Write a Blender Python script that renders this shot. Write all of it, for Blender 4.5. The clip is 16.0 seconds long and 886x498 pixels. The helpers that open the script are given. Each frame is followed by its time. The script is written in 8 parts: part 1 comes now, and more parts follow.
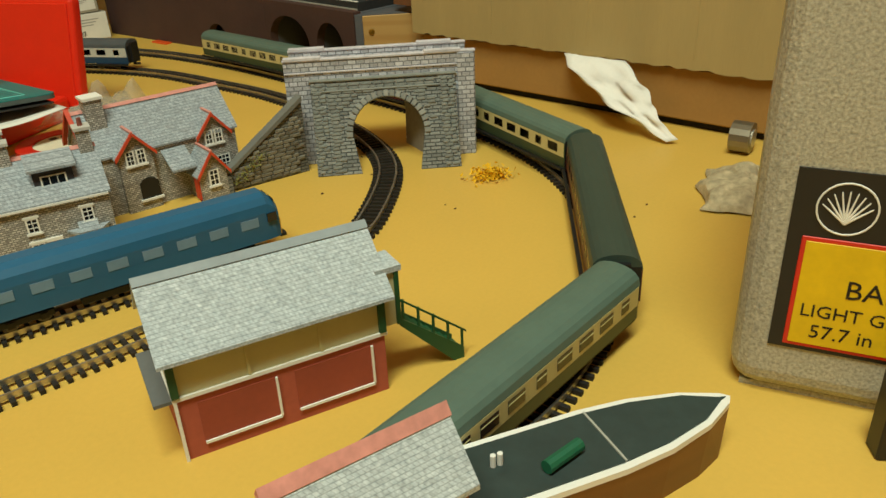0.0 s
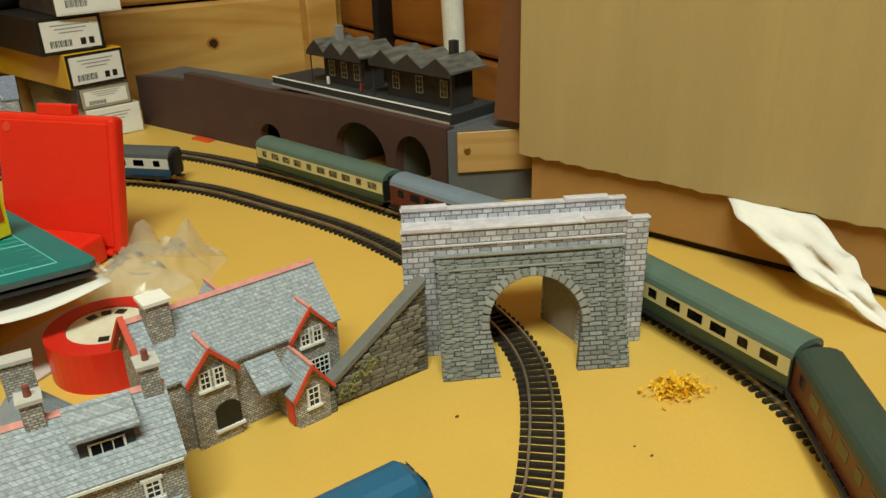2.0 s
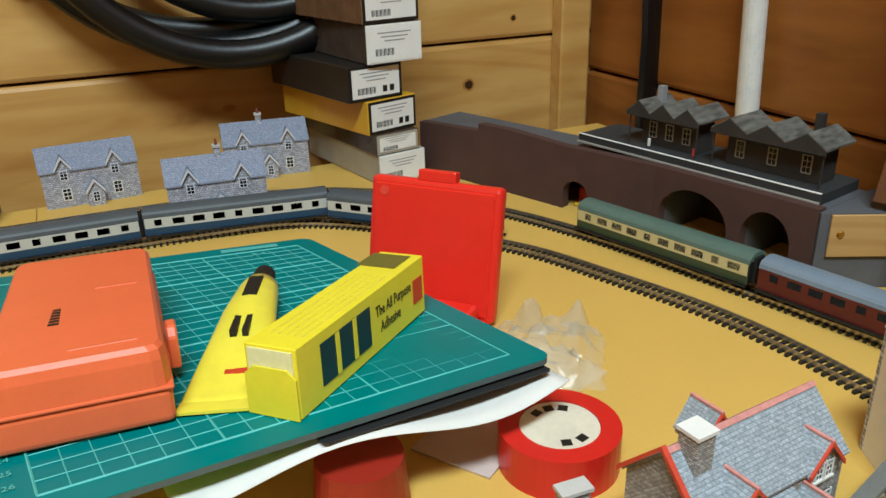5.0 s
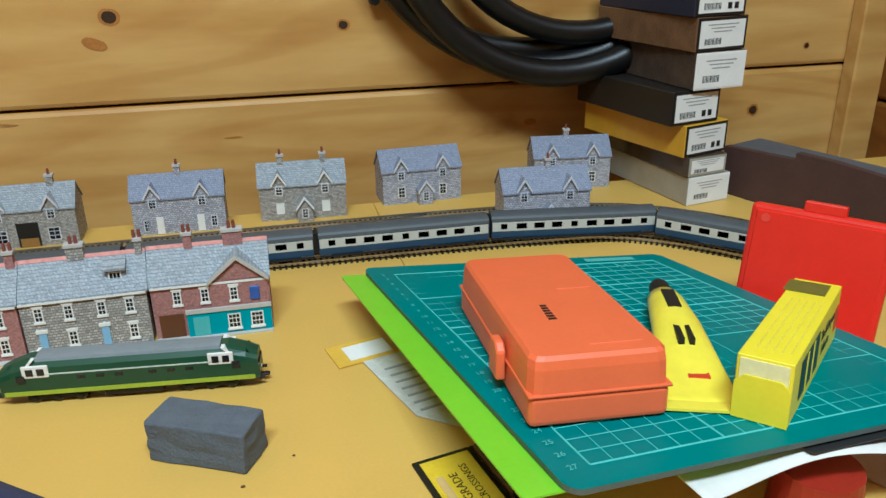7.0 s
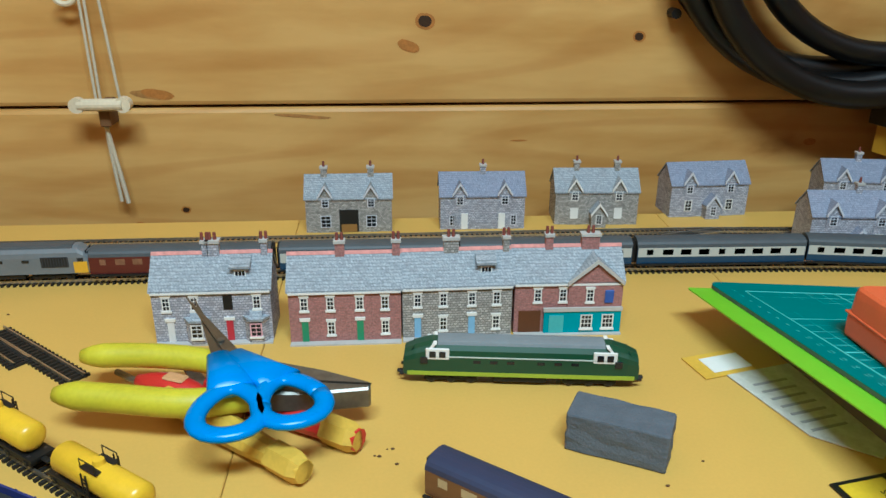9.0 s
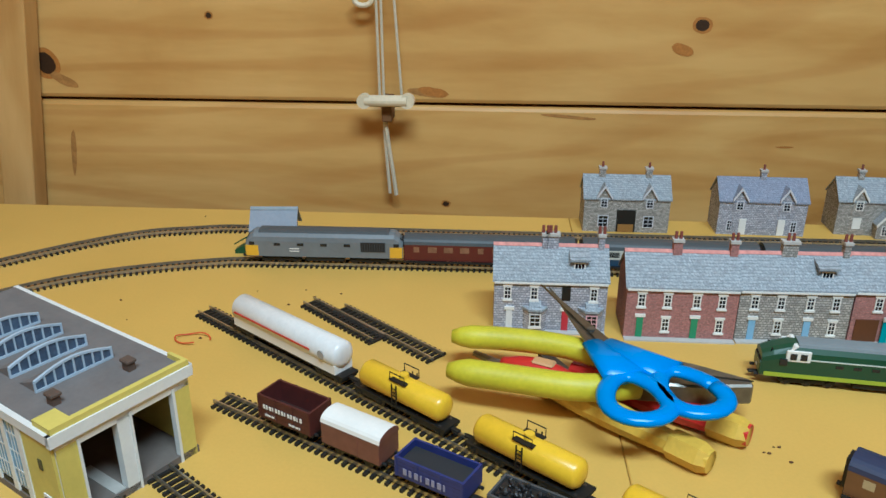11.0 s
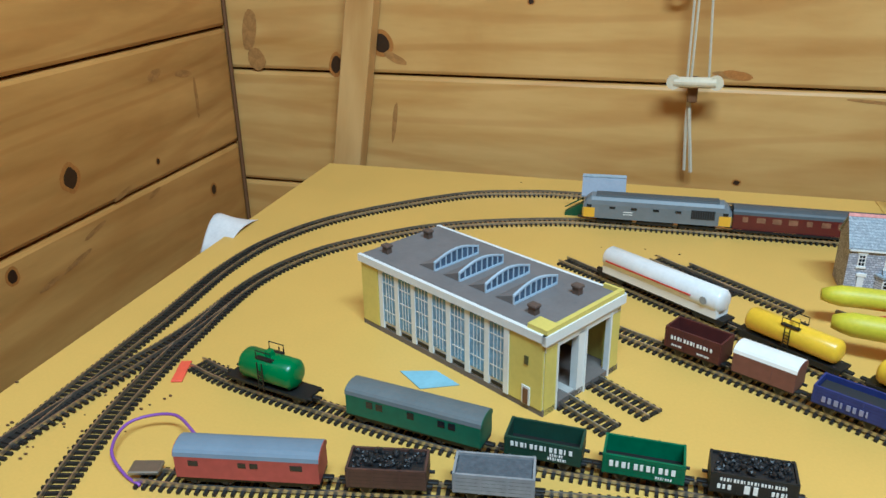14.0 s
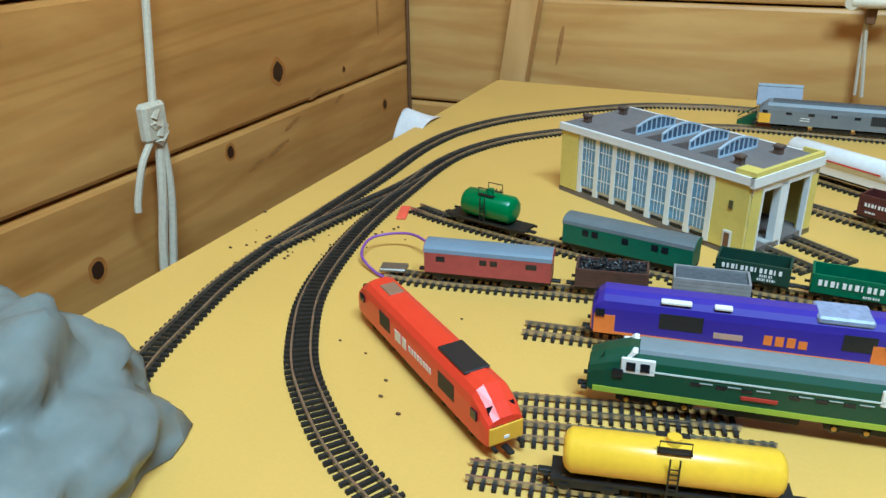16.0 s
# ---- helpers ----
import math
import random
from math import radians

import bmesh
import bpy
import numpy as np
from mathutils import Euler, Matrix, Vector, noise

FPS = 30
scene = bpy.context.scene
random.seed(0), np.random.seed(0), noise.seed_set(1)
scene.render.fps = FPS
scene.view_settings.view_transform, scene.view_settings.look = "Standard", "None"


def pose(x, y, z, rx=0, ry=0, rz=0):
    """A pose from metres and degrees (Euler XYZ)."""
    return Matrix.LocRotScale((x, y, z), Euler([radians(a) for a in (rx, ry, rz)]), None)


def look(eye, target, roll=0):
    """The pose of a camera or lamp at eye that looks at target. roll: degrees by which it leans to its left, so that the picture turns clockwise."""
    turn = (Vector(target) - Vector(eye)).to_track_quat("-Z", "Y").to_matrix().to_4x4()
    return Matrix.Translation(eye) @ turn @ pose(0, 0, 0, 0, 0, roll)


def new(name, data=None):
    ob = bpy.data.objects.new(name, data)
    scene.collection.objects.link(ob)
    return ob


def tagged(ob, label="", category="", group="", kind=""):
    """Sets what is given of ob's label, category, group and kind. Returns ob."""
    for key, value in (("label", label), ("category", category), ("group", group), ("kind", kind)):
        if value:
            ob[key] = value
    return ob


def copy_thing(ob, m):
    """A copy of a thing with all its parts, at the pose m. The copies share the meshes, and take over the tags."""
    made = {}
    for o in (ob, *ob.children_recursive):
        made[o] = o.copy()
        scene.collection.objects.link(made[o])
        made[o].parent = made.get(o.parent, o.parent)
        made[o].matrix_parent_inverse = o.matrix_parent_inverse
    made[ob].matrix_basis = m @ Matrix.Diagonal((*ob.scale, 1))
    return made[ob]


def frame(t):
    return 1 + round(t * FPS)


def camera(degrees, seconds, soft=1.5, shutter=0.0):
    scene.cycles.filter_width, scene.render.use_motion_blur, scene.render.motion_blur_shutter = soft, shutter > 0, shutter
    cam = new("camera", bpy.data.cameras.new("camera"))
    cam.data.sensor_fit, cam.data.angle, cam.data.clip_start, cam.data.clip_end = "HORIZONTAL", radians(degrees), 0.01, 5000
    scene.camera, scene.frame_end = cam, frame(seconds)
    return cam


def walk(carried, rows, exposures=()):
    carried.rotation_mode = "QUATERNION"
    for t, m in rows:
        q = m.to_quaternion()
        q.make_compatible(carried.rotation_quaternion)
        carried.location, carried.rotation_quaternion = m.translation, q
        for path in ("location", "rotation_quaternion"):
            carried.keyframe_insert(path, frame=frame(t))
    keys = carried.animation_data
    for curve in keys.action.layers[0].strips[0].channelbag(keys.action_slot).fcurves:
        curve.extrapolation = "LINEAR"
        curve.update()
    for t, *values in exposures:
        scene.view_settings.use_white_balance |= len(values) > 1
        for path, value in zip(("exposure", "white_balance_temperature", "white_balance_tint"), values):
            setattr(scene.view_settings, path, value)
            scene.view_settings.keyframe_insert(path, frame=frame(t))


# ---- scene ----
cam = camera(59.6, 16.0)
PATH = [
    (0, (0.365, 0.375, 0.161), (1.348, 1.859, -0.752), -2.5),
    (0.5, (0.382, 0.406, 0.167), (1.404, 1.88, -0.718), -2.0),
    (1, (0.39, 0.447, 0.178), (1.439, 1.919, -0.679), -1.8),
    (1.5, (0.388, 0.489, 0.184), (1.427, 1.977, -0.655), -1.5),
    (2, (0.381, 0.522, 0.188), (1.392, 2.039, -0.635), -1.7),
    (2.5, (0.376, 0.543, 0.189), (1.365, 2.075, -0.631), -1.8),
    (3, (0.368, 0.555, 0.192), (1.351, 2.091, -0.628), -1.6),
    (3.2, (0.365, 0.558, 0.194), (1.332, 2.104, -0.627), -1.7),
    (5.3, (0.244, 0.632, 0.227), (0.974, 2.325, -0.548), -1.1),
    (5.5, (0.232, 0.632, 0.233), (0.922, 2.343, -0.539), -0.9),
    (6, (0.192, 0.636, 0.24), (0.787, 2.386, -0.524), -1.1),
    (6.5, (0.148, 0.644, 0.237), (0.659, 2.419, -0.529), -1.0),
    (7, (0.115, 0.643, 0.242), (0.547, 2.441, -0.521), -0.8),
    (7.5, (0.07, 0.639, 0.248), (0.426, 2.456, -0.51), -0.6),
    (8, (0.03, 0.644, 0.254), (0.323, 2.473, -0.501), -0.1),
    (8.5, (-0.007, 0.649, 0.253), (0.211, 2.486, -0.507), 0.3),
    (9, (-0.044, 0.652, 0.254), (0.093, 2.496, -0.509), 0.4),
    (9.2, (-0.06, 0.651, 0.254), (0.036, 2.497, -0.509), 0.1),
    (11.3, (-0.216, 0.631, 0.254), (-0.383, 2.475, -0.5), 0.1),
    (11.5, (-0.225, 0.627, 0.254), (-0.421, 2.469, -0.5), 0.0),
    (12, (-0.251, 0.615, 0.254), (-0.524, 2.446, -0.503), -0.4),
    (12.5, (-0.281, 0.595, 0.259), (-0.618, 2.414, -0.501), -0.4),
    (13, (-0.307, 0.578, 0.261), (-0.698, 2.385, -0.503), -0.3),
    (13.5, (-0.325, 0.559, 0.263), (-0.779, 2.348, -0.508), -0.8),
    (14, (-0.34, 0.534, 0.26), (-0.851, 2.304, -0.518), -0.9),
    (14.5, (-0.354, 0.51, 0.256), (-0.941, 2.254, -0.527), -1.1),
    (15, (-0.373, 0.482, 0.252), (-1.033, 2.192, -0.548), -1.4),
    (15.5, (-0.385, 0.459, 0.238), (-1.088, 2.136, -0.595), -1.2),
    (16, (-0.38, 0.434, 0.203), (-1.128, 2.098, -0.615), -0.7),
]
EXPOSURES = [(0.0, -0.45, 6500, -14), (1.5, -0.30, 6250, -12), (3.0, -0.14, 5700, -8), (5.5, -0.10, 5000, -2), (9.0, -0.08, 4650, -6), (11.5, -0.17, 4600, -3), (14.0, 0.02, 4300, -6), (16.0, 0.12, 4150, -9)]
walk(cam, [(t, look(eye, target, roll)) for t, eye, target, roll in PATH], EXPOSURES)

# ---- world and lamps ----
world = bpy.data.worlds.new("world")
scene.world = world
world.use_nodes = True
world.node_tree.nodes["Background"].inputs[0].default_value = (0.9, 0.85, 0.75, 1)
world.node_tree.nodes["Background"].inputs[1].default_value = 0.05


def lamp(name, eye, target, size, size_y, power, colour):
    d = bpy.data.lights.new(name, "AREA")
    d.shape, d.size, d.size_y, d.energy, d.color = "RECTANGLE", size, size_y, power, colour
    ob = new(name, d)
    ob.matrix_world = look(eye, target)
    return ob


lamp("ceiling_lamp", (0.02, 0.14, 1.5), (0.0, 0.47, 0.0), 0.9, 0.25, 40.0, (1.0, 0.97, 0.87))


# ---- materials ----
def rgb(h):
    v = [int(h[i:i + 2], 16) / 255 for i in (0, 2, 4)]
    return tuple(c / 12.92 if c <= 0.04045 else ((c + 0.055) / 1.055) ** 2.4 for c in v) + (1,)


MATS = {}


def mat(name, colour, rough=0.5, metal=0.0, vary=0.12, scale=60.0, bump=0.0, bump_scale=400.0, alpha=1.0, trans=0.0, spec=0.5, stretch=(1, 1, 1), rand=0.0):
    """A surface with stains at one scale, grain at a finer one, and a little relief."""
    if name in MATS:
        return MATS[name]
    m = bpy.data.materials.new(name)
    m.use_nodes = True
    nt = m.node_tree
    b = nt.nodes["Principled BSDF"]
    c = rgb(colour) if isinstance(colour, str) else (*colour, 1)
    tc = nt.nodes.new("ShaderNodeTexCoord")
    mp = nt.nodes.new("ShaderNodeMapping")
    mp.inputs["Scale"].default_value = stretch
    nt.links.new(tc.outputs["Object"], mp.inputs["Vector"])
    n1 = nt.nodes.new("ShaderNodeTexNoise")
    n1.inputs["Scale"].default_value, n1.inputs["Detail"].default_value = scale, 5
    n2 = nt.nodes.new("ShaderNodeTexNoise")
    n2.inputs["Scale"].default_value, n2.inputs["Detail"].default_value = bump_scale, 3
    for n in (n1, n2):
        nt.links.new(mp.outputs[0], n.inputs["Vector"])
    mix = nt.nodes.new("ShaderNodeMix")
    mix.data_type = "FLOAT"
    mix.inputs["Factor"].default_value = 0.35
    nt.links.new(n1.outputs["Fac"], mix.inputs["A"])
    nt.links.new(n2.outputs["Fac"], mix.inputs["B"])
    ramp = nt.nodes.new("ShaderNodeValToRGB")
    ramp.color_ramp.elements[0].position, ramp.color_ramp.elements[1].position = 0.3, 0.7
    ramp.color_ramp.elements[0].color = tuple(max(0, x * (1 - vary)) for x in c[:3]) + (1,)
    ramp.color_ramp.elements[1].color = tuple(min(1, x * (1 + vary)) for x in c[:3]) + (1,)
    nt.links.new(mix.outputs["Result"], ramp.inputs["Fac"])
    out = ramp.outputs["Color"]
    if rand:
        oi = nt.nodes.new("ShaderNodeObjectInfo")
        hs = nt.nodes.new("ShaderNodeHueSaturation")
        mr = nt.nodes.new("ShaderNodeMapRange")
        mr.inputs["To Min"].default_value, mr.inputs["To Max"].default_value = 1 - rand, 1 + rand
        nt.links.new(oi.outputs["Random"], mr.inputs["Value"])
        nt.links.new(mr.outputs[0], hs.inputs["Value"])
        nt.links.new(out, hs.inputs["Color"])
        out = hs.outputs["Color"]
    nt.links.new(out, b.inputs["Base Color"])
    b.inputs["Roughness"].default_value, b.inputs["Metallic"].default_value = rough, metal
    b.inputs["Specular IOR Level"].default_value = spec
    b.inputs["Alpha"].default_value, b.inputs["Transmission Weight"].default_value = alpha, trans
    if bump:
        bn = nt.nodes.new("ShaderNodeBump")
        bn.inputs["Strength"].default_value, bn.inputs["Distance"].default_value = bump, 0.001
        nt.links.new(n2.outputs["Fac"], bn.inputs["Height"])
        nt.links.new(bn.outputs[0], b.inputs["Normal"])
    MATS[name] = m
    return m


def two_tone(name, brick, mortar, w, h, rough=0.85, gap=0.0006, bump=0.5, vary=0.35, axes="XZ", offset=0.5):
    """Printed courses of stone, brick or slate, laid along the object's own faces, at model size."""
    if name in MATS:
        return MATS[name]
    m = bpy.data.materials.new(name)
    m.use_nodes = True
    nt = m.node_tree
    b = nt.nodes["Principled BSDF"]
    tc = nt.nodes.new("ShaderNodeTexCoord")
    sp = nt.nodes.new("ShaderNodeSeparateXYZ")
    nt.links.new(tc.outputs["Object"], sp.inputs[0])
    add = nt.nodes.new("ShaderNodeMath")
    add.operation = "ADD"
    nt.links.new(sp.outputs["X"], add.inputs[0])
    nt.links.new(sp.outputs["Y"], add.inputs[1])
    cb = nt.nodes.new("ShaderNodeCombineXYZ")
    nt.links.new(add.outputs[0], cb.inputs["X"])
    nt.links.new(sp.outputs["Z"], cb.inputs["Y"])
    br = nt.nodes.new("ShaderNodeTexBrick")
    br.offset = offset
    br.inputs["Scale"].default_value = 1.0
    br.inputs["Brick Width"].default_value, br.inputs["Row Height"].default_value = w, h
    br.inputs["Mortar Size"].default_value, br.inputs["Mortar Smooth"].default_value = gap, 0.2
    c = rgb(brick)
    br.inputs["Color1"].default_value = tuple(x * (1 - vary) for x in c[:3]) + (1,)
    br.inputs["Color2"].default_value = tuple(min(1, x * (1 + vary)) for x in c[:3]) + (1,)
    br.inputs["Mortar"].default_value = rgb(mortar)
    nt.links.new(cb.outputs[0], br.inputs["Vector"])
    no = nt.nodes.new("ShaderNodeTexNoise")
    no.inputs["Scale"].default_value, no.inputs["Detail"].default_value = 900, 3
    nt.links.new(tc.outputs["Object"], no.inputs["Vector"])
    mx = nt.nodes.new("ShaderNodeMix")
    mx.data_type, mx.blend_type = "RGBA", "OVERLAY"
    mx.inputs[0].default_value = 0.6
    nt.links.new(br.outputs["Color"], mx.inputs[6])
    nt.links.new(no.outputs["Fac"], mx.inputs[7])
    hs = nt.nodes.new("ShaderNodeHueSaturation")
    hs.inputs["Saturation"].default_value = 0.75
    nt.links.new(mx.outputs[2], hs.inputs["Color"])
    nt.links.new(hs.outputs[0], b.inputs["Base Color"])
    b.inputs["Roughness"].default_value = rough
    bn = nt.nodes.new("ShaderNodeBump")
    bn.inputs["Strength"].default_value, bn.inputs["Distance"].default_value = bump, 0.0004
    bn.invert = True
    nt.links.new(br.outputs["Fac"], bn.inputs["Height"])
    nt.links.new(bn.outputs[0], b.inputs["Normal"])
    MATS[name] = m
    return m


def wood(name, light, dark, along="X", ring=14.0, rough=0.45, knots=True):
    """Varnished pine: grain drawn out along the plank, darker rings, a few knots."""
    if name in MATS:
        return MATS[name]
    m = bpy.data.materials.new(name)
    m.use_nodes = True
    nt = m.node_tree
    b = nt.nodes["Principled BSDF"]
    tc = nt.nodes.new("ShaderNodeTexCoord")
    oi = nt.nodes.new("ShaderNodeObjectInfo")
    off = nt.nodes.new("ShaderNodeVectorMath")
    off.operation = "MULTIPLY_ADD"
    nt.links.new(oi.outputs["Random"], off.inputs[0])
    off.inputs[1].default_value = (7.3, 3.1, 5.7)
    nt.links.new(tc.outputs["Object"], off.inputs[2])
    mp = nt.nodes.new("ShaderNodeMapping")
    mp.inputs["Scale"].default_value = {"X": (0.16, 1, 1), "Y": (1, 0.16, 1), "Z": (1, 1, 0.16)}[along]
    nt.links.new(off.outputs[0], mp.inputs["Vector"])
    n1 = nt.nodes.new("ShaderNodeTexNoise")
    n1.inputs["Scale"].default_value, n1.inputs["Detail"].default_value, n1.inputs["Distortion"].default_value = ring, 6, 1.2
    nt.links.new(mp.outputs[0], n1.inputs["Vector"])
    wv = nt.nodes.new("ShaderNodeTexWave")
    wv.wave_type, wv.bands_direction = "BANDS", "Z"
    wv.inputs["Scale"].default_value, wv.inputs["Distortion"].default_value, wv.inputs["Detail"].default_value, wv.inputs["Detail Scale"].default_value = 9, 14, 2, 0.7
    nt.links.new(mp.outputs[0], wv.inputs["Vector"])
    fine = nt.nodes.new("ShaderNodeTexNoise")
    fine.inputs["Scale"].default_value, fine.inputs["Detail"].default_value = 160, 4
    nt.links.new(mp.outputs[0], fine.inputs["Vector"])
    mix = nt.nodes.new("ShaderNodeMix")
    mix.data_type, mix.inputs["Factor"].default_value = "FLOAT", 0.14
    nt.links.new(n1.outputs["Fac"], mix.inputs["A"])
    nt.links.new(wv.outputs["Fac"], mix.inputs["B"])
    mix2 = nt.nodes.new("ShaderNodeMix")
    mix2.data_type, mix2.inputs["Factor"].default_value = "FLOAT", 0.2
    nt.links.new(mix.outputs["Result"], mix2.inputs["A"])
    nt.links.new(fine.outputs["Fac"], mix2.inputs["B"])
    ramp = nt.nodes.new("ShaderNodeValToRGB")
    e = ramp.color_ramp.elements
    e[0].position, e[0].color = 0.28, rgb(dark)
    e[1].position, e[1].color = 0.62, rgb(light)
    nt.links.new(mix2.outputs["Result"], ramp.inputs["Fac"])
    out = ramp.outputs["Color"]
    # flat-sawn grain: level lines of a drawn-out noise
    gm = nt.nodes.new("ShaderNodeMapping")
    gm.inputs["Scale"].default_value = {"X": (0.10, 1, 1), "Y": (1, 0.10, 1), "Z": (1, 1, 0.10)}[along]
    nt.links.new(off.outputs[0], gm.inputs["Vector"])
    gn = nt.nodes.new("ShaderNodeTexNoise")
    gn.inputs["Scale"].default_value, gn.inputs["Detail"].default_value, gn.inputs["Roughness"].default_value = 7.0, 2, 0.4
    nt.links.new(gm.outputs[0], gn.inputs["Vector"])
    gk = nt.nodes.new("ShaderNodeMath")
    gk.operation = "MULTIPLY"
    gk.inputs[1].default_value = 95.0
    nt.links.new(gn.outputs["Fac"], gk.inputs[0])
    gs = nt.nodes.new("ShaderNodeMath")
    gs.operation = "SINE"
    nt.links.new(gk.outputs[0], gs.inputs[0])
    gr = nt.nodes.new("ShaderNodeMapRange")
    gr.interpolation_type = "SMOOTHSTEP"
    gr.inputs["From Min"].default_value, gr.inputs["From Max"].default_value = 0.1, 1.0
    gr.inputs["To Min"].default_value, gr.inputs["To Max"].default_value = 0.0, 0.34
    nt.links.new(gs.outputs[0], gr.inputs["Value"])
    gx = nt.nodes.new("ShaderNodeMix")
    gx.data_type, gx.blend_type = "RGBA", "MULTIPLY"
    nt.links.new(gr.outputs[0], gx.inputs[0])
    nt.links.new(out, gx.inputs[6])
    gx.inputs[7].default_value = (0.74, 0.58, 0.40, 1)
    out = gx.outputs[2]
    # broad changes of tone, and a few old damp stains with a ragged edge
    sn = nt.nodes.new("ShaderNodeTexNoise")
    sn.inputs["Scale"].default_value, sn.inputs["Detail"].default_value, sn.inputs["Distortion"].default_value = 5.0, 8, 0.8
    smp = nt.nodes.new("ShaderNodeMapping")
    smp.inputs["Scale"].default_value = {"X": (0.55, 1, 1), "Y": (1, 0.55, 1), "Z": (1, 1, 0.55)}[along]
    nt.links.new(off.outputs[0], smp.inputs["Vector"])
    nt.links.new(smp.outputs[0], sn.inputs["Vector"])
    sr = nt.nodes.new("ShaderNodeValToRGB")
    se = sr.color_ramp.elements
    se[0].position, se[0].color = 0.30, (1.05, 1.05, 1.05, 1)
    se[1].position, se[1].color = 0.72, (0.50, 0.36, 0.22, 1)
    for pos, col in ((0.48, (0.98, 0.96, 0.92, 1)), (0.60, (0.90, 0.84, 0.74, 1)), (0.66, (0.78, 0.68, 0.54, 1))):
        q = se.new(pos)
        q.color = col
    nt.links.new(sn.outputs["Fac"], sr.inputs["Fac"])
    sm = nt.nodes.new("ShaderNodeMix")
    sm.data_type, sm.blend_type, sm.inputs[0].default_value = "RGBA", "MULTIPLY", 1.0
    nt.links.new(out, sm.inputs[6])
    nt.links.new(sr.outputs["Color"], sm.inputs[7])
    out = sm.outputs[2]
    if knots:
        vo = nt.nodes.new("ShaderNodeTexVoronoi")
        vo.inputs["Scale"].default_value = 5.0
        mp2 = nt.nodes.new("ShaderNodeMapping")
        mp2.inputs["Scale"].default_value = {"X": (0.6, 0.01, 1), "Y": (0.01, 0.6, 1), "Z": (1, 1, 0.5)}[along]
        nt.links.new(off.outputs[0], mp2.inputs["Vector"])
        nt.links.new(mp2.outputs[0], vo.inputs["Vector"])
        kr = nt.nodes.new("ShaderNodeValToRGB")
        kr.color_ramp.elements[0].position, kr.color_ramp.elements[0].color = 0.03, (1, 1, 1, 1)
        kr.color_ramp.elements[1].position, kr.color_ramp.elements[1].color = 0.075, (0, 0, 0, 1)
        nt.links.new(vo.outputs["Distance"], kr.inputs["Fac"])
        km = nt.nodes.new("ShaderNodeMix")
        km.data_type = "RGBA"
        nt.links.new(kr.outputs["Color"], km.inputs[0])
        nt.links.new(out, km.inputs[6])
        km.inputs[7].default_value = rgb("4a2a12")
        out = km.outputs[2]
    nt.links.new(out, b.inputs["Base Color"])
    b.inputs["Roughness"].default_value = rough
    bn = nt.nodes.new("ShaderNodeBump")
    bn.inputs["Strength"].default_value, bn.inputs["Distance"].default_value = 0.25, 0.001
    nt.links.new(mix2.outputs["Result"], bn.inputs["Height"])
    nt.links.new(bn.outputs[0], b.inputs["Normal"])
    MATS[name] = m
    return m


# ---- building helpers ----
def link(name, bm, material, smooth=False):
    me = bpy.data.meshes.new(name)
    bm.normal_update()
    bm.to_mesh(me)
    bm.free()
    if smooth:
        for p in me.polygons:
            p.use_smooth = True
    me.materials.append(material)
    return new(name, me)


def part(name, bm, material, parent, label="", m=None, smooth=False):
    """One bmesh as one mesh object under a thing or a part."""
    ob = link(name, bm, material, smooth)
    ob.parent = parent
    if m is not None:
        ob.matrix_basis = m
    return tagged(ob, label)


def thing(name, label, category, m, group="", kind=""):
    ob = new(name)
    ob.empty_display_size = 0.01
    ob.matrix_basis = m
    return tagged(ob, label, category, group, kind)


def solid(name, bm, material, label, category, m=None, group="", kind="", smooth=False):
    """A thing of one mesh."""
    ob = link(name, bm, material, smooth)
    if m is not None:
        ob.matrix_basis = m
    return tagged(ob, label, category, group, kind)


def cuboid(x0, x1, y0, y1, z0, z1, bevel=0.0, seg=1, bm=None):
    own = bmesh.new()
    r = bmesh.ops.create_cube(own, size=1.0)
    for v in r["verts"]:
        v.co = ((x0 + x1) / 2 + v.co.x * (x1 - x0), (y0 + y1) / 2 + v.co.y * (y1 - y0), (z0 + z1) / 2 + v.co.z * (z1 - z0))
    if bevel:
        bmesh.ops.bevel(own, geom=own.edges[:], offset=bevel, segments=seg, affect="EDGES", profile=0.5)
    if bm is None:
        return own
    me = bpy.data.meshes.new("tmp")
    own.to_mesh(me)
    own.free()
    bm.from_mesh(me)
    bpy.data.meshes.remove(me)
    return bm


def prism(profile, x0, x1, axis="X", bm=None, bevel=0.0):
    """A flat outline drawn out: profile in (Y, Z) along X, in (X, Z) along Y, or in (X, Y) along Z."""
    bm = bm or bmesh.new()

    def at(p, d):
        return {"X": (d, p[0], p[1]), "Y": (p[0], d, p[1]), "Z": (p[0], p[1], d)}[axis]
    a = [bm.verts.new(at(p, x0)) for p in profile]
    b = [bm.verts.new(at(p, x1)) for p in profile]
    fs = [bm.faces.new(a), bm.faces.new(b[::-1])]
    for i in range(len(a)):
        fs.append(bm.faces.new((a[i - 1], b[i - 1], b[i], a[i])))
    bmesh.ops.recalc_face_normals(bm, faces=fs)
    if bevel:
        es = list({e for f in fs for e in f.edges})
        bmesh.ops.bevel(bm, geom=es, offset=bevel, segments=1, affect="EDGES")
    return bm


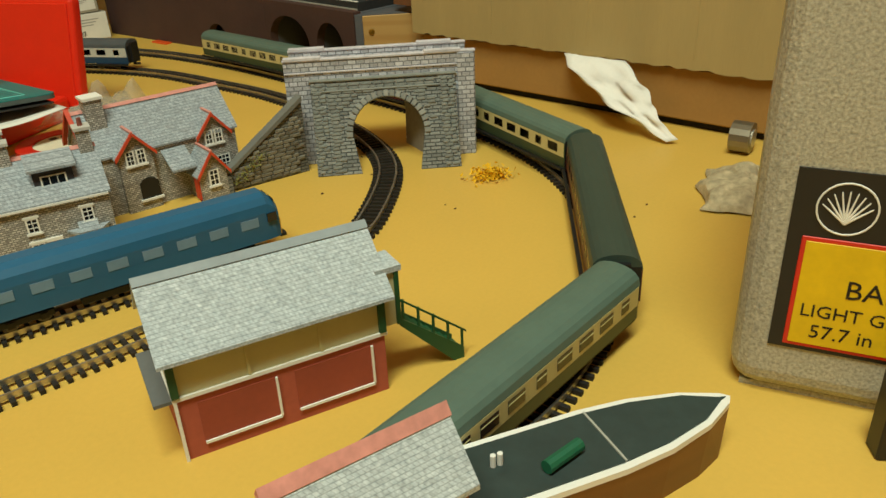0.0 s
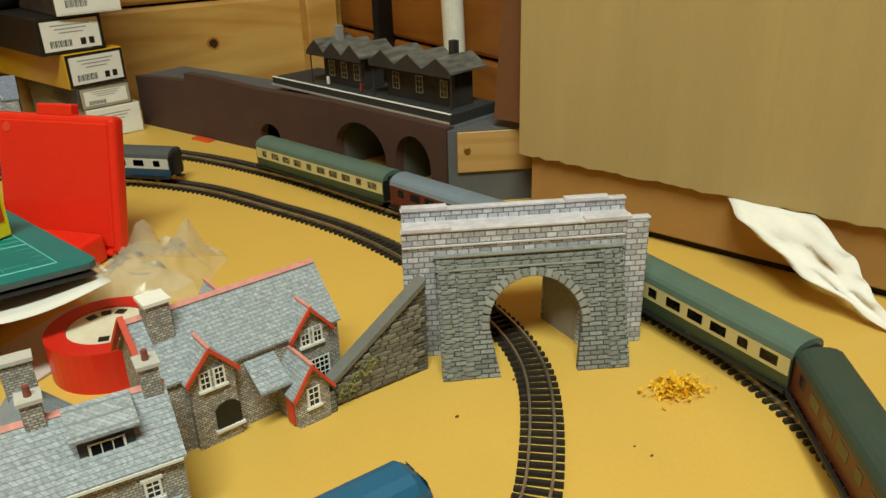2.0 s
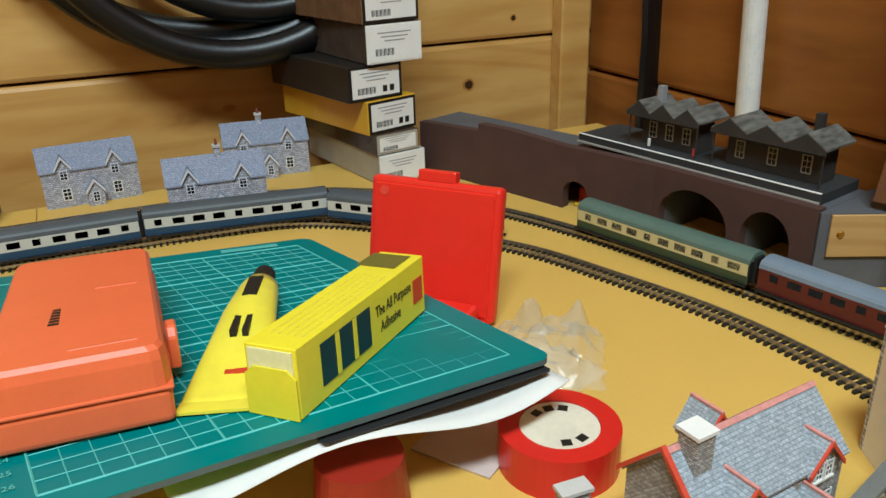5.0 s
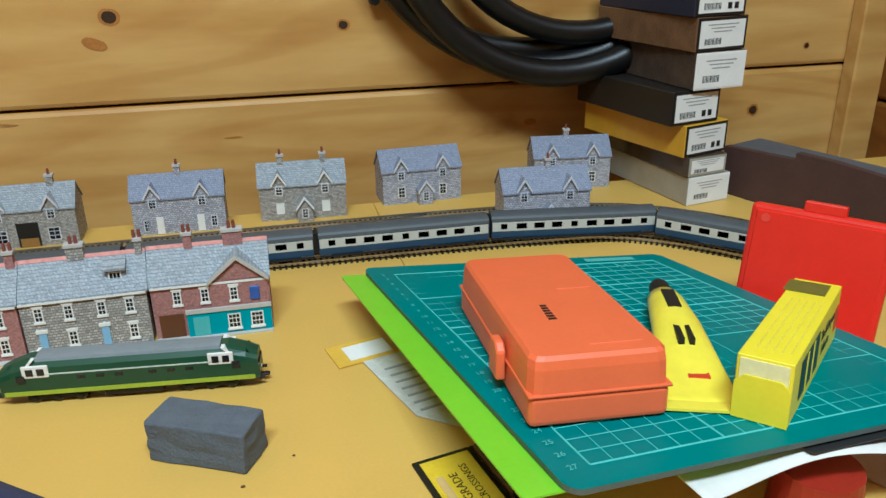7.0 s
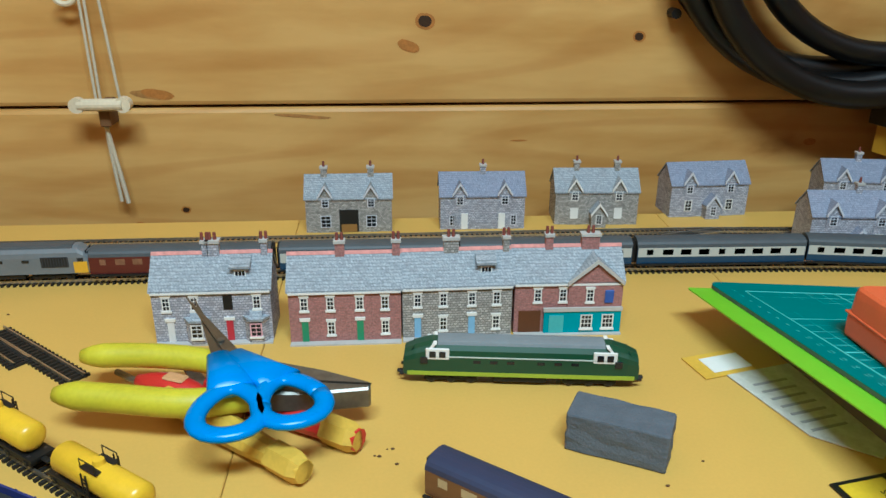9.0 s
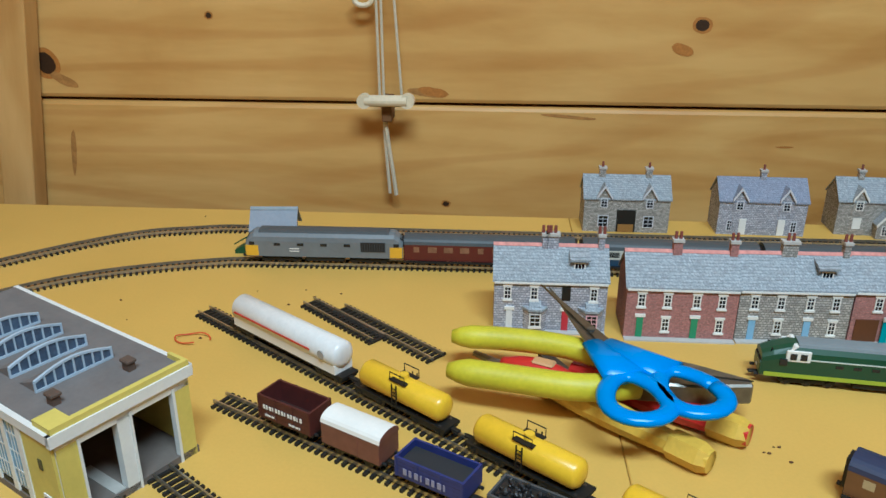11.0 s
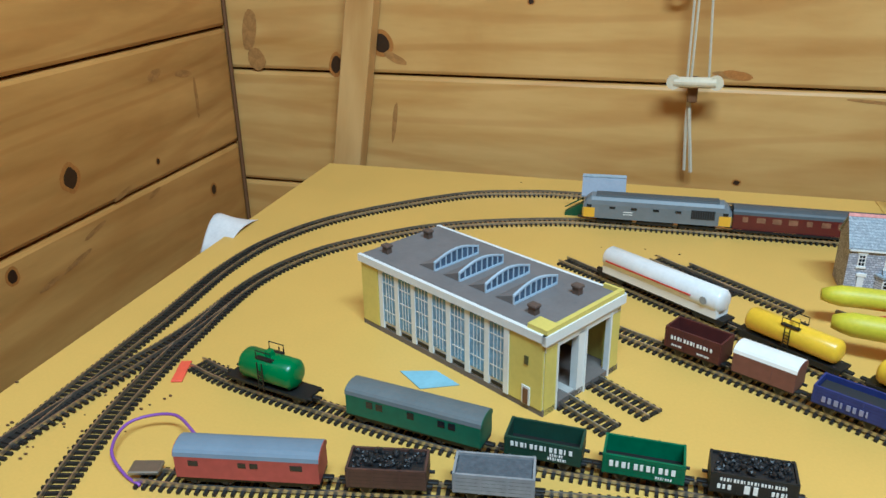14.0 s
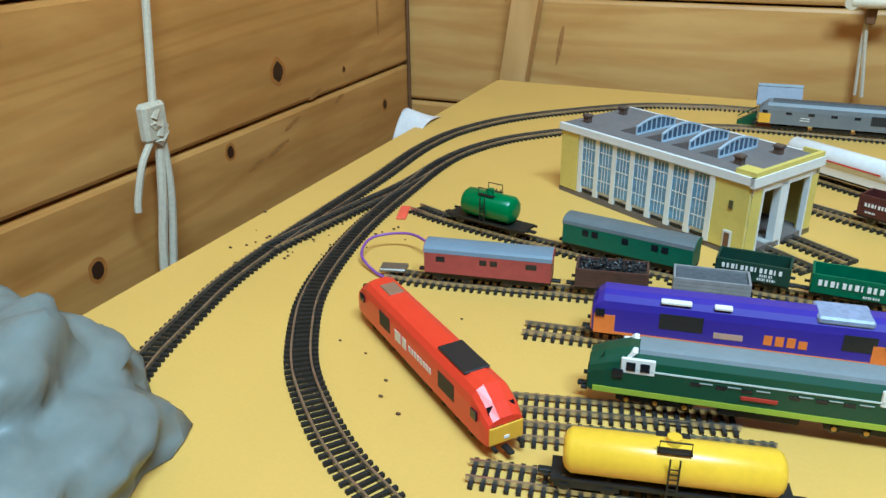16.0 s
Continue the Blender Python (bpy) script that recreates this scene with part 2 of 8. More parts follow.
def tube(p0, p1, r0, r1=None, seg=12, bm=None):
    bm = bm or bmesh.new()
    r1 = r0 if r1 is None else r1
    p0, p1 = Vector(p0), Vector(p1)
    d = p1 - p0
    bmesh.ops.create_cone(bm, cap_ends=True, segments=seg, radius1=r0, radius2=r1, depth=d.length, matrix=Matrix.Translation((p0 + p1) / 2) @ d.to_track_quat("Z", "Y").to_matrix().to_4x4())
    return bm


def sweep(points, radius, seg=8, bm=None, squash=1.0):
    """A round bar along a polyline."""
    bm = bm or bmesh.new()
    pts = [Vector(p) for p in points]
    rings = []
    for i, p in enumerate(pts):
        d = (pts[min(i + 1, len(pts) - 1)] - pts[max(i - 1, 0)]).normalized()
        side = d.cross(Vector((0, 0, 1)))
        side = side.normalized() if side.length > 1e-4 else Vector((1, 0, 0))
        up = side.cross(d)
        r = radius(i / (len(pts) - 1)) if callable(radius) else radius
        rings.append([bm.verts.new(p + side * math.cos(2 * math.pi * k / seg) * r + up * math.sin(2 * math.pi * k / seg) * r * squash) for k in range(seg)])
    for a, b in zip(rings, rings[1:]):
        for k in range(seg):
            bm.faces.new((a[k - 1], a[k], b[k], b[k - 1]))
    bm.faces.new(rings[0][::-1]), bm.faces.new(rings[-1])
    bmesh.ops.recalc_face_normals(bm, faces=bm.faces[:])
    return bm


def curve_through(pts, closed=False, step=0.01):
    """A smooth line through a few plan points, in even steps."""
    P = [Vector((*p, 0)) if len(p) == 2 else Vector(p) for p in pts]
    n = len(P)
    raw = []
    for i in range(n if closed else n - 1):
        p0 = P[(i - 1) % n] if closed or i else P[0] * 2 - P[1]
        p1, p2 = P[i], P[(i + 1) % n]
        p3 = P[(i + 2) % n] if closed or i + 2 < n else P[-1] * 2 - P[-2]
        for k in range(24):
            t = k / 24
            raw.append(0.5 * (2 * p1 + (p2 - p0) * t + (2 * p0 - 5 * p1 + 4 * p2 - p3) * t * t + (3 * p1 - p0 - 3 * p2 + p3) * t ** 3))
    raw.append(P[0] if closed else P[-1])
    out, need = [raw[0]], step
    for a, b in zip(raw, raw[1:]):
        seg = (b - a).length
        while need <= seg:
            a = a + (b - a) * (need / seg)
            out.append(a.copy())
            seg -= need
            need = step
        need -= seg
    if (out[-1] - raw[-1]).length > step * 0.4:
        out.append(raw[-1])
    return out


def words(text, size, material, parent, m, name="lettering", align="CENTER", squash=1.0):
    cu = bpy.data.curves.new(name, "FONT")
    cu.body, cu.size, cu.align_x, cu.align_y, cu.extrude = text, size, align, "CENTER", size * 0.01
    cu.resolution_u = 2
    tmp = bpy.data.objects.new("tmp", cu)
    scene.collection.objects.link(tmp)
    me = bpy.data.meshes.new_from_object(tmp.evaluated_get(bpy.context.evaluated_depsgraph_get()))
    bpy.data.objects.remove(tmp)
    me.materials.append(material)
    ob = new(name, me)
    ob.parent = parent
    ob.matrix_basis = m @ Matrix.Diagonal((squash, 1, 1, 1))
    return ob

# ---- the shed's room and the baseboard ----
PINE = wood("pine_wall", "d2ab64", "bd9048", "X", knots=False)
PINE_Y = wood("pine_wall_side", "ca9c52", "a87c3a", "Y", knots=False)
# same pine for the east wall, with that corner's shade put into the colour
PINE_E = wood("shaded_pine_wall", "9a6224", "7c4c18", "Y", knots=False)
BOARD = mat("baseboard_paint", "d0aa50", 0.5, vary=0.06, scale=9, bump=0.08, bump_scale=500)
X0, X1, Y0, Y1 = -0.873, 0.835, -1.2, 1.42


def plank_wall(name, axis, at, lo, hi, joints, out, material):
    """A wall of horizontal planks, each with rounded edges and a groove between."""
    wall = thing(name, "varnished pine plank wall of a garden shed", "wall", pose(0, 0, 0), kind="structure")
    for z0, z1 in zip(joints, joints[1:]):
        d = 0.03 * out
        bm = cuboid(lo, hi, min(at, at + d), max(at, at + d), z0 + 0.0014, z1 - 0.0014, 0.0045, 2) if axis == "X" else cuboid(min(at, at + d), max(at, at + d), lo, hi, z0 + 0.0014, z1 - 0.0014, 0.0045, 2)
        part("plank", bm, material, wall)
    d0, d1 = sorted((at + 0.012 * out, at + 0.04 * out))
    bm = cuboid(lo, hi, d0, d1, joints[0], joints[-1]) if axis == "X" else cuboid(d0, d1, lo, hi, joints[0], joints[-1])
    part("backing", bm, mat("groove_dark", "2c1a0c", 0.85), wall)
    return wall


JB = [-0.79 + 0.1465 * i for i in range(19)]
JL = [-0.735 + 0.1465 * i for i in range(19)]
plank_wall("wall_north", "X", Y1, X0 - 0.05, X1 + 0.05, [z + 0.003 for z in JB], 1, PINE)
plank_wall("wall_west", "Y", X0, Y0, Y1 - 0.001, JL, -1, PINE_Y)
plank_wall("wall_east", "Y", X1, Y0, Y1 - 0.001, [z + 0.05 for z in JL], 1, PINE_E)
plank_wall("wall_south", "X", Y0, X0 - 0.05, X1 + 0.05, JB, -1, PINE)
solid("floor", cuboid(X0 - 0.1, X1 + 0.1, Y0 - 0.1, Y1 + 0.1, -0.84, -0.79), wood("floor_boards", "8a6a44", "5d4328", "Y"), "worn brown boarded shed floor", "floor", kind="structure")
solid("ceiling", cuboid(X0 - 0.1, X1 + 0.1, Y0 - 0.1, Y1 + 0.1, 1.86, 1.9), wood("ceiling_boards", "d0a264", "ae7f42", "X"), "pine boarded shed ceiling", "ceiling", kind="structure")

table = thing("layout_table", "ochre-painted baseboard table of the model railway", "table", pose(0, 0, 0))
for x0, x1 in ((-0.712, -0.1284), (-0.1280, 0.2148), (0.2152, 0.80)):
    part("tabletop", cuboid(x0, x1, 0.2, 1.345, -0.018, 0.0, 0.0006), BOARD, table)
for x in (-0.65, 0.74):
    for y in (0.26, 1.28):
        part("leg", cuboid(x - 0.03, x + 0.03, y - 0.03, y + 0.03, -0.79, -0.018, 0.003), PINE, table)

# ---- tracks ----
RAIL = mat("nickel_rail", "bdb6aa", 0.3, 0.9, vary=0.25, scale=90)
SLEEPER = mat("sleeper_plastic", "1b1713", 0.7, vary=0.3, scale=200, rand=0.25)
INNER = [(-0.36, 1.215), (-0.1, 1.217), (0.15, 1.213), (0.33, 1.207), (0.412, 1.190), (0.485, 1.125), (0.532, 1.062), (0.560, 0.99), (0.580, 0.925), (0.588, 0.86), (0.585, 0.79), (0.570, 0.738), (0.535, 0.692), (0.504, 0.667), (0.45, 0.65),
         (0.40, 0.645), (0.30, 0.635), (0.1, 0.62), (-0.2, 0.605), (-0.42, 0.605), (-0.502, 0.633), (-0.558, 0.678), (-0.589, 0.721), (-0.612, 0.772), (-0.629, 0.85), (-0.636, 0.94), (-0.637, 1.015), (-0.622, 1.07), (-0.592, 1.115), (-0.528, 1.171), (-0.438, 1.207)]
OUTER = [(-0.40, 1.290), (-0.1, 1.291), (0.166, 1.292), (0.318, 1.287), (0.412, 1.272), (0.468, 1.245), (0.515, 1.200), (0.560, 1.130), (0.595, 1.038), (0.617, 0.947), (0.641, 0.84), (0.650, 0.75), (0.645, 0.692), (0.626, 0.637), (0.595, 0.592), (0.557, 0.555),
         (0.512, 0.529), (0.466, 0.517), (0.38, 0.505), (0.2, 0.495), (-0.2, 0.49), (-0.45, 0.50), (-0.57, 0.565), (-0.632, 0.64), (-0.655, 0.712), (-0.666, 0.787), (-0.669, 0.95), (-0.672, 1.04), (-0.660, 1.11), (-0.620, 1.180), (-0.533, 1.259), (-0.47, 1.283)]
SL = cuboid(-0.0009, 0.0009, -0.0085, 0.0085, 0, 0.0018)
sleeper_mesh = bpy.data.meshes.new("sleeper")
SL.to_mesh(sleeper_mesh)
SL.free()
sleeper_mesh.materials.append(SLEEPER)


def heading(a, b):
    return math.atan2(b.y - a.y, b.x - a.x)


def track_piece(pts, z=0.0, label="", pitch=0.0046):
    """One length of track: two rails on separate sleepers. pts lie about 4.6 mm apart."""
    t = thing("track_section", label or "model railway track, nickel rails on dark sleepers", "track", pose(pts[0].x, pts[0].y, z), group="track sections")
    o = Vector((pts[0].x, pts[0].y, 0))
    for s in (-1, 1):
        bm = bmesh.new()
        rows = []
        for i, p in enumerate(pts):
            d = (pts[min(i + 1, len(pts) - 1)] - pts[max(i - 1, 0)]).normalized()
            n = Vector((-d.y, d.x, 0))
            c = p - o + n * 0.0047 * s
            rows.append([bm.verts.new(c + n * w + Vector((0, 0, h))) for w, h in ((-0.0005, 0.0015), (-0.0005, 0.0038), (0.0005, 0.0038), (0.0005, 0.0015))])
        for a, b in zip(rows, rows[1:]):
            for k in range(4):
                bm.faces.new((a[k - 1], a[k], b[k], b[k - 1]))
        bmesh.ops.recalc_face_normals(bm, faces=bm.faces[:])
        part("rail", bm, RAIL, t)
    for i in range(len(pts) - 1):
        ob = new("sleeper", sleeper_mesh)
        ob.parent = t
        c = (pts[i] + pts[i + 1]) / 2 - o
        ob.matrix_basis = Matrix.Translation((c.x, c.y, 0)) @ Matrix.Rotation(heading(pts[i], pts[i + 1]), 4, "Z")
    return t


def lay(pts, closed=False, z=0.0, length=38, label=""):
    line = curve_through(pts, closed, 0.0046)
    for i in range(0, len(line) - 2, length):
        chunk = line[i:i + length + 1]
        if len(chunk) > 2:
            track_piece(chunk, z, label)
    return line


INNER_LINE = lay(INNER, True)
OUTER_LINE = lay(OUTER, True)
# crossovers between the two loops
lay([(-0.637, 1.01), (-0.641, 0.94), (-0.655, 0.87), (-0.667, 0.80)], z=0.0006, label="dark crossover points joining the two loops")
lay([(0.06, 1.2155), (0.122, 1.225), (0.16, 1.250), (0.196, 1.272), (0.257, 1.289)], z=0.0006, label="crossover points joining the two loops")


def straight(x0, y0, x1, y1, z=0.0, label=""):
    return lay([(x0, y0), ((x0 + x1) / 2, (y0 + y1) / 2), (x1, y1)], z=z, label=label)


straight(-0.407, 1.123, -0.10, 0.895)                 # tank siding
straight(-0.357, 1.012, -0.16, 0.905)                 # van siding
straight(-0.335, 1.143, -0.275, 1.090, label="loose spare length of dark track")
straight(-0.310, 1.134, -0.232, 1.067, label="loose spare length of dark track")
straight(-0.500, 1.010, -0.350, 0.898)                # through the engine shed
straight(-0.475, 1.028, -0.327, 0.917)
lay([(-0.612, 0.903), (-0.575, 0.890), (-0.492, 0.872), (-0.401, 0.860), (-0.25, 0.858)])
lay([(-0.580, 0.798), (-0.54, 0.803), (-0.432, 0.824), (-0.33, 0.838), (-0.25, 0.845)])
straight(-0.485, 0.768, -0.20, 0.810)
straight(-0.47, 0.704, -0.375, 0.728)
straight(-0.46, 0.686, -0.360, 0.712)
straight(-0.47, 0.655, -0.30, 0.690)

# ---- materials for models and clutter ----
WHITE = mat("white_card", "e4e2dc", 0.7, vary=0.05)
DARK = mat("dark_void", "14130f", 0.6)
GLASS_DARK = mat("dark_glazing", "1b1f26", 0.15, vary=0.3)
SLATE = two_tone("printed_slates", "9aa3ac", "7c848c", 0.0019, 0.0012, gap=0.00012, vary=0.16)
SLATE_DARK = mat("dormer_cheek", "3c3c42", 0.7, vary=0.2, scale=200)
SLATE_B = two_tone("blue_slates", "848da6", "6e7690", 0.0018, 0.0011, gap=0.0001, vary=0.10)
SLATE_L = two_tone("pale_slates", "b4bec4", "98a2a8", 0.0013, 0.0009, gap=0.0001, vary=0.10)
RUBBLE = two_tone("rubble_stone", "b2aca2", "7a746b", 0.0020, 0.0010, gap=0.00022, vary=0.42)
RUBBLE_B = two_tone("bluish_rubble_stone", "acacb8", "80808c", 0.0024, 0.0013, gap=0.0002, vary=0.3)
RUBBLE_W = two_tone("warm_rubble_stone", "a8a39b", "77726a", 0.0024, 0.0013, gap=0.0002, vary=0.32)
BRICK = two_tone("red_brick_print", "a5544a", "8f6a60", 0.0018, 0.0008, gap=0.00012, vary=0.2)
ASHLAR = two_tone("grey_ashlar_print", "b2b3bd", "6f7079", 0.0048, 0.0026, gap=0.0003, vary=0.30)
COURSED = two_tone("coursed_dark_stone", "7c7e7a", "3e403d", 0.0060, 0.0021, gap=0.0003, bump=1.0, vary=0.3)
PINK = mat("pink_ridge_tiles", "c98a80", 0.7, scale=300, vary=0.2)
ORANGE_TRIM = mat("orange_bargeboard", "c8452a", 0.6)
STONE_TRIM = mat("pale_stone_trim", "b9b6b0", 0.75)


def window(parent, x, z, w, h, y=0.0, frame_mat=None, sill=True, bars=(1, 2), pane=None, lintel=True, m=None):
    """A glazed window with its white frame, on a wall that faces local -y."""
    m = m or pose(0, 0, 0)
    p = part("window", cuboid(x - w / 2, x + w / 2, y - 0.0003, y + 0.0003, z, z + h), pane or GLASS_DARK, parent, m=m)
    bm = bmesh.new()
    t = 0.0005
    for a, b, c, d in ((x - w / 2 - t, x - w / 2 + t / 2, z, z + h), (x + w / 2 - t / 2, x + w / 2 + t, z, z + h), (x - w / 2, x + w / 2, z - t / 2, z + t / 2), (x - w / 2, x + w / 2, z + h - t, z + h)):
        cuboid(a, b, y - 0.0006, y + 0.0002, c, d, bm=bm)
    for i in range(1, bars[0] + 1):
        xx = x - w / 2 + w * i / (bars[0] + 1)
        cuboid(xx - t / 3, xx + t / 3, y - 0.0005, y, z, z + h, bm=bm)
    for i in range(1, bars[1] + 1):
        zz = z + h * i / (bars[1] + 1)
        cuboid(x - w / 2, x + w / 2, y - 0.00052, y, zz - t / 3, zz + t / 3, bm=bm)
    part("frame", bm, frame_mat or WHITE, p)
    if sill:
        part("sill", cuboid(x - w / 2 - 0.0012, x + w / 2 + 0.0012, y - 0.001, y, z - 0.0012, z - 0.0002), WHITE, p)
    if lintel:
        part("lintel", cuboid(x - w / 2 - 0.0012, x + w / 2 + 0.0012, y - 0.0007, y, z + h + 0.0001, z + h + 0.0012), WHITE, p)
    return p


def pitched(parent, w, d, he, hr, wall, roof, ridge=PINK, x=0.0, over=0.0012, thick=0.0011, y0=0.0):
    """Gabled walls and a slate roof over them; the front is at y0, the gables at both ends."""
    part("wall", prism([(y0, 0), (y0, he), (y0 + d / 2, hr), (y0 + d, he), (y0 + d, 0)], x - w / 2, x + w / 2), wall, parent)
    k = (hr - he) / (d / 2)
    for s in (-1, 1):
        c = y0 + d / 2
        e = c + s * (d / 2 + over)
        ze = he - k * over
        part("roof_slope", prism([(c, hr + 0.0001), (c, hr + thick), (e, ze + thick), (e, ze + 0.0001)], x - w / 2 - over, x + w / 2 + over), roof, parent)
    if ridge:
        c = y0 + d / 2
        part("ridge_tiles", prism([(c - 0.0016, hr + thick - 0.0008), (c, hr + thick + 0.0007), (c + 0.0016, hr + thick - 0.0008)], x - w / 2 - over, x + w / 2 + over), ridge, parent)


def chimney(parent, x, y, z0, z1, w, d, wall, pots=1, cap=STONE_TRIM):
    c = part("chimney", cuboid(x - w / 2, x + w / 2, y - d / 2, y + d / 2, z0, z1), wall, parent)
    part("cap", cuboid(x - w / 2 - 0.0008, x + w / 2 + 0.0008, y - d / 2 - 0.0008, y + d / 2 + 0.0008, z1, z1 + 0.0014), cap, c)
    for i in range(pots):
        px = x + (i - (pots - 1) / 2) * 0.0032
        part("chimney_pot", tube((px, y, z1 + 0.001), (px, y, z1 + 0.005), 0.0012, 0.001, 8), mat("clay_pot", "7a4238", 0.7), c)


def gablet(parent, x, w, z0, he, hr, y_front, y_back, wall, roof, barge, over=0.0011, win=True, ridge=None, wall_name="gable_wall"):
    """A small gable that faces local -y, with its own little roof and bargeboards."""
    g = part(wall_name, prism([(x - w / 2, z0), (x - w / 2, he), (x, hr), (x + w / 2, he), (x + w / 2, z0)], y_front, y_back, "Y"), wall, parent)
    k = (hr - he) / (w / 2)
    for s in (-1, 1):
        e = x + s * (w / 2 + over)
        ze = he - k * over
        part("gable_roof", prism([(x, hr + 0.0001), (x, hr + 0.001), (e, ze + 0.001), (e, ze + 0.0001)], y_front - 0.0012, y_back, "Y"), roof, g)
        part("bargeboard", prism([(x, hr - 0.0008), (x, hr + 0.0013), (e, ze + 0.0013), (e, ze - 0.0008)], y_front - 0.0022, y_front - 0.0012, "Y"), barge, g)
    if ridge:
        part("ridge_tiles", cuboid(x - 0.0007, x + 0.0007, y_front - 0.002, y_back, hr + 0.0006, hr + 0.0015), ridge, g)
    return g


# ---- terraces ----
def terrace(name, label, x, y, rz, w, wall, doors, wins_low, wins_up, eave=0.0275, ridge=0.0405, depth=0.036, roof=SLATE, base=True, chimneys=(), door_mat=None, dormer=None, trim_mat=WHITE, tall=1.38, ds=1.0):
    t = thing(name, label, "model house", pose(x, y, 0, 0, 0, rz) @ Matrix.Diagonal((1, 1, tall, 1)), group="terraced model houses")
    if base:
        part("pavement", cuboid(-w / 2, w / 2, -0.005, depth, 0, 0.0008), STONE_TRIM, t)
    pitched(t, w, depth, eave, ridge, wall, roof)
    for dx, col in doors:
        d = part("door", cuboid(dx - 0.0022, dx + 0.0022, -0.0006, 0.0002, 0.0009, 0.0115), mat("door_" + col, col, 0.5), t)
        part("lintel", cuboid(dx - 0.0034, dx + 0.0034, -0.001, 0, 0.0117, 0.0133), WHITE, d)
    for wx in wins_low:
        window(t, wx, 0.0045, 0.0042, 0.0068, frame_mat=trim_mat)
    for wx in wins_up:
        window(t, wx, 0.0175, 0.0042, 0.0066, frame_mat=trim_mat)
    part("gutter", cuboid(-w / 2, w / 2, -0.0016, -0.0004, eave - 0.0016, eave - 0.0006), WHITE, t)
    for cx, cw, wm in chimneys:
        chimney(t, cx, depth / 2, ridge - 0.006, ridge + 0.006, cw, 0.005, wm, 2)
    if dormer is not None:
        dm = part("dormer", cuboid(dormer - 0.0055 * ds, dormer + 0.0055 * ds, 0.006, 0.016, eave + 0.002, eave + 0.0095 * (0.8 * ds + 0.2)), SLATE_DARK if ds > 1 else SLATE, t)
        part("dormer_roof", prism([(0.0035, eave + 0.0092 * (0.8 * ds + 0.2)), (0.0035, eave + 0.0012 + 0.0092 * (0.8 * ds + 0.2)), (0.019, eave + 0.003 + 0.0102 * (0.8 * ds + 0.2)), (0.019, eave + 0.0015 + 0.0102 * (0.8 * ds + 0.2))], dormer - 0.0068 * ds, dormer + 0.0068 * ds), SLATE, dm)
        window(dm, dormer, eave + 0.0034, 0.0066 * ds, 0.0048 * (0.8 * ds + 0.2), y=0.006, frame_mat=trim_mat, bars=(2, 0), lintel=False)
    return t


def bay(t, x, w, z1, trim_mat=WHITE):
    b = part("bay_window", prism([(x - w / 2, 0), (x - w / 4, -0.005), (x + w / 4, -0.005), (x + w / 2, 0)], 0.0008, z1, "Z"), RUBBLE_B, t)
    part("bay_roof", prism([(x - w / 2 - 0.001, 0), (x - w / 4 - 0.0006, -0.0062), (x + w / 4 + 0.0006, -0.0062), (x + w / 2 + 0.001, 0)], z1, z1 + 0.0012, "Z"), SLATE, b)
    part("bay_cap", prism([(0, z1 + 0.0012), (-0.005, z1 + 0.0012), (0, z1 + 0.0042)], x - w / 4, x + w / 4), SLATE, b)
    window(b, x, 0.0045, w * 0.42, 0.0068, y=-0.0051, frame_mat=trim_mat, lintel=False)
    return b


PINKF = mat("pink_frame", "d8aab4", 0.6)
t1 = terrace("terrace_house", "grey stone terrace with two bay windows, grey and red doors", -0.1605, 1.113, 0.5, 0.076, RUBBLE_B, ((-0.0275, "d8d8d8"), (0.0105, "b02a3a")), (), (-0.029, -0.011, 0.029), chimneys=((0.001, 0.008, RUBBLE_B), (-0.004, 0.004, RUBBLE_B), (0.034, 0.004, RUBBLE_B)), dormer=0.019)
bay(t1, -0.010, 0.016, 0.0125), bay(t1, 0.028, 0.016, 0.0125, PINKF)
part("open_window", cuboid(0.0075, 0.0135, -0.0004, 0.0004, 0.0172, 0.0248), DARK, t1, "glazing missing, black opening")
terrace("terrace_house", "red brick terrace with two green doors", -0.074, 1.108, 0, 0.073, BRICK, ((-0.0265, "3f8a62"), (0.0095, "3f8a62")), (-0.0095, 0.026), (-0.0265, -0.0095, 0.0095, 0.026), chimneys=((-0.003, 0.006, BRICK), (0.034, 0.005, BRICK)))
terrace("terrace_house", "grey stone terrace with two pale blue doors", 0.0, 1.110, 1, 0.073, RUBBLE_W, ((-0.0265, "8ab4d8"), (0.0095, "8ab4d8")), (-0.0095, 0.026), (-0.0265, -0.0095, 0.0095, 0.026), chimneys=((-0.003, 0.010, RUBBLE_W), (0.034, 0.004, RUBBLE_W)), dormer=0.0195)
pub = terrace("corner_pub", "red brick corner pub with a turquoise ground floor", 0.075, 1.112, -1, 0.073, BRICK, (), (), (-0.021, -0.004), chimneys=((-0.012, 0.005, BRICK), (0.016, 0.012, BRICK)))
gablet(pub, 0.0175, 0.036, 0, 0.0275, 0.0385, -0.0012, 0.018, BRICK, SLATE, STONE_TRIM)
part("shop_front", cuboid(-0.0165, 0.0362, -0.0022, -0.0013, 0.0009, 0.0125), mat("turquoise_paint", "1d93a4", 0.45), pub, "turquoise painted shop front")
part("fascia", cuboid(-0.017, 0.0366, -0.003, -0.0014, 0.0125, 0.0145), STONE_TRIM, pub)
part("entry", cuboid(-0.0335, -0.0185, -0.0006, 0.0006, 0.0009, 0.0125), mat("entry_dark", "5a3416", 0.7), pub, "open brown carriage entry")
for wx in (0.0125, 0.027):
    window(pub, wx, 0.0035, 0.007, 0.0072, y=-0.0023, bars=(2, 2), lintel=False)
window(pub, 0.014, 0.0175, 0.0042, 0.0066, y=-0.0013)
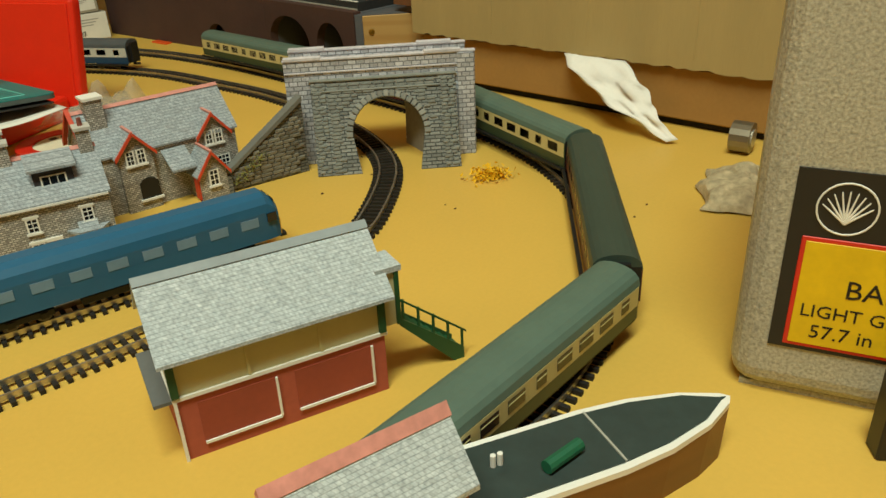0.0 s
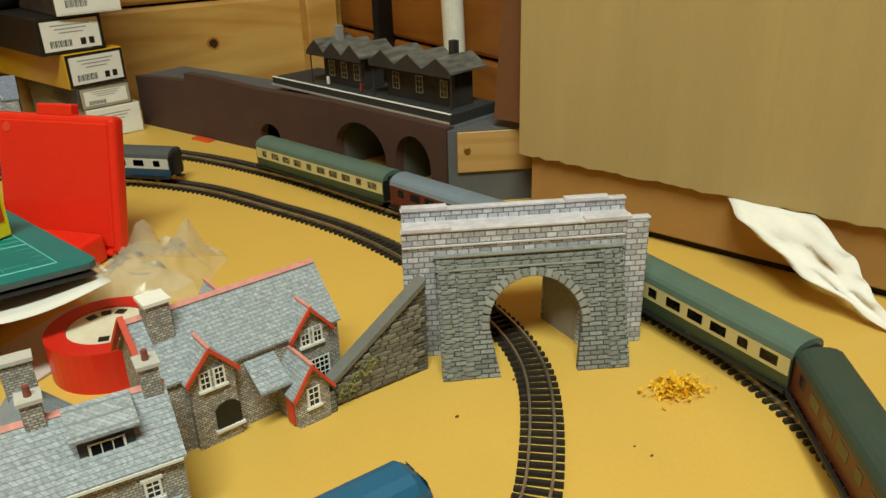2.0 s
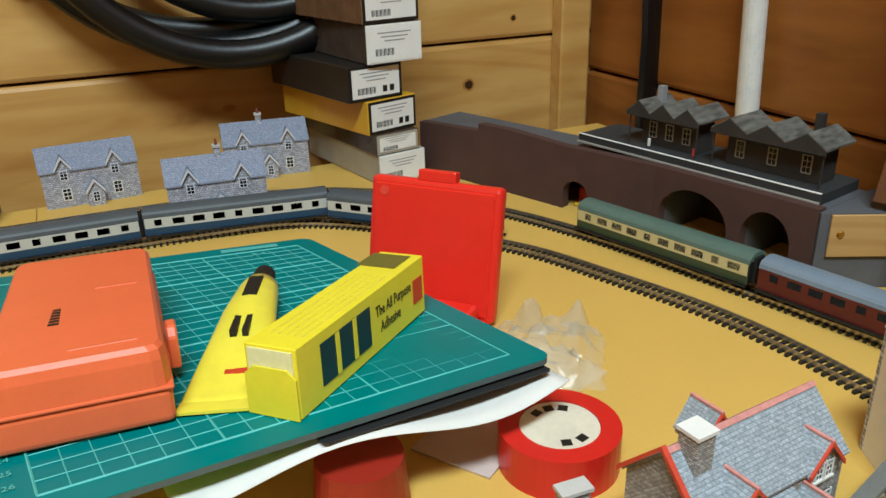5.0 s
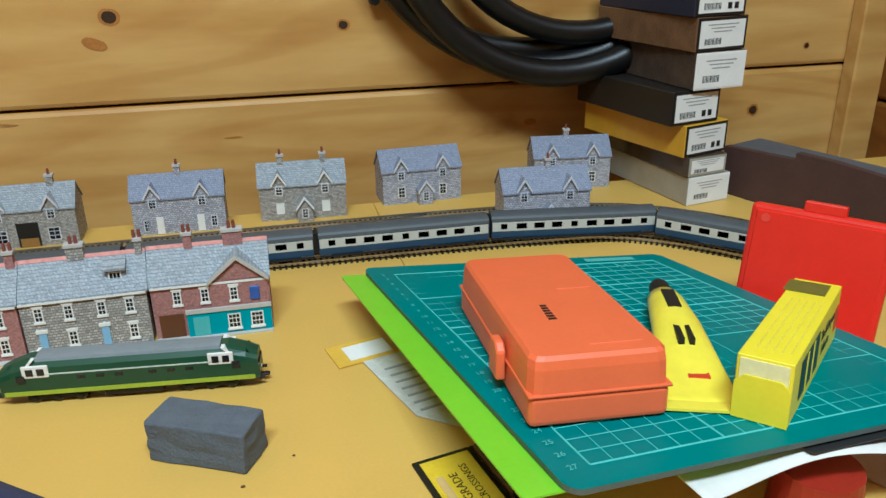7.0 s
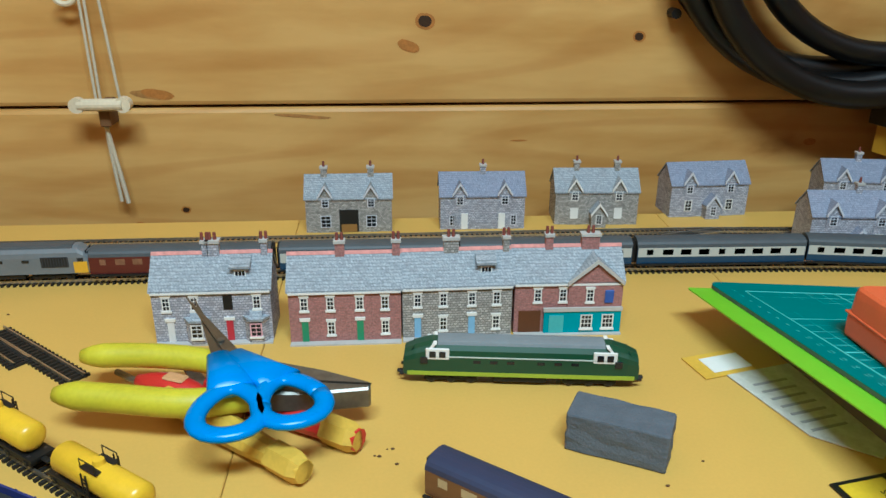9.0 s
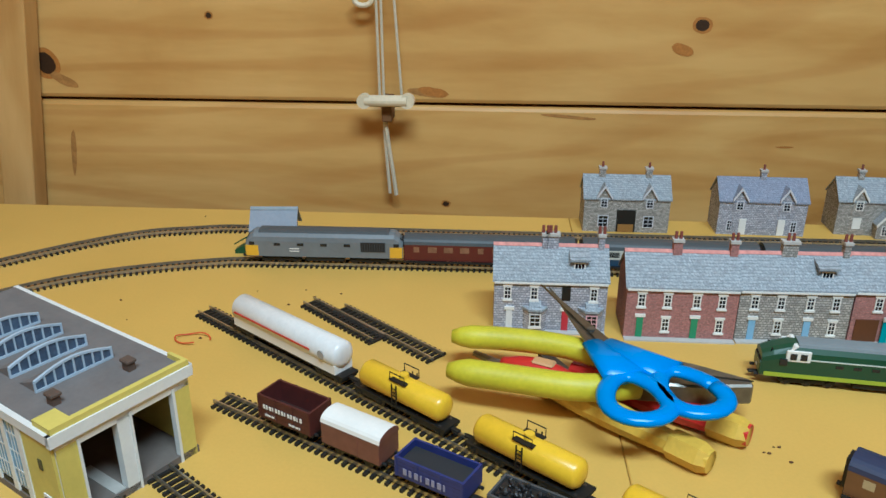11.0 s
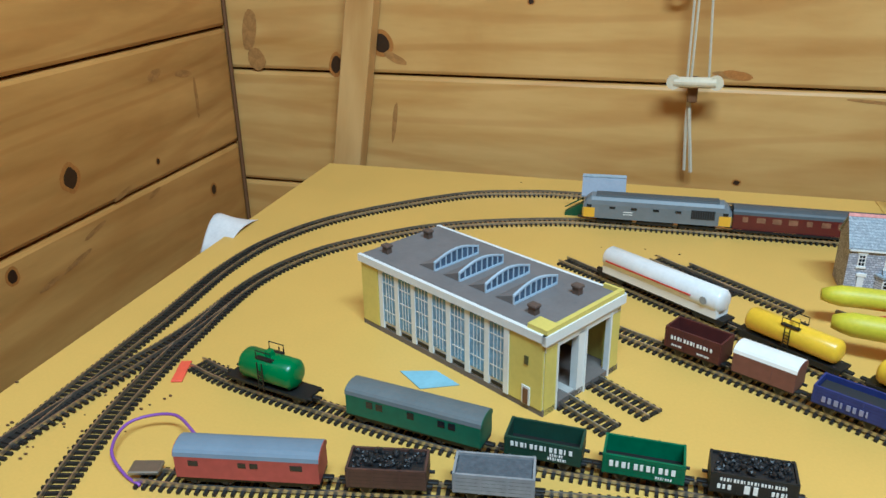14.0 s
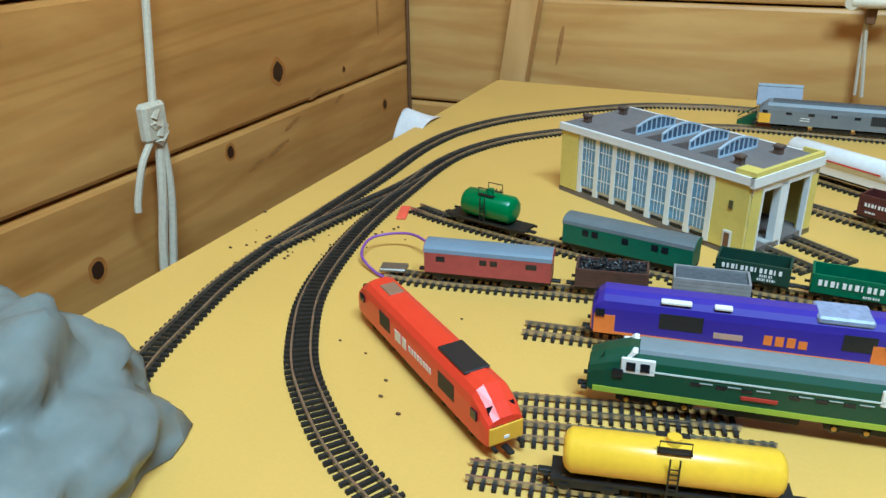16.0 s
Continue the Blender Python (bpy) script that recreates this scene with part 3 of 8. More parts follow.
part("sign", cuboid(0.024, 0.030, -0.0024, -0.0014, 0.0165, 0.0235, 0.0004), mat("sign_blue", "3a5aa8", 0.5), pub, "blue and red pub sign")
part("door", cuboid(-0.013, -0.003, -0.0026, -0.0021, 0.001, 0.0105), mat("pale_teal_door", "5fb0b4", 0.5), pub)

# ---- cottages at the back ----
LILAC = mat("pale_lilac_trim", "cfd0d6", 0.7)


def cottage(label, x, y, rz, wall, roof, kind="porch", pots=((0.0, 0.004),), trim=LILAC, w=0.077):
    c = thing("cottage", label, "model house", pose(x, y, 0, 0, 0, rz) @ Matrix.Diagonal((1, 1, 1.30, 1)), group="model cottages")
    pitched(c, w, 0.034, 0.0245, 0.0375, wall, roof, ridge=None)
    for gx in (-w * 0.27, w * 0.26):
        g = gablet(c, gx, 0.0115, 0.0, 0.0265, 0.0335, -0.0006, 0.013, wall, roof, trim)
        window(g, gx, 0.0185, 0.0055, 0.0065, y=-0.0007, frame_mat=trim, sill=False, lintel=False)
    if kind == "porch" or kind == "blank":
        p = gablet(c, 0.001, 0.0135, 0.0, 0.0105, 0.0175, -0.009, 0.001, wall, roof, trim, wall_name="porch")
        window(p, 0.001, 0.003, 0.0048, 0.0068, y=-0.0091, frame_mat=trim, sill=False, lintel=False)
        for gx in (-w * 0.27, w * 0.26):
            window(c, gx, 0.005, 0.0062, 0.008, y=-0.0007, frame_mat=WHITE, sill=False, lintel=False, pane=WHITE if kind == "blank" else None)
    elif kind == "open":
        d = part("doorway", cuboid(-0.0085, 0.0085, -0.0007, 0.0008, 0.0004, 0.0165), DARK, c, "open doorway with the inside showing")
        part("floor_inside", cuboid(-0.007, 0.007, -0.0009, -0.0007, 0.0004, 0.006), mat("ochre_inside", "8f6a30", 0.8), d)
        for gx in (-w * 0.27, w * 0.26):
            window(c, gx, 0.004, 0.0085, 0.0085, y=-0.0007, frame_mat=trim, sill=False, lintel=False)
    else:
        for dx in (-0.0165, 0.0175):
            part("door", cuboid(dx - 0.003, dx + 0.003, -0.0012, 0, 0.0004, 0.012), WHITE, c)
        for gx in (-0.0275, 0.0285):
            window(c, gx, 0.003, 0.0045, 0.0075, frame_mat=trim, sill=False, lintel=False)
    for px, pw in pots:
        chimney(c, px, 0.017, 0.034, 0.0425, pw, pw, wall, 1)
    return c


cottage("grey stone cottage with an open doorway and two chimneys", -0.080, 1.311, 0, RUBBLE, SLATE, "open", ((-0.022, 0.0055), (0.02, 0.0055)))
cottage("lilac-grey cottage with two white doors", 0.041, 1.312, -1, RUBBLE_B, SLATE_B, "doors", ((0.001, 0.005),))
cottage("brownish stone cottage with a porch and blanked windows", 0.148, 1.318, -3, RUBBLE, SLATE, "blank", ((-0.018, 0.005), (0.02, 0.005)), trim=WHITE)
cottage("lilac-grey cottage with a small porch", 0.262, 1.335, 3, RUBBLE_B, SLATE_B, "porch", ())
cottage("lilac-grey cottage with a porch and one chimney", 0.352, 1.240, -5, RUBBLE_B, SLATE_B, "porch", ((0.004, 0.005),))
cottage("lilac-grey cottage half hidden behind another", 0.415, 1.335, -8, RUBBLE_B, SLATE_B, "porch", ((-0.004, 0.005),))

# ---- station house and its neighbour ----
sh = thing("station_house", "grey stone station house with orange bargeboards and slate roof", "model house", pose(0.4612, 0.7765, 0, 0, 0, 5))
pitched(sh, 0.076, 0.036, 0.032, 0.051, RUBBLE, SLATE)
for gx, w in ((-0.0185, 0.0175), (0.0250, 0.0165)):
    g = gablet(sh, gx, w, 0.0, 0.0315, 0.0415, -0.003 if gx < 0 else -0.0006, 0.014, RUBBLE, SLATE, ORANGE_TRIM, ridge=PINK, over=0.0018)
    yy = -0.0031 if gx < 0 else -0.0007
    window(g, gx - 0.0028, 0.0255, 0.0036, 0.0075, y=yy, lintel=False)
    window(g, gx + 0.0028, 0.0255, 0.0036, 0.0075, y=yy, lintel=False)
porch = gablet(sh, 0.0150, 0.0145, 0.0, 0.0165, 0.0265, -0.0165, 0.002, RUBBLE, SLATE, ORANGE_TRIM, ridge=PINK, over=0.002, wall_name="porch")
window(porch, 0.0150, 0.0085, 0.0045, 0.0085, y=-0.0166, lintel=False)
part("porch_door", cuboid(0.0068, 0.0077, -0.014, -0.009, 0.001, 0.013), ORANGE_TRIM, porch)
part("lean_to_roof", prism([(-0.0125, 0.019), (-0.0125, 0.0202), (0.0, 0.0285), (0.0, 0.0273)], -0.0045, 0.0085), SLATE, sh)
ow = part("arched_window", prism([(-0.0195, 0.006), (-0.0195, 0.0145), (-0.0175, 0.0165), (-0.0145, 0.0172), (-0.0115, 0.0165), (-0.0095, 0.0145), (-0.0095, 0.006)], -0.0034, -0.0029, "Y"), DARK, sh, "empty black arched opening")
part("sill", cuboid(-0.0205, -0.0085, -0.0042, -0.003, 0.0048, 0.006), WHITE, ow)
window(sh, 0.0275, 0.008, 0.0085, 0.010, y=-0.0007, bars=(3, 3), lintel=False)
gablet(sh, 0.002, 0.014, 0.03, 0.034, 0.0445, 0.030, 0.044, RUBBLE, SLATE, ORANGE_TRIM, ridge=PINK)
chimney(sh, -0.029, 0.014, 0.038, 0.0585, 0.0085, 0.0085, RUBBLE, 0, WHITE)
g = part("end_bargeboard", prism([(-0.002, 0.031), (0.018, 0.0525), (0.038, 0.031), (0.038, 0.0335), (0.018, 0.0545), (-0.002, 0.0335)], -0.0415, -0.0393), ORANGE_TRIM, sh, "orange end bargeboard")

nb = terrace("terrace_house", "grey stone house with dormer, bay window and pink ridge", 0.384, 0.7365, -4, 0.073, RUBBLE, ((0.010, "7d6f8e"),), (), (-0.026, 0.003, 0.026), eave=0.030, ridge=0.0455, depth=0.038, dormer=0.0165, tall=1.0, ds=1.5)
bay(nb, 0.025, 0.017, 0.0135)
window(nb, 0.003, 0.004, 0.0048, 0.008)
chimney(nb, 0.0335, 0.019, 0.036, 0.0545, 0.006, 0.007, RUBBLE, 1, STONE_TRIM)
chimney(nb, -0.001, 0.019, 0.036, 0.0535, 0.006, 0.006, RUBBLE, 1, STONE_TRIM)
rear = part("rear_wing", prism([(-0.018, 0), (-0.018, 0.02), (-0.005, 0.036), (0.010, 0.02), (0.010, 0)], 0.030, 0.058, "Y"), RUBBLE, nb)
part("rear_roof", prism([(-0.020, 0.0185), (-0.005, 0.0372), (0.012, 0.0185), (0.012, 0.0203), (-0.005, 0.0392), (-0.020, 0.0203)], 0.030, 0.060, "Y"), mat("corrugated_roof", "6b6f76", 0.7, vary=0.2, scale=40), rear)
for k in range(14):
    yy = 0.031 + 0.0021 * k
    part("roof_rib", prism([(-0.020, 0.0203), (-0.005, 0.0392), (0.012, 0.0203), (0.012, 0.0209), (-0.005, 0.0399), (-0.020, 0.0209)], yy, yy + 0.0009, "Y"), mat("corrugated_rib", "9aa0a6", 0.6), rear)
chimney(nb, -0.004, 0.055, 0.02, 0.049, 0.010, 0.005, RUBBLE, 0, STONE_TRIM)

# ---- tunnel: carved front with a printed card bridge behind ----
tn = thing("tunnel_portal", "grey stone tunnel front leaning against a printed card bridge", "tunnel", pose(0.570, 0.735, 0, 0, 0, -28.3))
LEAN = pose(0, 0, 0, -23.0, 0, 0)


def arch(cx, r, spring, n=14, foot=0.0):
    return [(cx + foot, 0.0)] + [(cx + r * math.cos(math.pi * i / n), spring + r * math.sin(math.pi * i / n)) for i in range(n + 1)] + [(cx - foot, 0.0)]


def arched_wall(x0, x1, z1, cx, r, spring, foot):
    return [(x0, 0), (x0, z1), (x1, z1), (x1, 0)] + arch(cx, r, spring, 14, foot)


front = part("portal_front", prism(arched_wall(-0.0407, 0.0407, 0.0535, 0.001, 0.0205, 0.0222, 0.0168), 0.0, 0.0035, "Y"), COURSED, tn, "dark coursed stone front with arch", m=LEAN)
for i in range(21):
    a = math.pi * i / 20
    c, s = math.cos(a), math.sin(a)
    m = Matrix.Translation((0.001 + 0.0222 * c, -0.0003, 0.0222 + 0.0222 * s)) @ Matrix.Rotation(-a, 4, "Y")
    part("voussoir", cuboid(-0.0019, 0.0019, -0.0006, 0.003, -0.0014, 0.0014, 0.0003), mat("arch_stone", "84847f", 0.85, bump=0.5, rand=0.2), front, m=m)
STN = mat("portal_stone", "787a76", 0.85, vary=0.25, scale=250, bump=0.6, bump_scale=900, rand=0.16)
STN2 = mat("wing_stone", "736f64", 0.85, vary=0.25, scale=250, bump=0.6, bump_scale=900, rand=0.28)
stone_meshes = {}


def stones(parent, rows, x0, x1, keep, y, material, rng, h=0.0024, lengths=(0.0045, 0.006, 0.0078)):
    """Courses of separate stones, a little proud of the wall and of uneven length."""
    for r in range(rows):
        x = x0 + rng.uniform(0, 0.002)
        while x < x1 - 0.003:
            L_ = rng.choice(lengths)
            zc, xc = 0.0014 + r * (h + 0.0002) + h / 2, x + L_ / 2
            if x + L_ <= x1 and keep(xc, zc, L_ / 2):
                key = (material.name, L_, h)
                if key not in stone_meshes:
                    sm = cuboid(-L_ / 2 + 0.0002, L_ / 2 - 0.0002, -0.0006, 0.0004, -h / 2, h / 2, 0.0003)
                    stone_meshes[key] = bpy.data.meshes.new("stone")
                    sm.to_mesh(stone_meshes[key])
                    sm.free()
                    stone_meshes[key].materials.append(material)
                ob = new("stone", stone_meshes[key])
                ob.parent = parent
                ob.matrix_basis = pose(xc, y - rng.uniform(0, 0.0003), zc, 0, 0, rng.uniform(-1.5, 1.5))
            x += L_ + 0.0001


def off_arch(x, z, hl):
    return all(math.hypot(max(abs(q - 0.001), 0), z - 0.0222 if z > 0.0222 else 0) > 0.0248 for q in (x - hl * 0.8, x + hl * 0.8))


stones(front, 24, -0.0325, 0.0300, off_arch, 0.0, STN, random.Random(5), h=0.0019, lengths=(0.0042, 0.0056, 0.007))
stones(front, 24, -0.0412, -0.0322, lambda x, z, h: True, -0.0006, STN, random.Random(6), h=0.0019, lengths=(0.0034, 0.0040, 0.0052))
stones(front, 24, 0.0312, 0.0412, lambda x, z, h: True, -0.0008, STN, random.Random(7), h=0.0019, lengths=(0.0034, 0.0040, 0.0052))
for x0, x1 in ((-0.0409, -0.0326), (0.0311, 0.0409)):
    part("pier", cuboid(x0, x1, -0.0007, 0.0, 0, 0.0522, 0.0003), COURSED, front)
CORN = mat("cornice_stone", "848682", 0.85, vary=0.2, scale=200, bump=0.5)
part("cornice", cuboid(-0.0418, 0.0418, -0.0016, 0.0036, 0.0524, 0.0544, 0.0005), CORN, front)
part("cornice", cuboid(-0.0413, 0.0413, -0.0012, 0.0030, 0.0466, 0.0478, 0.0004), CORN, front)
PALE = mat("pale_lilac_card", "c3bfc6", 0.75, scale=150, vary=0.2)
for y0, y1, x0, x1, zt, ax in ((0.0215, 0.0240, -0.0548, 0.0527, 0.0603, 0.001), (0.0475, 0.0500, -0.0535, 0.0505, 0.0598, -0.009)):
    cwall = part("card_wall", prism(arched_wall(x0, x1, zt, ax, 0.0222, 0.0235, 0.0215), y0, y1, "Y"), ASHLAR, tn, "pale printed ashlar card")
    part("coping", cuboid(x0 - 0.0004, x1 + 0.0004, y0 - 0.0006, y1 + 0.0006, zt, zt + 0.0013, 0.0003), PALE, cwall)
    for p0, p1 in ((x0, x0 + 0.021), (x1 - 0.029, x1 - 0.008)):
        part("raised_coping", cuboid(p0 + 0.0002, p1, y0 - 0.0008, y1 + 0.0008, zt + 0.0004, zt + 0.0024, 0.0003), PALE, cwall)
part("pilaster", cuboid(0.0425, 0.0522, 0.0200, 0.0215, 0, 0.0602, 0.0003), ASHLAR, tn)
part("string_band", cuboid(-0.0547, 0.0424, 0.0208, 0.0215, 0.0535, 0.0545, 0.0002), PALE, tn)
part("deck", cuboid(-0.0535, 0.0505, 0.0240, 0.0475, 0.0535, 0.055), PALE, tn)
part("side_wall", cuboid(-0.0535, -0.0515, 0.0240, 0.0475, 0, 0.0535), WHITE, tn)
part("side_wall", cuboid(0.049, 0.0505, 0.0240, 0.0475, 0, 0.0535), WHITE, tn)
lb_m = bmesh.new()
ring_front, ring_back = ([lb_m.verts.new((cx + 0.0226 * math.cos(a), y, 0.0239 + 0.0226 * math.sin(a))) for a in [math.pi * i / 14 for i in range(15)]] for cx, y in ((0.001, 0.0242), (-0.009, 0.0473)))
for i in range(14):
    lb_m.faces.new((ring_front[i], ring_front[i + 1], ring_back[i + 1], ring_back[i]))
for i in (0, 14):
    p, q = ring_front[i], ring_back[i]
    lb_m.faces.new((p, q, lb_m.verts.new((q.co.x, q.co.y, 0)), lb_m.verts.new((p.co.x, p.co.y, 0))))
bmesh.ops.recalc_face_normals(lb_m, faces=lb_m.faces[:])
bmesh.ops.solidify(lb_m, geom=lb_m.faces[:], thickness=0.0008)
part("lining", lb_m, mat("tunnel_lining", "8d8a86", 0.9, vary=0.2), tn)

wing = thing("retaining_wall", "sloping mossy stone retaining wall beside the tunnel", "wall", pose(0.4815, 0.7655, 0, 0, 0, 1.5))
wing_face = part("wall_face", prism([(0, 0), (0, 0.010), (0.006, 0.0115), (0.053, 0.042), (0.053, 0)], 0, 0.004, "Y"), two_tone("mossy_courses", "67645a", "403d36", 0.006, 0.0018, gap=0.0003, bump=0.8, vary=0.3), wing)
stones(wing_face, 15, 0.0065, 0.0525, lambda x, z, h: z + 0.0014 < 0.0115 + (x - h - 0.006) * 0.648, 0.0, STN2, random.Random(8), h=0.0021, lengths=(0.004, 0.0055, 0.007))
part("coping", prism([(-0.001, 0.0098), (-0.001, 0.0125), (0.0065, 0.0135), (0.053, 0.0445), (0.053, 0.0418), (0.0065, 0.0112)], -0.0012, 0.0052, "Y"), mat("coping_stone", "6e6e69", 0.85, bump=0.4), wing)
part("end_pier", cuboid(-0.0035, 0.0065, -0.003, 0.0045, 0, 0.0105, 0.0005), COURSED, wing)


def tuft(bm, cx, cy, cz, n, spread, size, rng, flat=0.4):
    for _ in range(n):
        p = Vector((rng.gauss(cx, spread), rng.gauss(cy, spread * 0.6), cz + abs(rng.gauss(0, spread * flat))))
        a, b = [Vector((rng.uniform(-1, 1), rng.uniform(-1, 1), rng.uniform(-0.6, 1))).normalized() * size * rng.uniform(0.5, 1.3) for _ in range(2)]
        v = [bm.verts.new(q) for q in (p, p + a, p + a + b * 0.6, p + b)]
        bm.faces.new(v)
    return bm


rng = random.Random(4)
ivy = bmesh.new()
for k in range(5):
    tuft(ivy, 0.010 + 0.0035 * k, -0.0008, 0.004 + 0.0026 * k, 60, 0.0022, 0.0011, rng, 1.0)
part("ivy", ivy, mat("ivy_leaves", "8d8a4a", 0.8, rand=0.2, vary=0.4, scale=900), wing, "patch of yellow-green ivy")
yb = tuft(bmesh.new(), 0, 0, 0.0006, 420, 0.0050, 0.0020, rng, 0.45)
solid("foliage_clump", yb, mat("yellow_foam", "e8b420", 0.8, vary=0.3, scale=600), "loose clump of yellow flock foliage", "scatter", pose(0.607, 0.690, 0, 0, 0, -25))

# ---- viaduct with platform ----
BROWN = mat("brown_emulsion", "47302a", 0.75, vary=0.15, scale=40, bump=0.15)
GREYB = mat("grey_painted_board", "55565a", 0.7, scale=50)
vd = thing("viaduct", "brown-painted wooden viaduct board with arches", "viaduct", pose(0, 0, 0))
M1, M2 = pose(0.632, 1.050, 0, 0, 0, -78.3), pose(0.550, 1.285, 0, 0, 0, -70.8)


def opening(x0, x1, spring, n=12):
    c, r = (x0 + x1) / 2, (x1 - x0) / 2
    return [(x1, 0)] + [(c + r * math.cos(math.pi * i / n), spring + (0.041 - spring if x1 - x0 > 0.03 else 0.011) * math.sin(math.pi * i / n)) for i in range(n + 1)] + [(x0, 0)]


p1 = [(0, 0), (0, 0.052), (0.1236, 0.052), (0.1236, 0)] + opening(0.073, 0.1085, 0.02) + opening(0.006, 0.063, 0.018)
p2 = [(0, 0), (0, 0.046), (0.075, 0.049), (0.075, 0.0555), (0.11, 0.0555), (0.165, 0.052), (0.249, 0.052), (0.249, 0)] + opening(0.168, 0.192, 0.014)
part("front_board", prism(p1, 0, 0.008, "Y"), BROWN, vd, m=M1)
part("front_board", prism(p2, 0, 0.008, "Y"), BROWN, vd, m=M2)
for (x0, x1) in ((0.066, 0.073), (0.1085, 0.1236), (-0.003, 0.006)):
    part("pier", cuboid(x0, x1, 0.008, 0.056, 0, 0.046), GREYB, vd, m=M1)
# near-black boards behind the arches: the shade inside is put into their colour
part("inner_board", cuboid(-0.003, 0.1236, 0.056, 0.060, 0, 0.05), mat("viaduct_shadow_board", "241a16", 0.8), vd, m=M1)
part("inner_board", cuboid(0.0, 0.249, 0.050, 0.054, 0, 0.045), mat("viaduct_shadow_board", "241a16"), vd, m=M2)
part("deck", cuboid(-0.012, 0.1236, 0.008, 0.060, 0.046, 0.0505), GREYB, vd, m=M1)
part("deck", cuboid(0.0, 0.245, 0.008, 0.054, 0.042, 0.0455), GREYB, vd, m=M2)
ME = pose(0.6575, 0.9275, 0, 0, 0, -27.4)
part("end_board", cuboid(0.0, 0.062, 0.0, 0.004, 0, 0.050), GREYB, vd, m=ME)
part("deck_end", prism([(0.0, 0.004), (0.062, 0.004), (0.052, 0.045), (0.012, 0.012)], 0.046, 0.0502, "Z"), GREYB, vd, m=ME)
pl = part("plywood_plate", cuboid(0.006, 0.075, -0.0022, -0.0002, 0.022, 0.0495, 0.0004), wood("ply", "c0a06a", "a98752", "X", knots=False), vd, "bare plywood joining plate", m=ME)
part("screw", tube((0.0125, -0.0032, 0.037), (0.0125, -0.0021, 0.037), 0.0018, 0.0026, 12), mat("brass_screw", "b08a3a", 0.35, 0.9), pl)
plat = thing("station_platform", "black model platform with a white edge line", "platform", M1)
part("slab", cuboid(-0.085, 0.118, 0.010, 0.058, 0.0505, 0.058, 0.0005), mat("platform_black", "2a2a2a", 0.8, vary=0.3), plat)
part("edge_line", cuboid(-0.085, 0.118, 0.0098, 0.0118, 0.058, 0.0584), WHITE, plat)
part("edge_line", cuboid(-0.085, 0.118, 0.0085, 0.0099, 0.0515, 0.0528), mat("pale_ledge", "9b968c", 0.8), plat)
BLKWOOD = mat("blackened_wood", "2b2622", 0.8, vary=0.3)
ROOFG = mat("smoky_canopy", "5c5a54", 0.6, vary=0.7, scale=260, stretch=(1, 0.25, 1))
for i, (x0, x1) in enumerate(((-0.042, 0.022), (0.032, 0.114))):
    stn = thing("station_building", "dark timber station building with zigzag canopy roof", "station", M1 @ pose(0, 0, 0.058) @ Matrix.Diagonal((1, 1, 1.2, 1)) @ pose(0, 0, -0.058), group="station buildings")
    part("wall", cuboid(x0 + 0.008, x1 - 0.006, 0.026, 0.044, 0.0582, 0.078), BLKWOOD, stn)
    n = 3
    for k in range(n):
        a, b = x0 + (x1 - x0) * k / n, x0 + (x1 - x0) * (k + 1) / n
        c = (a + b) / 2
        part("roof_bay", prism([(a, 0.0785), (c, 0.0855), (b, 0.0785), (b, 0.0797), (c, 0.0868), (a, 0.0797)], 0.016, 0.052, "Y"), ROOFG, stn)
        part("gable_board", prism([(a, 0.0765), (a, 0.079), (c, 0.0862), (b, 0.079), (b, 0.0765)], 0.0155, 0.0163, "Y"), BLKWOOD, stn)
    for k in range(3):
        xx = x0 + 0.018 + (x1 - x0 - 0.034) * k / 2
        window(stn, xx, 0.063, 0.006, 0.010, y=0.026, frame_mat=mat("dull_frame", "8f8a78", 0.7), sill=False, lintel=False)
    for xx in (x0 + 0.002, x1 - 0.002):
        part("post", tube((xx, 0.018, 0.0582), (xx, 0.018, 0.079), 0.0006, seg=6), BLKWOOD, stn)
    cx = x0 + 0.014 if i == 0 else x1 - 0.018
    part("chimney", cuboid(cx - 0.0025, cx + 0.0025, 0.036, 0.041, 0.08, 0.0935), mat("chimney_grey", "8d8f90", 0.6) if i == 0 else BLKWOOD, stn)
for xx, c in ((-0.022, "d8d8d0"), (0.018, "b03030")):
    solid("platform_ornament", cuboid(xx - 0.001, xx + 0.001, 0.0185, 0.0205, 0.0584, 0.0645, 0.0004), mat("ornament_" + c, c, 0.6), "tiny painted upright shape on the platform", "ornament", M1)
solid("red_plastic_scrap", cuboid(0.171, 0.189, 0.018, 0.026, 0, 0.014, 0.001), mat("scrap_red", "a8281c", 0.4), "red plastic piece lying under the viaduct arch", "scrap", M2)
solid("yellow_plastic_scrap", cuboid(0.172, 0.188, 0.010, 0.016, 0, 0.003, 0.001), mat("scrap_yellow", "d8b020", 0.4), "yellow plastic piece lying under the viaduct arch", "scrap", M2)
solid("orange_strip", cuboid(0.085, 0.108, -0.010, -0.002, 0, 0.0015, 0.0004), mat("strip_orange", "d8501c", 0.4), "orange plastic strip lying on the board", "scrap", M2)

# ---- engine shed ----
es = thing("engine_shed", "cream and white model engine shed with tall windows and grey roof", "model building", pose(-0.3895, 0.9035, 0, 0, 0, 149.5))
YEL = mat("pale_yellow_render", "cdbd5a", 0.7, vary=0.08, scale=60)
ROOF = mat("grey_felt_roof", "6f6a68", 0.85, vary=0.12, scale=80)
WHT = mat("shed_white", "dcdcd8", 0.6, vary=0.06)
SL_, SD, SH = 0.160, 0.071, 0.052
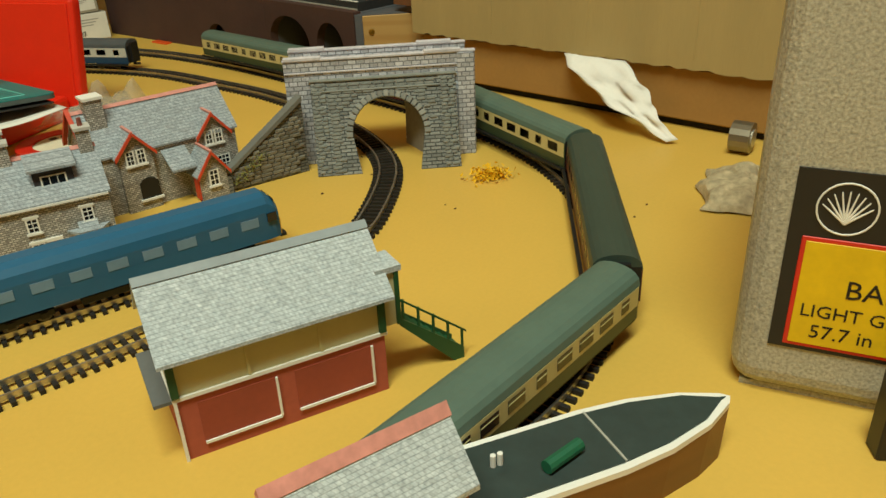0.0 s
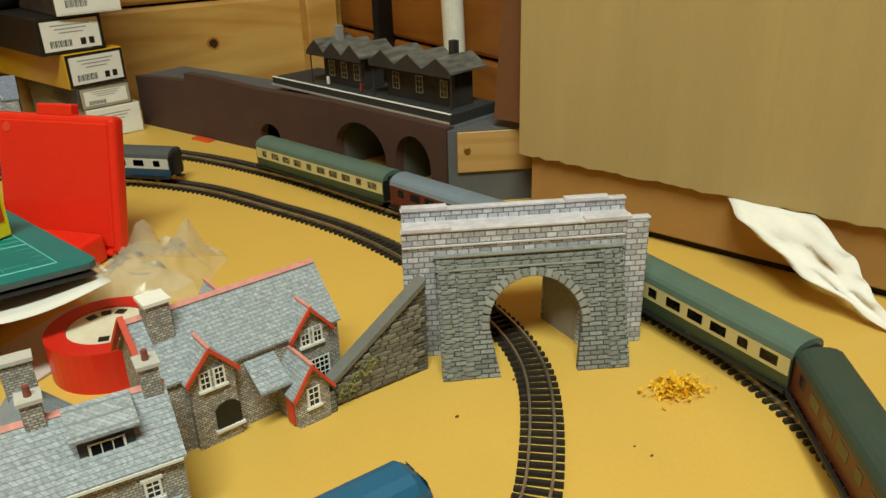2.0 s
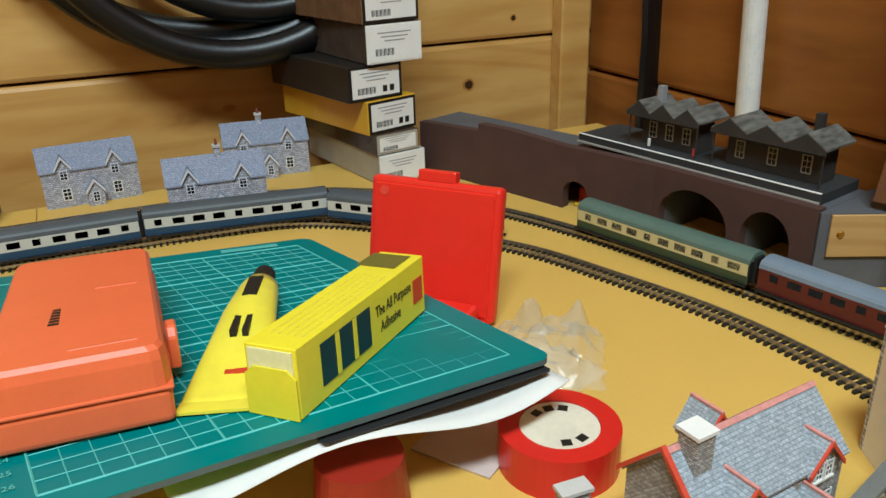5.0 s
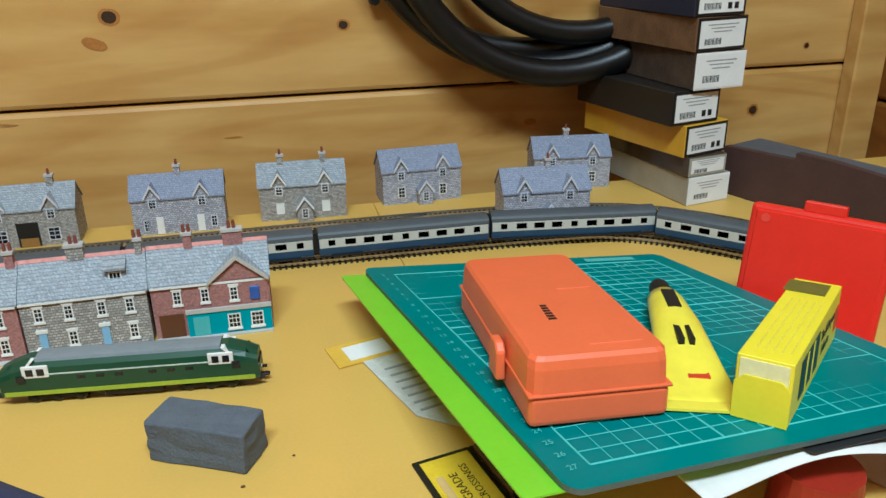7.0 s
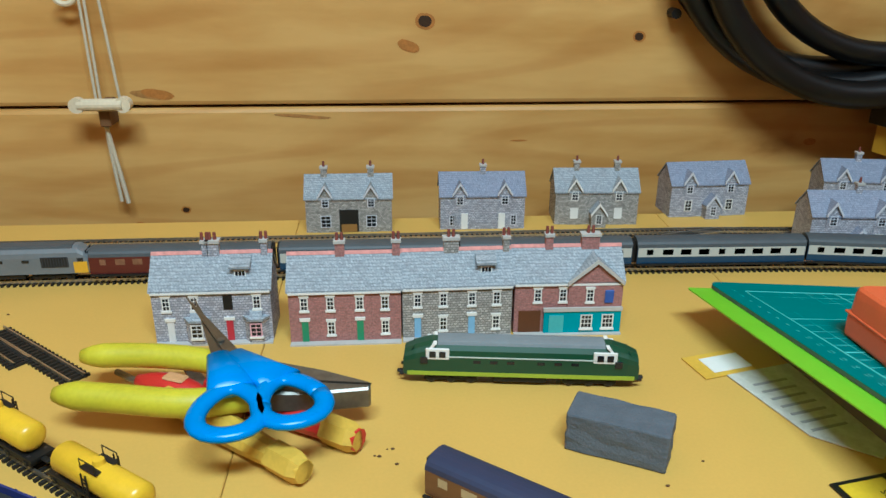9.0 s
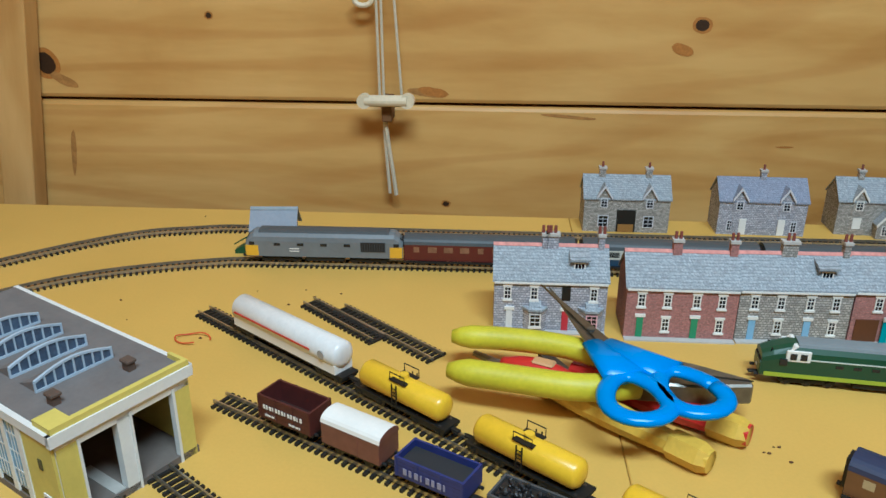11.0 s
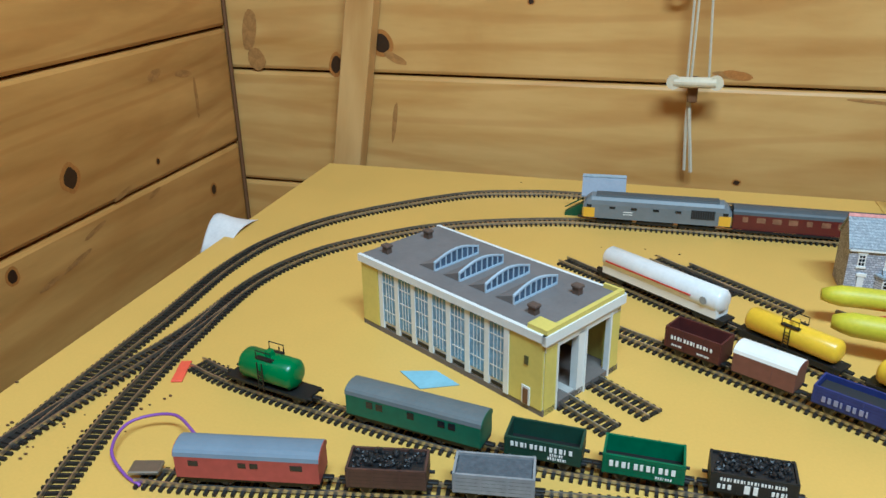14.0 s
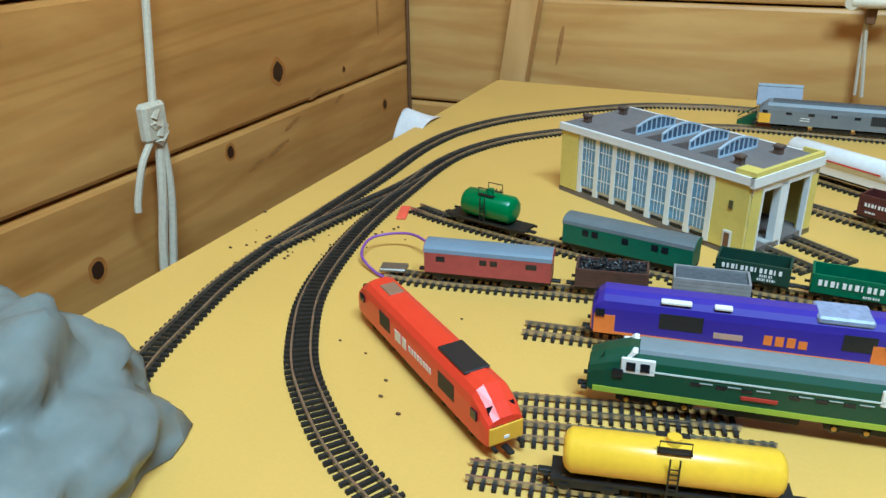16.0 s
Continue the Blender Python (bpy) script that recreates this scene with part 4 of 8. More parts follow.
# local x runs along the long wall away from the doors; the long wall seen lies at y = 0
part("plinth", cuboid(-0.001, SL_ + 0.001, -SD - 0.001, 0.001, 0, 0.004), mat("shed_plinth", "6b625a", 0.8), es)
lw = part("long_wall", cuboid(0, SL_, -0.002, 0, 0.004, SH), WHT, es)
part("pier", cuboid(0, 0.026, 0.0001, 0.0015, 0.004, SH - 0.004), YEL, lw)
part("pier", cuboid(SL_ - 0.017, SL_, 0.0001, 0.0015, 0.004, SH - 0.004), YEL, lw)
for k in range(7):
    xx = 0.0345 + k * 0.0163
    w_ = part("tall_window", cuboid(xx - 0.0063, xx + 0.0063, 0.0001, 0.0007, 0.0095, SH - 0.006), mat("blue_grey_glass", "6f8fae", 0.22, vary=0.4, scale=150), es)
    bm = bmesh.new()
    for j in range(1, 4):
        cuboid(xx - 0.0055 + 0.00275 * j - 0.0002, xx - 0.0055 + 0.00275 * j + 0.0002, 0.0006, 0.0009, 0.0095, SH - 0.006, bm=bm)
    for zz in (0.018, 0.029, 0.039):
        cuboid(xx - 0.0055, xx + 0.0055, 0.0006, 0.0009, zz - 0.0003, zz + 0.0003, bm=bm)
    part("glazing_grid", bm, WHT, w_)
    part("low_vent", cuboid(xx - 0.005, xx + 0.005, 0.0001, 0.0006, 0.0048, 0.0072), DARK, w_)
    part("mullion", cuboid(xx + 0.0062, xx + 0.0101, 0.0001, 0.0012, 0.004, SH - 0.004), WHT, lw)
part("mullion", cuboid(0.0245, 0.0283, 0.0001, 0.0022, 0.004, SH - 0.004), WHT, lw)
sd = part("side_door", cuboid(0.008, 0.014, 0.0016, 0.0022, 0.004, 0.016), WHT, es)
part("door_panel", cuboid(0.0092, 0.0128, 0.0022, 0.0026, 0.0045, 0.0145), mat("brown_door", "6a4a30", 0.6), sd)
part("notice", cuboid(0.010, 0.0128, 0.0016, 0.0021, 0.030, 0.0355), mat("dark_notice", "4d4a2a", 0.6), es)
part("back_long_wall", cuboid(0, SL_, -SD, -SD + 0.002, 0.004, SH), YEL, es)
part("end_wall", cuboid(SL_ - 0.002, SL_, -SD + 0.002, -0.002, 0.004, SH), YEL, es)
for y0, y1 in ((-0.010, -0.0002), (-0.0365, -0.030), (-SD, -SD + 0.009)):
    part("door_pier", cuboid(-0.001, 0.004, y0, y1, 0, SH - 0.008), YEL if y1 > -0.02 or y0 < -0.05 else WHT, es)
    part("pier_edge", cuboid(-0.0016, 0.002, y0 - 0.0012 if y0 > -0.06 else y1, y0 if y0 > -0.06 else y1 + 0.0015, 0, SH - 0.008), WHT, es)
part("lintel", cuboid(-0.001, 0.004, -SD, 0, SH - 0.0105, SH - 0.005), WHT, es)
part("fascia", cuboid(-0.0022, SL_ + 0.002, 0.0, 0.0028, SH - 0.004, SH + 0.001), WHT, es)
part("fascia", cuboid(-0.0030, 0.0, -SD - 0.002, 0.0028, SH - 0.005, SH + 0.001), WHT, es)
part("fascia", cuboid(-0.0022, SL_ + 0.002, -SD - 0.0028, -SD, SH - 0.004, SH + 0.001), WHT, es)
part("parapet", cuboid(-0.002, 0.001, -SD - 0.001, 0.001, SH + 0.001, SH + 0.004), YEL, es)
for y0, y1 in ((-0.010, 0.001), (-SD - 0.001, -SD + 0.010)):
    part("parapet_return", cuboid(0.001, 0.012, y0 if y0 > -0.03 else -SD - 0.001, y0 + 0.002 if y0 < -0.03 else 0.001, SH + 0.001, SH + 0.004), YEL, es)
part("flat_roof", cuboid(0.001, SL_, -SD, 0.0, SH - 0.0035, SH + 0.0012), ROOF, es)
part("inside_wall", cuboid(0.004, SL_ - 0.003, -0.0028, -0.0021, 0.002, SH - 0.005), WHT, es)
part("inside_floor", cuboid(0.0, 0.03, -0.0295, -0.0235, 0.0005, 0.0045), mat("pale_concrete", "a8a49c", 0.85), es)
SKY = mat("skylight_glass", "4c5a70", 0.2, vary=0.3, scale=200)
SKYF = mat("pale_blue_frame", "aebccb", 0.5)
for k in range(4):
    x0 = 0.036 + 0.0225 * k
    # each roof light: an upright glazed face with a low curved head, and a felt back that slopes down from it
    ys = [-0.054 + 0.040 * i / 8 for i in range(9)]
    hs = [0.0058 + 0.0044 * math.sin(math.pi * i / 8) for i in range(9)]
    rows = [[(x0, y, SH + 0.0012 + h) for y, h in zip(ys, hs)], [(x0 + 0.0145, y, SH + 0.0013) for y in ys], [(x0, y, SH + 0.0010) for y in ys]]
    bm = bmesh.new()
    rv = [[bm.verts.new(p) for p in r] for r in rows]
    for i in range(8):
        for q in range(3):
            bm.faces.new((rv[q][i], rv[q][i + 1], rv[(q + 1) % 3][i + 1], rv[(q + 1) % 3][i]))
    bm.faces.new([r[0] for r in rv]), bm.faces.new([r[-1] for r in rv][::-1])
    bmesh.ops.recalc_face_normals(bm, faces=bm.faces[:])
    sk = part("skylight", bm, ROOF, es, "roof light with a glazed face and curved head")
    for i in range(8):
        y0, y1 = ys[i] + 0.0005, ys[i + 1] - 0.0005
        part("skylight_pane", prism([(y0, SH + 0.0024), (y0, SH + 0.0003 + hs[i]), (y1, SH + 0.0003 + hs[i + 1]), (y1, SH + 0.0024)], x0 - 0.0006, x0 - 0.0002), SKY, sk)
        part("skylight_bar", prism([(y1, SH + 0.0014), (y1, SH + 0.0008 + hs[i + 1]), (y1 + 0.0009, SH + 0.0008 + hs[i + 1]), (y1 + 0.0009, SH + 0.0014)], x0 - 0.0010, x0 - 0.0001), SKYF, sk)
        part("skylight_head", prism([(ys[i], SH + 0.0004 + hs[i]), (ys[i], SH + 0.0016 + hs[i]), (ys[i + 1], SH + 0.0016 + hs[i + 1]), (ys[i + 1], SH + 0.0004 + hs[i + 1])], x0 - 0.0012, x0 + 0.0003), SKYF, sk)
    part("skylight_sill", cuboid(x0 - 0.0012, x0, ys[0], ys[-1], SH + 0.0012, SH + 0.0025), SKYF, sk)
    part("skylight_bar", cuboid(x0 - 0.0011, x0, ys[0] - 0.0006, ys[0] + 0.0005, SH + 0.0012, SH + 0.0075), SKYF, sk)
for vx, vy in ((0.020, -0.014), (0.018, -0.052), (0.148, -0.012), (0.148, -0.050)):
    v = part("roof_vent", cuboid(vx - 0.0025, vx + 0.0025, vy - 0.002, vy + 0.002, SH + 0.0012, SH + 0.0055), mat("vent_brown", "57473c", 0.8), es)
    part("vent_cap", cuboid(vx - 0.0034, vx + 0.0034, vy - 0.0028, vy + 0.0028, SH + 0.0055, SH + 0.0075, 0.0005), mat("vent_brown", "57473c"), v)

# ---- signal boxes ----
def signal_box(label, m, w, d, zb, ze, zr, lower, upper, roof, step_side=1, group="signal boxes"):
    s = thing("signal_box", label, "model building", m, group=group)
    part("brick_base", cuboid(0, w, 0, d, 0, zb), lower, s)
    part("cabin", cuboid(0, w, 0, d, zb + 0.0006, ze), upper, s)
    part("string_course", cuboid(-0.0008, w + 0.0008, -0.0008, d + 0.0008, zb - 0.0004, zb + 0.0008), WHITE, s)
    part("gable", prism([(0, ze), (d / 2, zr - 0.001), (d, ze)], 0.0, w), upper, s)
    for sgn in (-1, 1):
        e = d / 2 + sgn * (d / 2 + 0.004)
        ze2 = ze - (zr - ze) / (d / 2) * 0.004
        part("roof_slope", prism([(d / 2, zr), (d / 2, zr + 0.0012), (e, ze2 + 0.0012), (e, ze2)], -0.003, w + 0.003), roof, s)
    part("ridge", prism([(d / 2 - 0.002, zr), (d / 2, zr + 0.0022), (d / 2 + 0.002, zr)], -0.003, w + 0.003), mat("lead_ridge", "8f979c", 0.6), s)
    return s


SGREEN = mat("signal_green", "1f4d2e", 0.5)
CREAM = mat("cream_board", "c2bb8e", 0.6, vary=0.05)
TERRA = mat("terracotta_brick", "a4513f", 0.75, vary=0.08, scale=200)
sb = signal_box("signal box with red brick base, cream boards, pale slate roof", pose(0.3985, 0.570, 0, 0, 0, -6), 0.067, 0.031, 0.0225, 0.040, 0.0545, TERRA, CREAM, SLATE_L)
for xx in (0.0, 0.066):
    part("corner_post", cuboid(xx - 0.0008, xx + 0.0015, -0.0012, 0.0012, 0.0235, 0.040), SGREEN, sb)
for xx in (0.0225, 0.0455):
    part("batten", cuboid(xx - 0.0005, xx + 0.0005, -0.0007, 0, 0.0235, 0.040), CREAM, sb)
for x0, x1 in ((0.006, 0.030), (0.036, 0.062)):
    pn = part("brick_panel", cuboid(x0, x1, -0.0003, 0.0003, 0.005, 0.0195), mat("panel_brick", "92432f", 0.8), sb)
    part("panel_edge", cuboid(x0, x1, -0.0009, 0, 0.0042, 0.0051), WHITE, pn)
    part("panel_edge", cuboid(x1 - 0.0003, x1 + 0.0004, -0.0009, 0, 0.005, 0.0195), WHITE, pn)
part("corner_edge", cuboid(-0.0006, 0.0004, -0.0008, 0.0002, 0, 0.0225), WHITE, sb)
part("walkway", cuboid(-0.006, -0.0002, 0.0, 0.031, 0.0215, 0.0227), mat("walkway_grey", "5f6264", 0.7), sb)
part("end_glazing", cuboid(-0.0006, 0.0, 0.004, 0.027, 0.027, 0.038), WHITE, sb)
pc = part("porch", cuboid(0.067, 0.074, 0.003, 0.013, 0.0225, 0.0425), CREAM, sb)
part("porch_roof", cuboid(0.0665, 0.0755, 0.002, 0.014, 0.0425, 0.0445), SLATE_L, pc)
part("porch_post", cuboid(0.073, 0.0745, 0.0022, 0.003, 0.0225, 0.0425), SGREEN, pc)
stp = part("stairs", prism([(0.074, 0.0215), (0.074, 0.0245), (0.098, 0.0045), (0.098, 0.0), (0.094, 0.0)], 0.0025, 0.0034, "Y"), SGREEN, sb, "dark green wooden stairs with railing")
part("stringer", prism([(0.074, 0.0215), (0.074, 0.0245), (0.098, 0.0045), (0.098, 0.0), (0.094, 0.0)], 0.0115, 0.0124, "Y"), SGREEN, stp)
for k in range(9):
    xx = 0.0755 + k * 0.0025
    part("tread", cuboid(xx, xx + 0.0024, 0.0034, 0.0115, 0.0205 - k * 0.00225, 0.0212 - k * 0.00225), SGREEN, stp)
for k in range(5):
    xx = 0.0755 + k * 0.0055
    zz = 0.0235 - k * 0.0047
    part("baluster", cuboid(xx - 0.0004, xx + 0.0004, 0.0026, 0.0033, zz, zz + 0.0075), SGREEN, stp)
part("handrail", prism([(0.0745, 0.0308), (0.0745, 0.0316), (0.099, 0.0112), (0.099, 0.0104)], 0.0025, 0.0034, "Y"), SGREEN, stp)

hut = signal_box("small signal box with pink brick base and white windows", pose(-0.402, 1.232, 0, 0, 0, 4), 0.034, 0.020, 0.009, 0.0265, 0.038, mat("pink_brick", "b4746a", 0.8), mat("hut_white", "d6d6d4", 0.6), mat("hut_roof", "8f95a0", 0.7, vary=0.1))
for k in range(3):
    window(hut, 0.0075 + 0.0095 * k, 0.0135, 0.0062, 0.009, lintel=False, sill=False)
hs_ = part("stairs", prism([(-0.018, 0.0), (-0.018, 0.003), (-0.001, 0.0135), (-0.001, 0.0)], 0.003, 0.010, "Y"), SGREEN, hut, "green side stairs")
part("handrail", prism([(-0.018, 0.008), (-0.018, 0.0092), (-0.001, 0.019), (-0.001, 0.0178)], 0.003, 0.0038, "Y"), SGREEN, hs_)

pk = thing("small_building", "brown shed with pink-ridged pale slate roof", "model building", pose(0.4185, 0.482, 0, 0, 0, 0))
part("wall", prism([(0, 0), (0, 0.037), (0.0095, 0.048), (0.018, 0.037), (0.018, 0)], -0.0215, 0.0215), mat("brown_board", "7a4a2c", 0.7), pk)
part("roof_slope", prism([(-0.003, 0.0345), (-0.003, 0.036), (0.0095, 0.0502), (0.0095, 0.0487)], -0.0225, 0.0225), SLATE_L, pk)
part("roof_slope", prism([(0.0095, 0.0487), (0.0095, 0.0502), (0.019, 0.0388), (0.019, 0.0373)], -0.0225, 0.0225), SLATE_L, pk)
part("ridge_tiles", prism([(0.0075, 0.0485), (0.0095, 0.0515), (0.0115, 0.0485)], -0.0228, 0.0228), PINK, pk)

# ---- rolling stock ----
BLACK = mat("chassis_black", "131211", 0.6, vary=0.3, scale=200)
STEEL = mat("wheel_steel", "5a5653", 0.4, 0.8)
ROOF_DK = mat("roof_dark_grey", "4b5054", 0.55, vary=0.12, scale=60)
ROOF_GREEN = mat("roof_grey_green", "566a60", 0.5, vary=0.1, scale=60)
ROOF_BLUE = mat("roof_blue_grey", "73808e", 0.5, vary=0.08, scale=60)
RAILTOP = 0.0038


def loft(sections, bm=None):
    """Rings of equal length joined end to end and capped."""
    bm = bm or bmesh.new()
    rings = [[bm.verts.new(p) for p in s] for s in sections]
    for a, b in zip(rings, rings[1:]):
        for k in range(len(a)):
            bm.faces.new((a[k - 1], a[k], b[k], b[k - 1]))
    bm.faces.new(rings[0][::-1]), bm.faces.new(rings[-1])
    bmesh.ops.recalc_face_normals(bm, faces=bm.faces[:])
    return bm


def side_and_roof(w, z0, z1, ztop):
    """Outlines of a vehicle's body below the cantrail and its rounded roof above."""
    body = [(-w / 2, z0), (-w / 2, z1), (w / 2, z1), (w / 2, z0)]
    roof = [(-w / 2 - 0.0001, z1)] + [(-w / 2 * math.cos(math.pi * i / 10), z1 + (ztop - z1) * math.sin(math.pi * i / 10) ** 0.75) for i in range(1, 10)] + [(w / 2 + 0.0001, z1)]
    return body, roof


def bogie(parent, x, w=0.013, wheels=2, base=0.016):
    b = part("bogie", cuboid(x - base / 2 - 0.004, x + base / 2 + 0.004, -w / 2, w / 2, 0.0022, 0.0052, 0.0004), BLACK, parent)
    for i in range(wheels):
        xx = x - base / 2 + base * i / (wheels - 1)
        for s in (-1, 1):
            part("wheel", tube((xx, s * 0.0037, 0.0032), (xx, s * 0.0052, 0.0032), 0.0032, seg=14), STEEL, b)
            part("axlebox", cuboid(xx - 0.0014, xx + 0.0014, s * w / 2 - 0.0005, s * w / 2 + 0.0007, 0.002, 0.0044), BLACK, b)
    return b


def couplings(parent, L):
    for s in (-1, 1):
        part("coupling", cuboid(s * (L / 2 + 0.002) - 0.003, s * (L / 2 + 0.002) + 0.003, -0.0014, 0.0014, 0.0036, 0.0052, 0.0003), BLACK, parent)


def coach(label, lower, roof, upper=None, L=0.136, n=9, window_mat=None, wide=0.0042, group="carriages", name="carriage"):
    c = thing(name, label, "model carriage", pose(0, 0, 0), group=group)
    w, z0, z1, zt = 0.0185, 0.006, 0.0195, 0.0255
    body, rf = side_and_roof(w, z0, z1, zt)
    part("body", prism(body, -L / 2, L / 2), lower, c)
    part("roof", prism(rf, -L / 2 - 0.0002, L / 2 + 0.0002), roof, c, smooth=False)
    if upper:
        for s in (-1, 1):
            part("upper_band", cuboid(-L / 2 + 0.0005, L / 2 - 0.0005, s * w / 2 - 0.0001, s * w / 2 + 0.00015, 0.0115, 0.0192), upper, c)
    gw = window_mat or GLASS_DARK
    for s in (-1, 1):
        for k in range(n):
            xx = -L / 2 + 0.010 + (L - 0.020) * k / (n - 1)
            ww = wide if k % 4 else wide * 0.62
            p = part("window", cuboid(xx - ww, xx + ww, s * w / 2 - 0.0001, s * w / 2 + 0.00035, 0.0132, 0.0178), gw, c)
            if upper is not None:
                part("frame", cuboid(xx - ww, xx + ww, s * w / 2, s * w / 2 + 0.0005, 0.0163, 0.0166), upper, p)
        part("solebar", cuboid(-L / 2, L / 2, s * w / 2 - 0.0022, s * w / 2 - 0.0006, 0.0046, 0.006), BLACK, c)
    for s in (-1, 1):
        part("gangway", cuboid(s * (L / 2 + 0.0012) - 0.0012, s * (L / 2 + 0.0012) + 0.0012, -0.0045, 0.0045, 0.006, 0.0225), BLACK, c)
        part("end_panel", cuboid(s * L / 2 - 0.0003, s * L / 2 + 0.0003, -w / 2 + 0.0004, w / 2 - 0.0004, 0.0062, 0.0205), BLACK, c)
        bogie(c, s * (L / 2 - 0.022))
    part("underframe_tank", cuboid(-0.014, 0.012, -0.006, 0.006, 0.0028, 0.006, 0.0004), BLACK, c)
    couplings(c, L)
    return c


def nosed(w, z0, z1, zt, L, cut, drop):
    """A locomotive body whose ends rake back towards the roof."""
    out = []
    prof = [(-1, 0), (-1, 0.62), (-0.93, 0.80), (-0.72, 0.93), (-0.35, 1.0), (0.35, 1.0), (0.72, 0.93), (0.93, 0.80), (1, 0.62), (1, 0)]
    for x, s, k in ((-L / 2, 0.90, 0), (-L / 2 + cut * 0.4, 0.98, 0.5), (-L / 2 + cut, 1, 1), (L / 2 - cut, 1, 1), (L / 2 - cut * 0.4, 0.98, 0.5), (L / 2, 0.90, 0)):
        h = zt - drop * (1 - k)
        out.append([(x, a * w / 2 * s, z0 + (h - z0) * b) for a, b in prof])
    return loft(out)


def loco(name, label, body, L=0.130, end=None, roof=None, stripe=None, cut=0.007, drop=0.007, n_win=6, grille=None, wheels=3, group="locomotives", band=None, h=0.0278):
    c = thing(name, label, "model locomotive", pose(0, 0, 0), group=group)
    w, z0 = 0.0182, 0.0070
    part("body", nosed(w, z0, 0.019, h, L, cut, drop), body, c)
    if roof:
        part("roof_panel", prism([(-0.0066, h - 0.0018), (-0.0058, h + 0.0002), (-0.0032, h + 0.0007), (0.0032, h + 0.0007), (0.0058, h + 0.0002), (0.0066, h - 0.0018)], -L / 2 + cut + 0.004, L / 2 - cut - 0.004), roof, c)
    for s in (-1, 1):
        e = part("cab_end", cuboid(s * (L / 2 + 0.0001) - 0.0006, s * (L / 2 + 0.0001) + 0.0006, -w * 0.43, w * 0.43, z0 + 0.0004, z0 + 0.0085, 0.0003), end or body, c, "painted cab end")
        part("headlight", cuboid(s * (L / 2 + 0.0007) - 0.0003, s * (L / 2 + 0.0007) + 0.0003, -0.0012, 0.0012, z0 + 0.0022, z0 + 0.0036), WHITE, e)
        for q in (-1, 1):
            part("buffer", tube((s * (L / 2 + 0.0004), q * 0.006, 0.0062), (s * (L / 2 + 0.003), q * 0.006, 0.0062), 0.001, seg=8), BLACK, e)
            part("cab_side_window", cuboid(s * (L / 2 - cut * 0.75) - 0.0022, s * (L / 2 - cut * 0.75) + 0.0022, q * w / 2 - 0.0008, q * w / 2 + 0.0001, 0.0155, 0.0195), GLASS_DARK, c)
        x0, x1 = s * (L / 2 - 0.0001), s * (L / 2 - cut * 0.42)
        sc = bmesh.new()
        lo, hi = h - drop - (h - drop - z0) * 0.36, h - drop * 0.58
        for q in (-1, 1):
            y0, y1 = sorted((q * 0.0006, q * 0.0066))
            v = [sc.verts.new(p) for p in ((x0 + s * 0.0008, y0, lo), (x0 + s * 0.0008, y1, lo), (x1 + s * 0.0009, y1 * 0.9 if q > 0 else y1, hi), (x1 + s * 0.0009, y0, hi))]
            sc.faces.new(v)
        bmesh.ops.solidify(sc, geom=sc.faces[:], thickness=0.0003)
        part("windscreen", sc, GLASS_DARK, c)
    if stripe:
        for s in (-1, 1):
            part("stripe", cuboid(-L / 2 + 0.002, L / 2 - 0.002, s * w / 2 - 0.0003, s * w / 2 + 0.0002, z0 + 0.0002, z0 + 0.0028), stripe, c)
    if band:
        for s in (-1, 1):
            part("band", cuboid(-L / 2 + cut, L / 2 - cut, s * w / 2 - 0.0003, s * w / 2 + 0.00025, 0.0195, 0.0202), band, c)
    for s in (-1, 1):
        for k in range(n_win):
            xx = -L / 2 + 0.026 + (L - 0.052) * k / max(1, n_win - 1)
            part("side_window", cuboid(xx - 0.0026, xx + 0.0026, s * w / 2 - 0.0002, s * w / 2 + 0.0003, 0.0165, 0.0187), GLASS_DARK, c)
        if grille:
            for g0, g1 in grille:
                gr = part("grille", cuboid(g0, g1, s * w / 2 - 0.0002, s * w / 2 + 0.0004, 0.0125, 0.0205), mat("grille_dark", "1f2022", 0.6), c)
                for j in range(int((g1 - g0) / 0.002)):
                    part("slat", cuboid(g0 + 0.002 * j + 0.0004, g0 + 0.002 * j + 0.0008, s * w / 2, s * w / 2 + 0.0007, 0.0128, 0.0202), mat("grille_grey", "3a3c40", 0.6), gr)
        bogie(c, s * (L / 2 - 0.028), wheels=wheels, base=0.024)
    part("fuel_tank", cuboid(-0.016, 0.016, -0.0075, 0.0075, 0.0025, 0.0062, 0.0006), BLACK, c)
    couplings(c, L)
    return c


def place(ob, x, y, rz, z=0.0):
    ob.matrix_basis = pose(x, y, z, 0, 0, rz)
    return ob


def along(line, s):
    """Point and heading at s metres along a laid line."""
    i = int(s / 0.0046) % (len(line) - 1)
    return line[i]


def on_line(ob, line, s, half, flip=False):
    a, b = along(line, s - half), along(line, s + half)
    m = (a + b) / 2
    ob.matrix_basis = pose(m.x, m.y, RAILTOP - 0.0002, 0, 0, math.degrees(heading(a, b)) + (180 if flip else 0))
    return ob


def nearest_s(line, x, y):
    return min(range(len(line)), key=lambda i: (line[i].x - x) ** 2 + (line[i].y - y) ** 2) * 0.0046


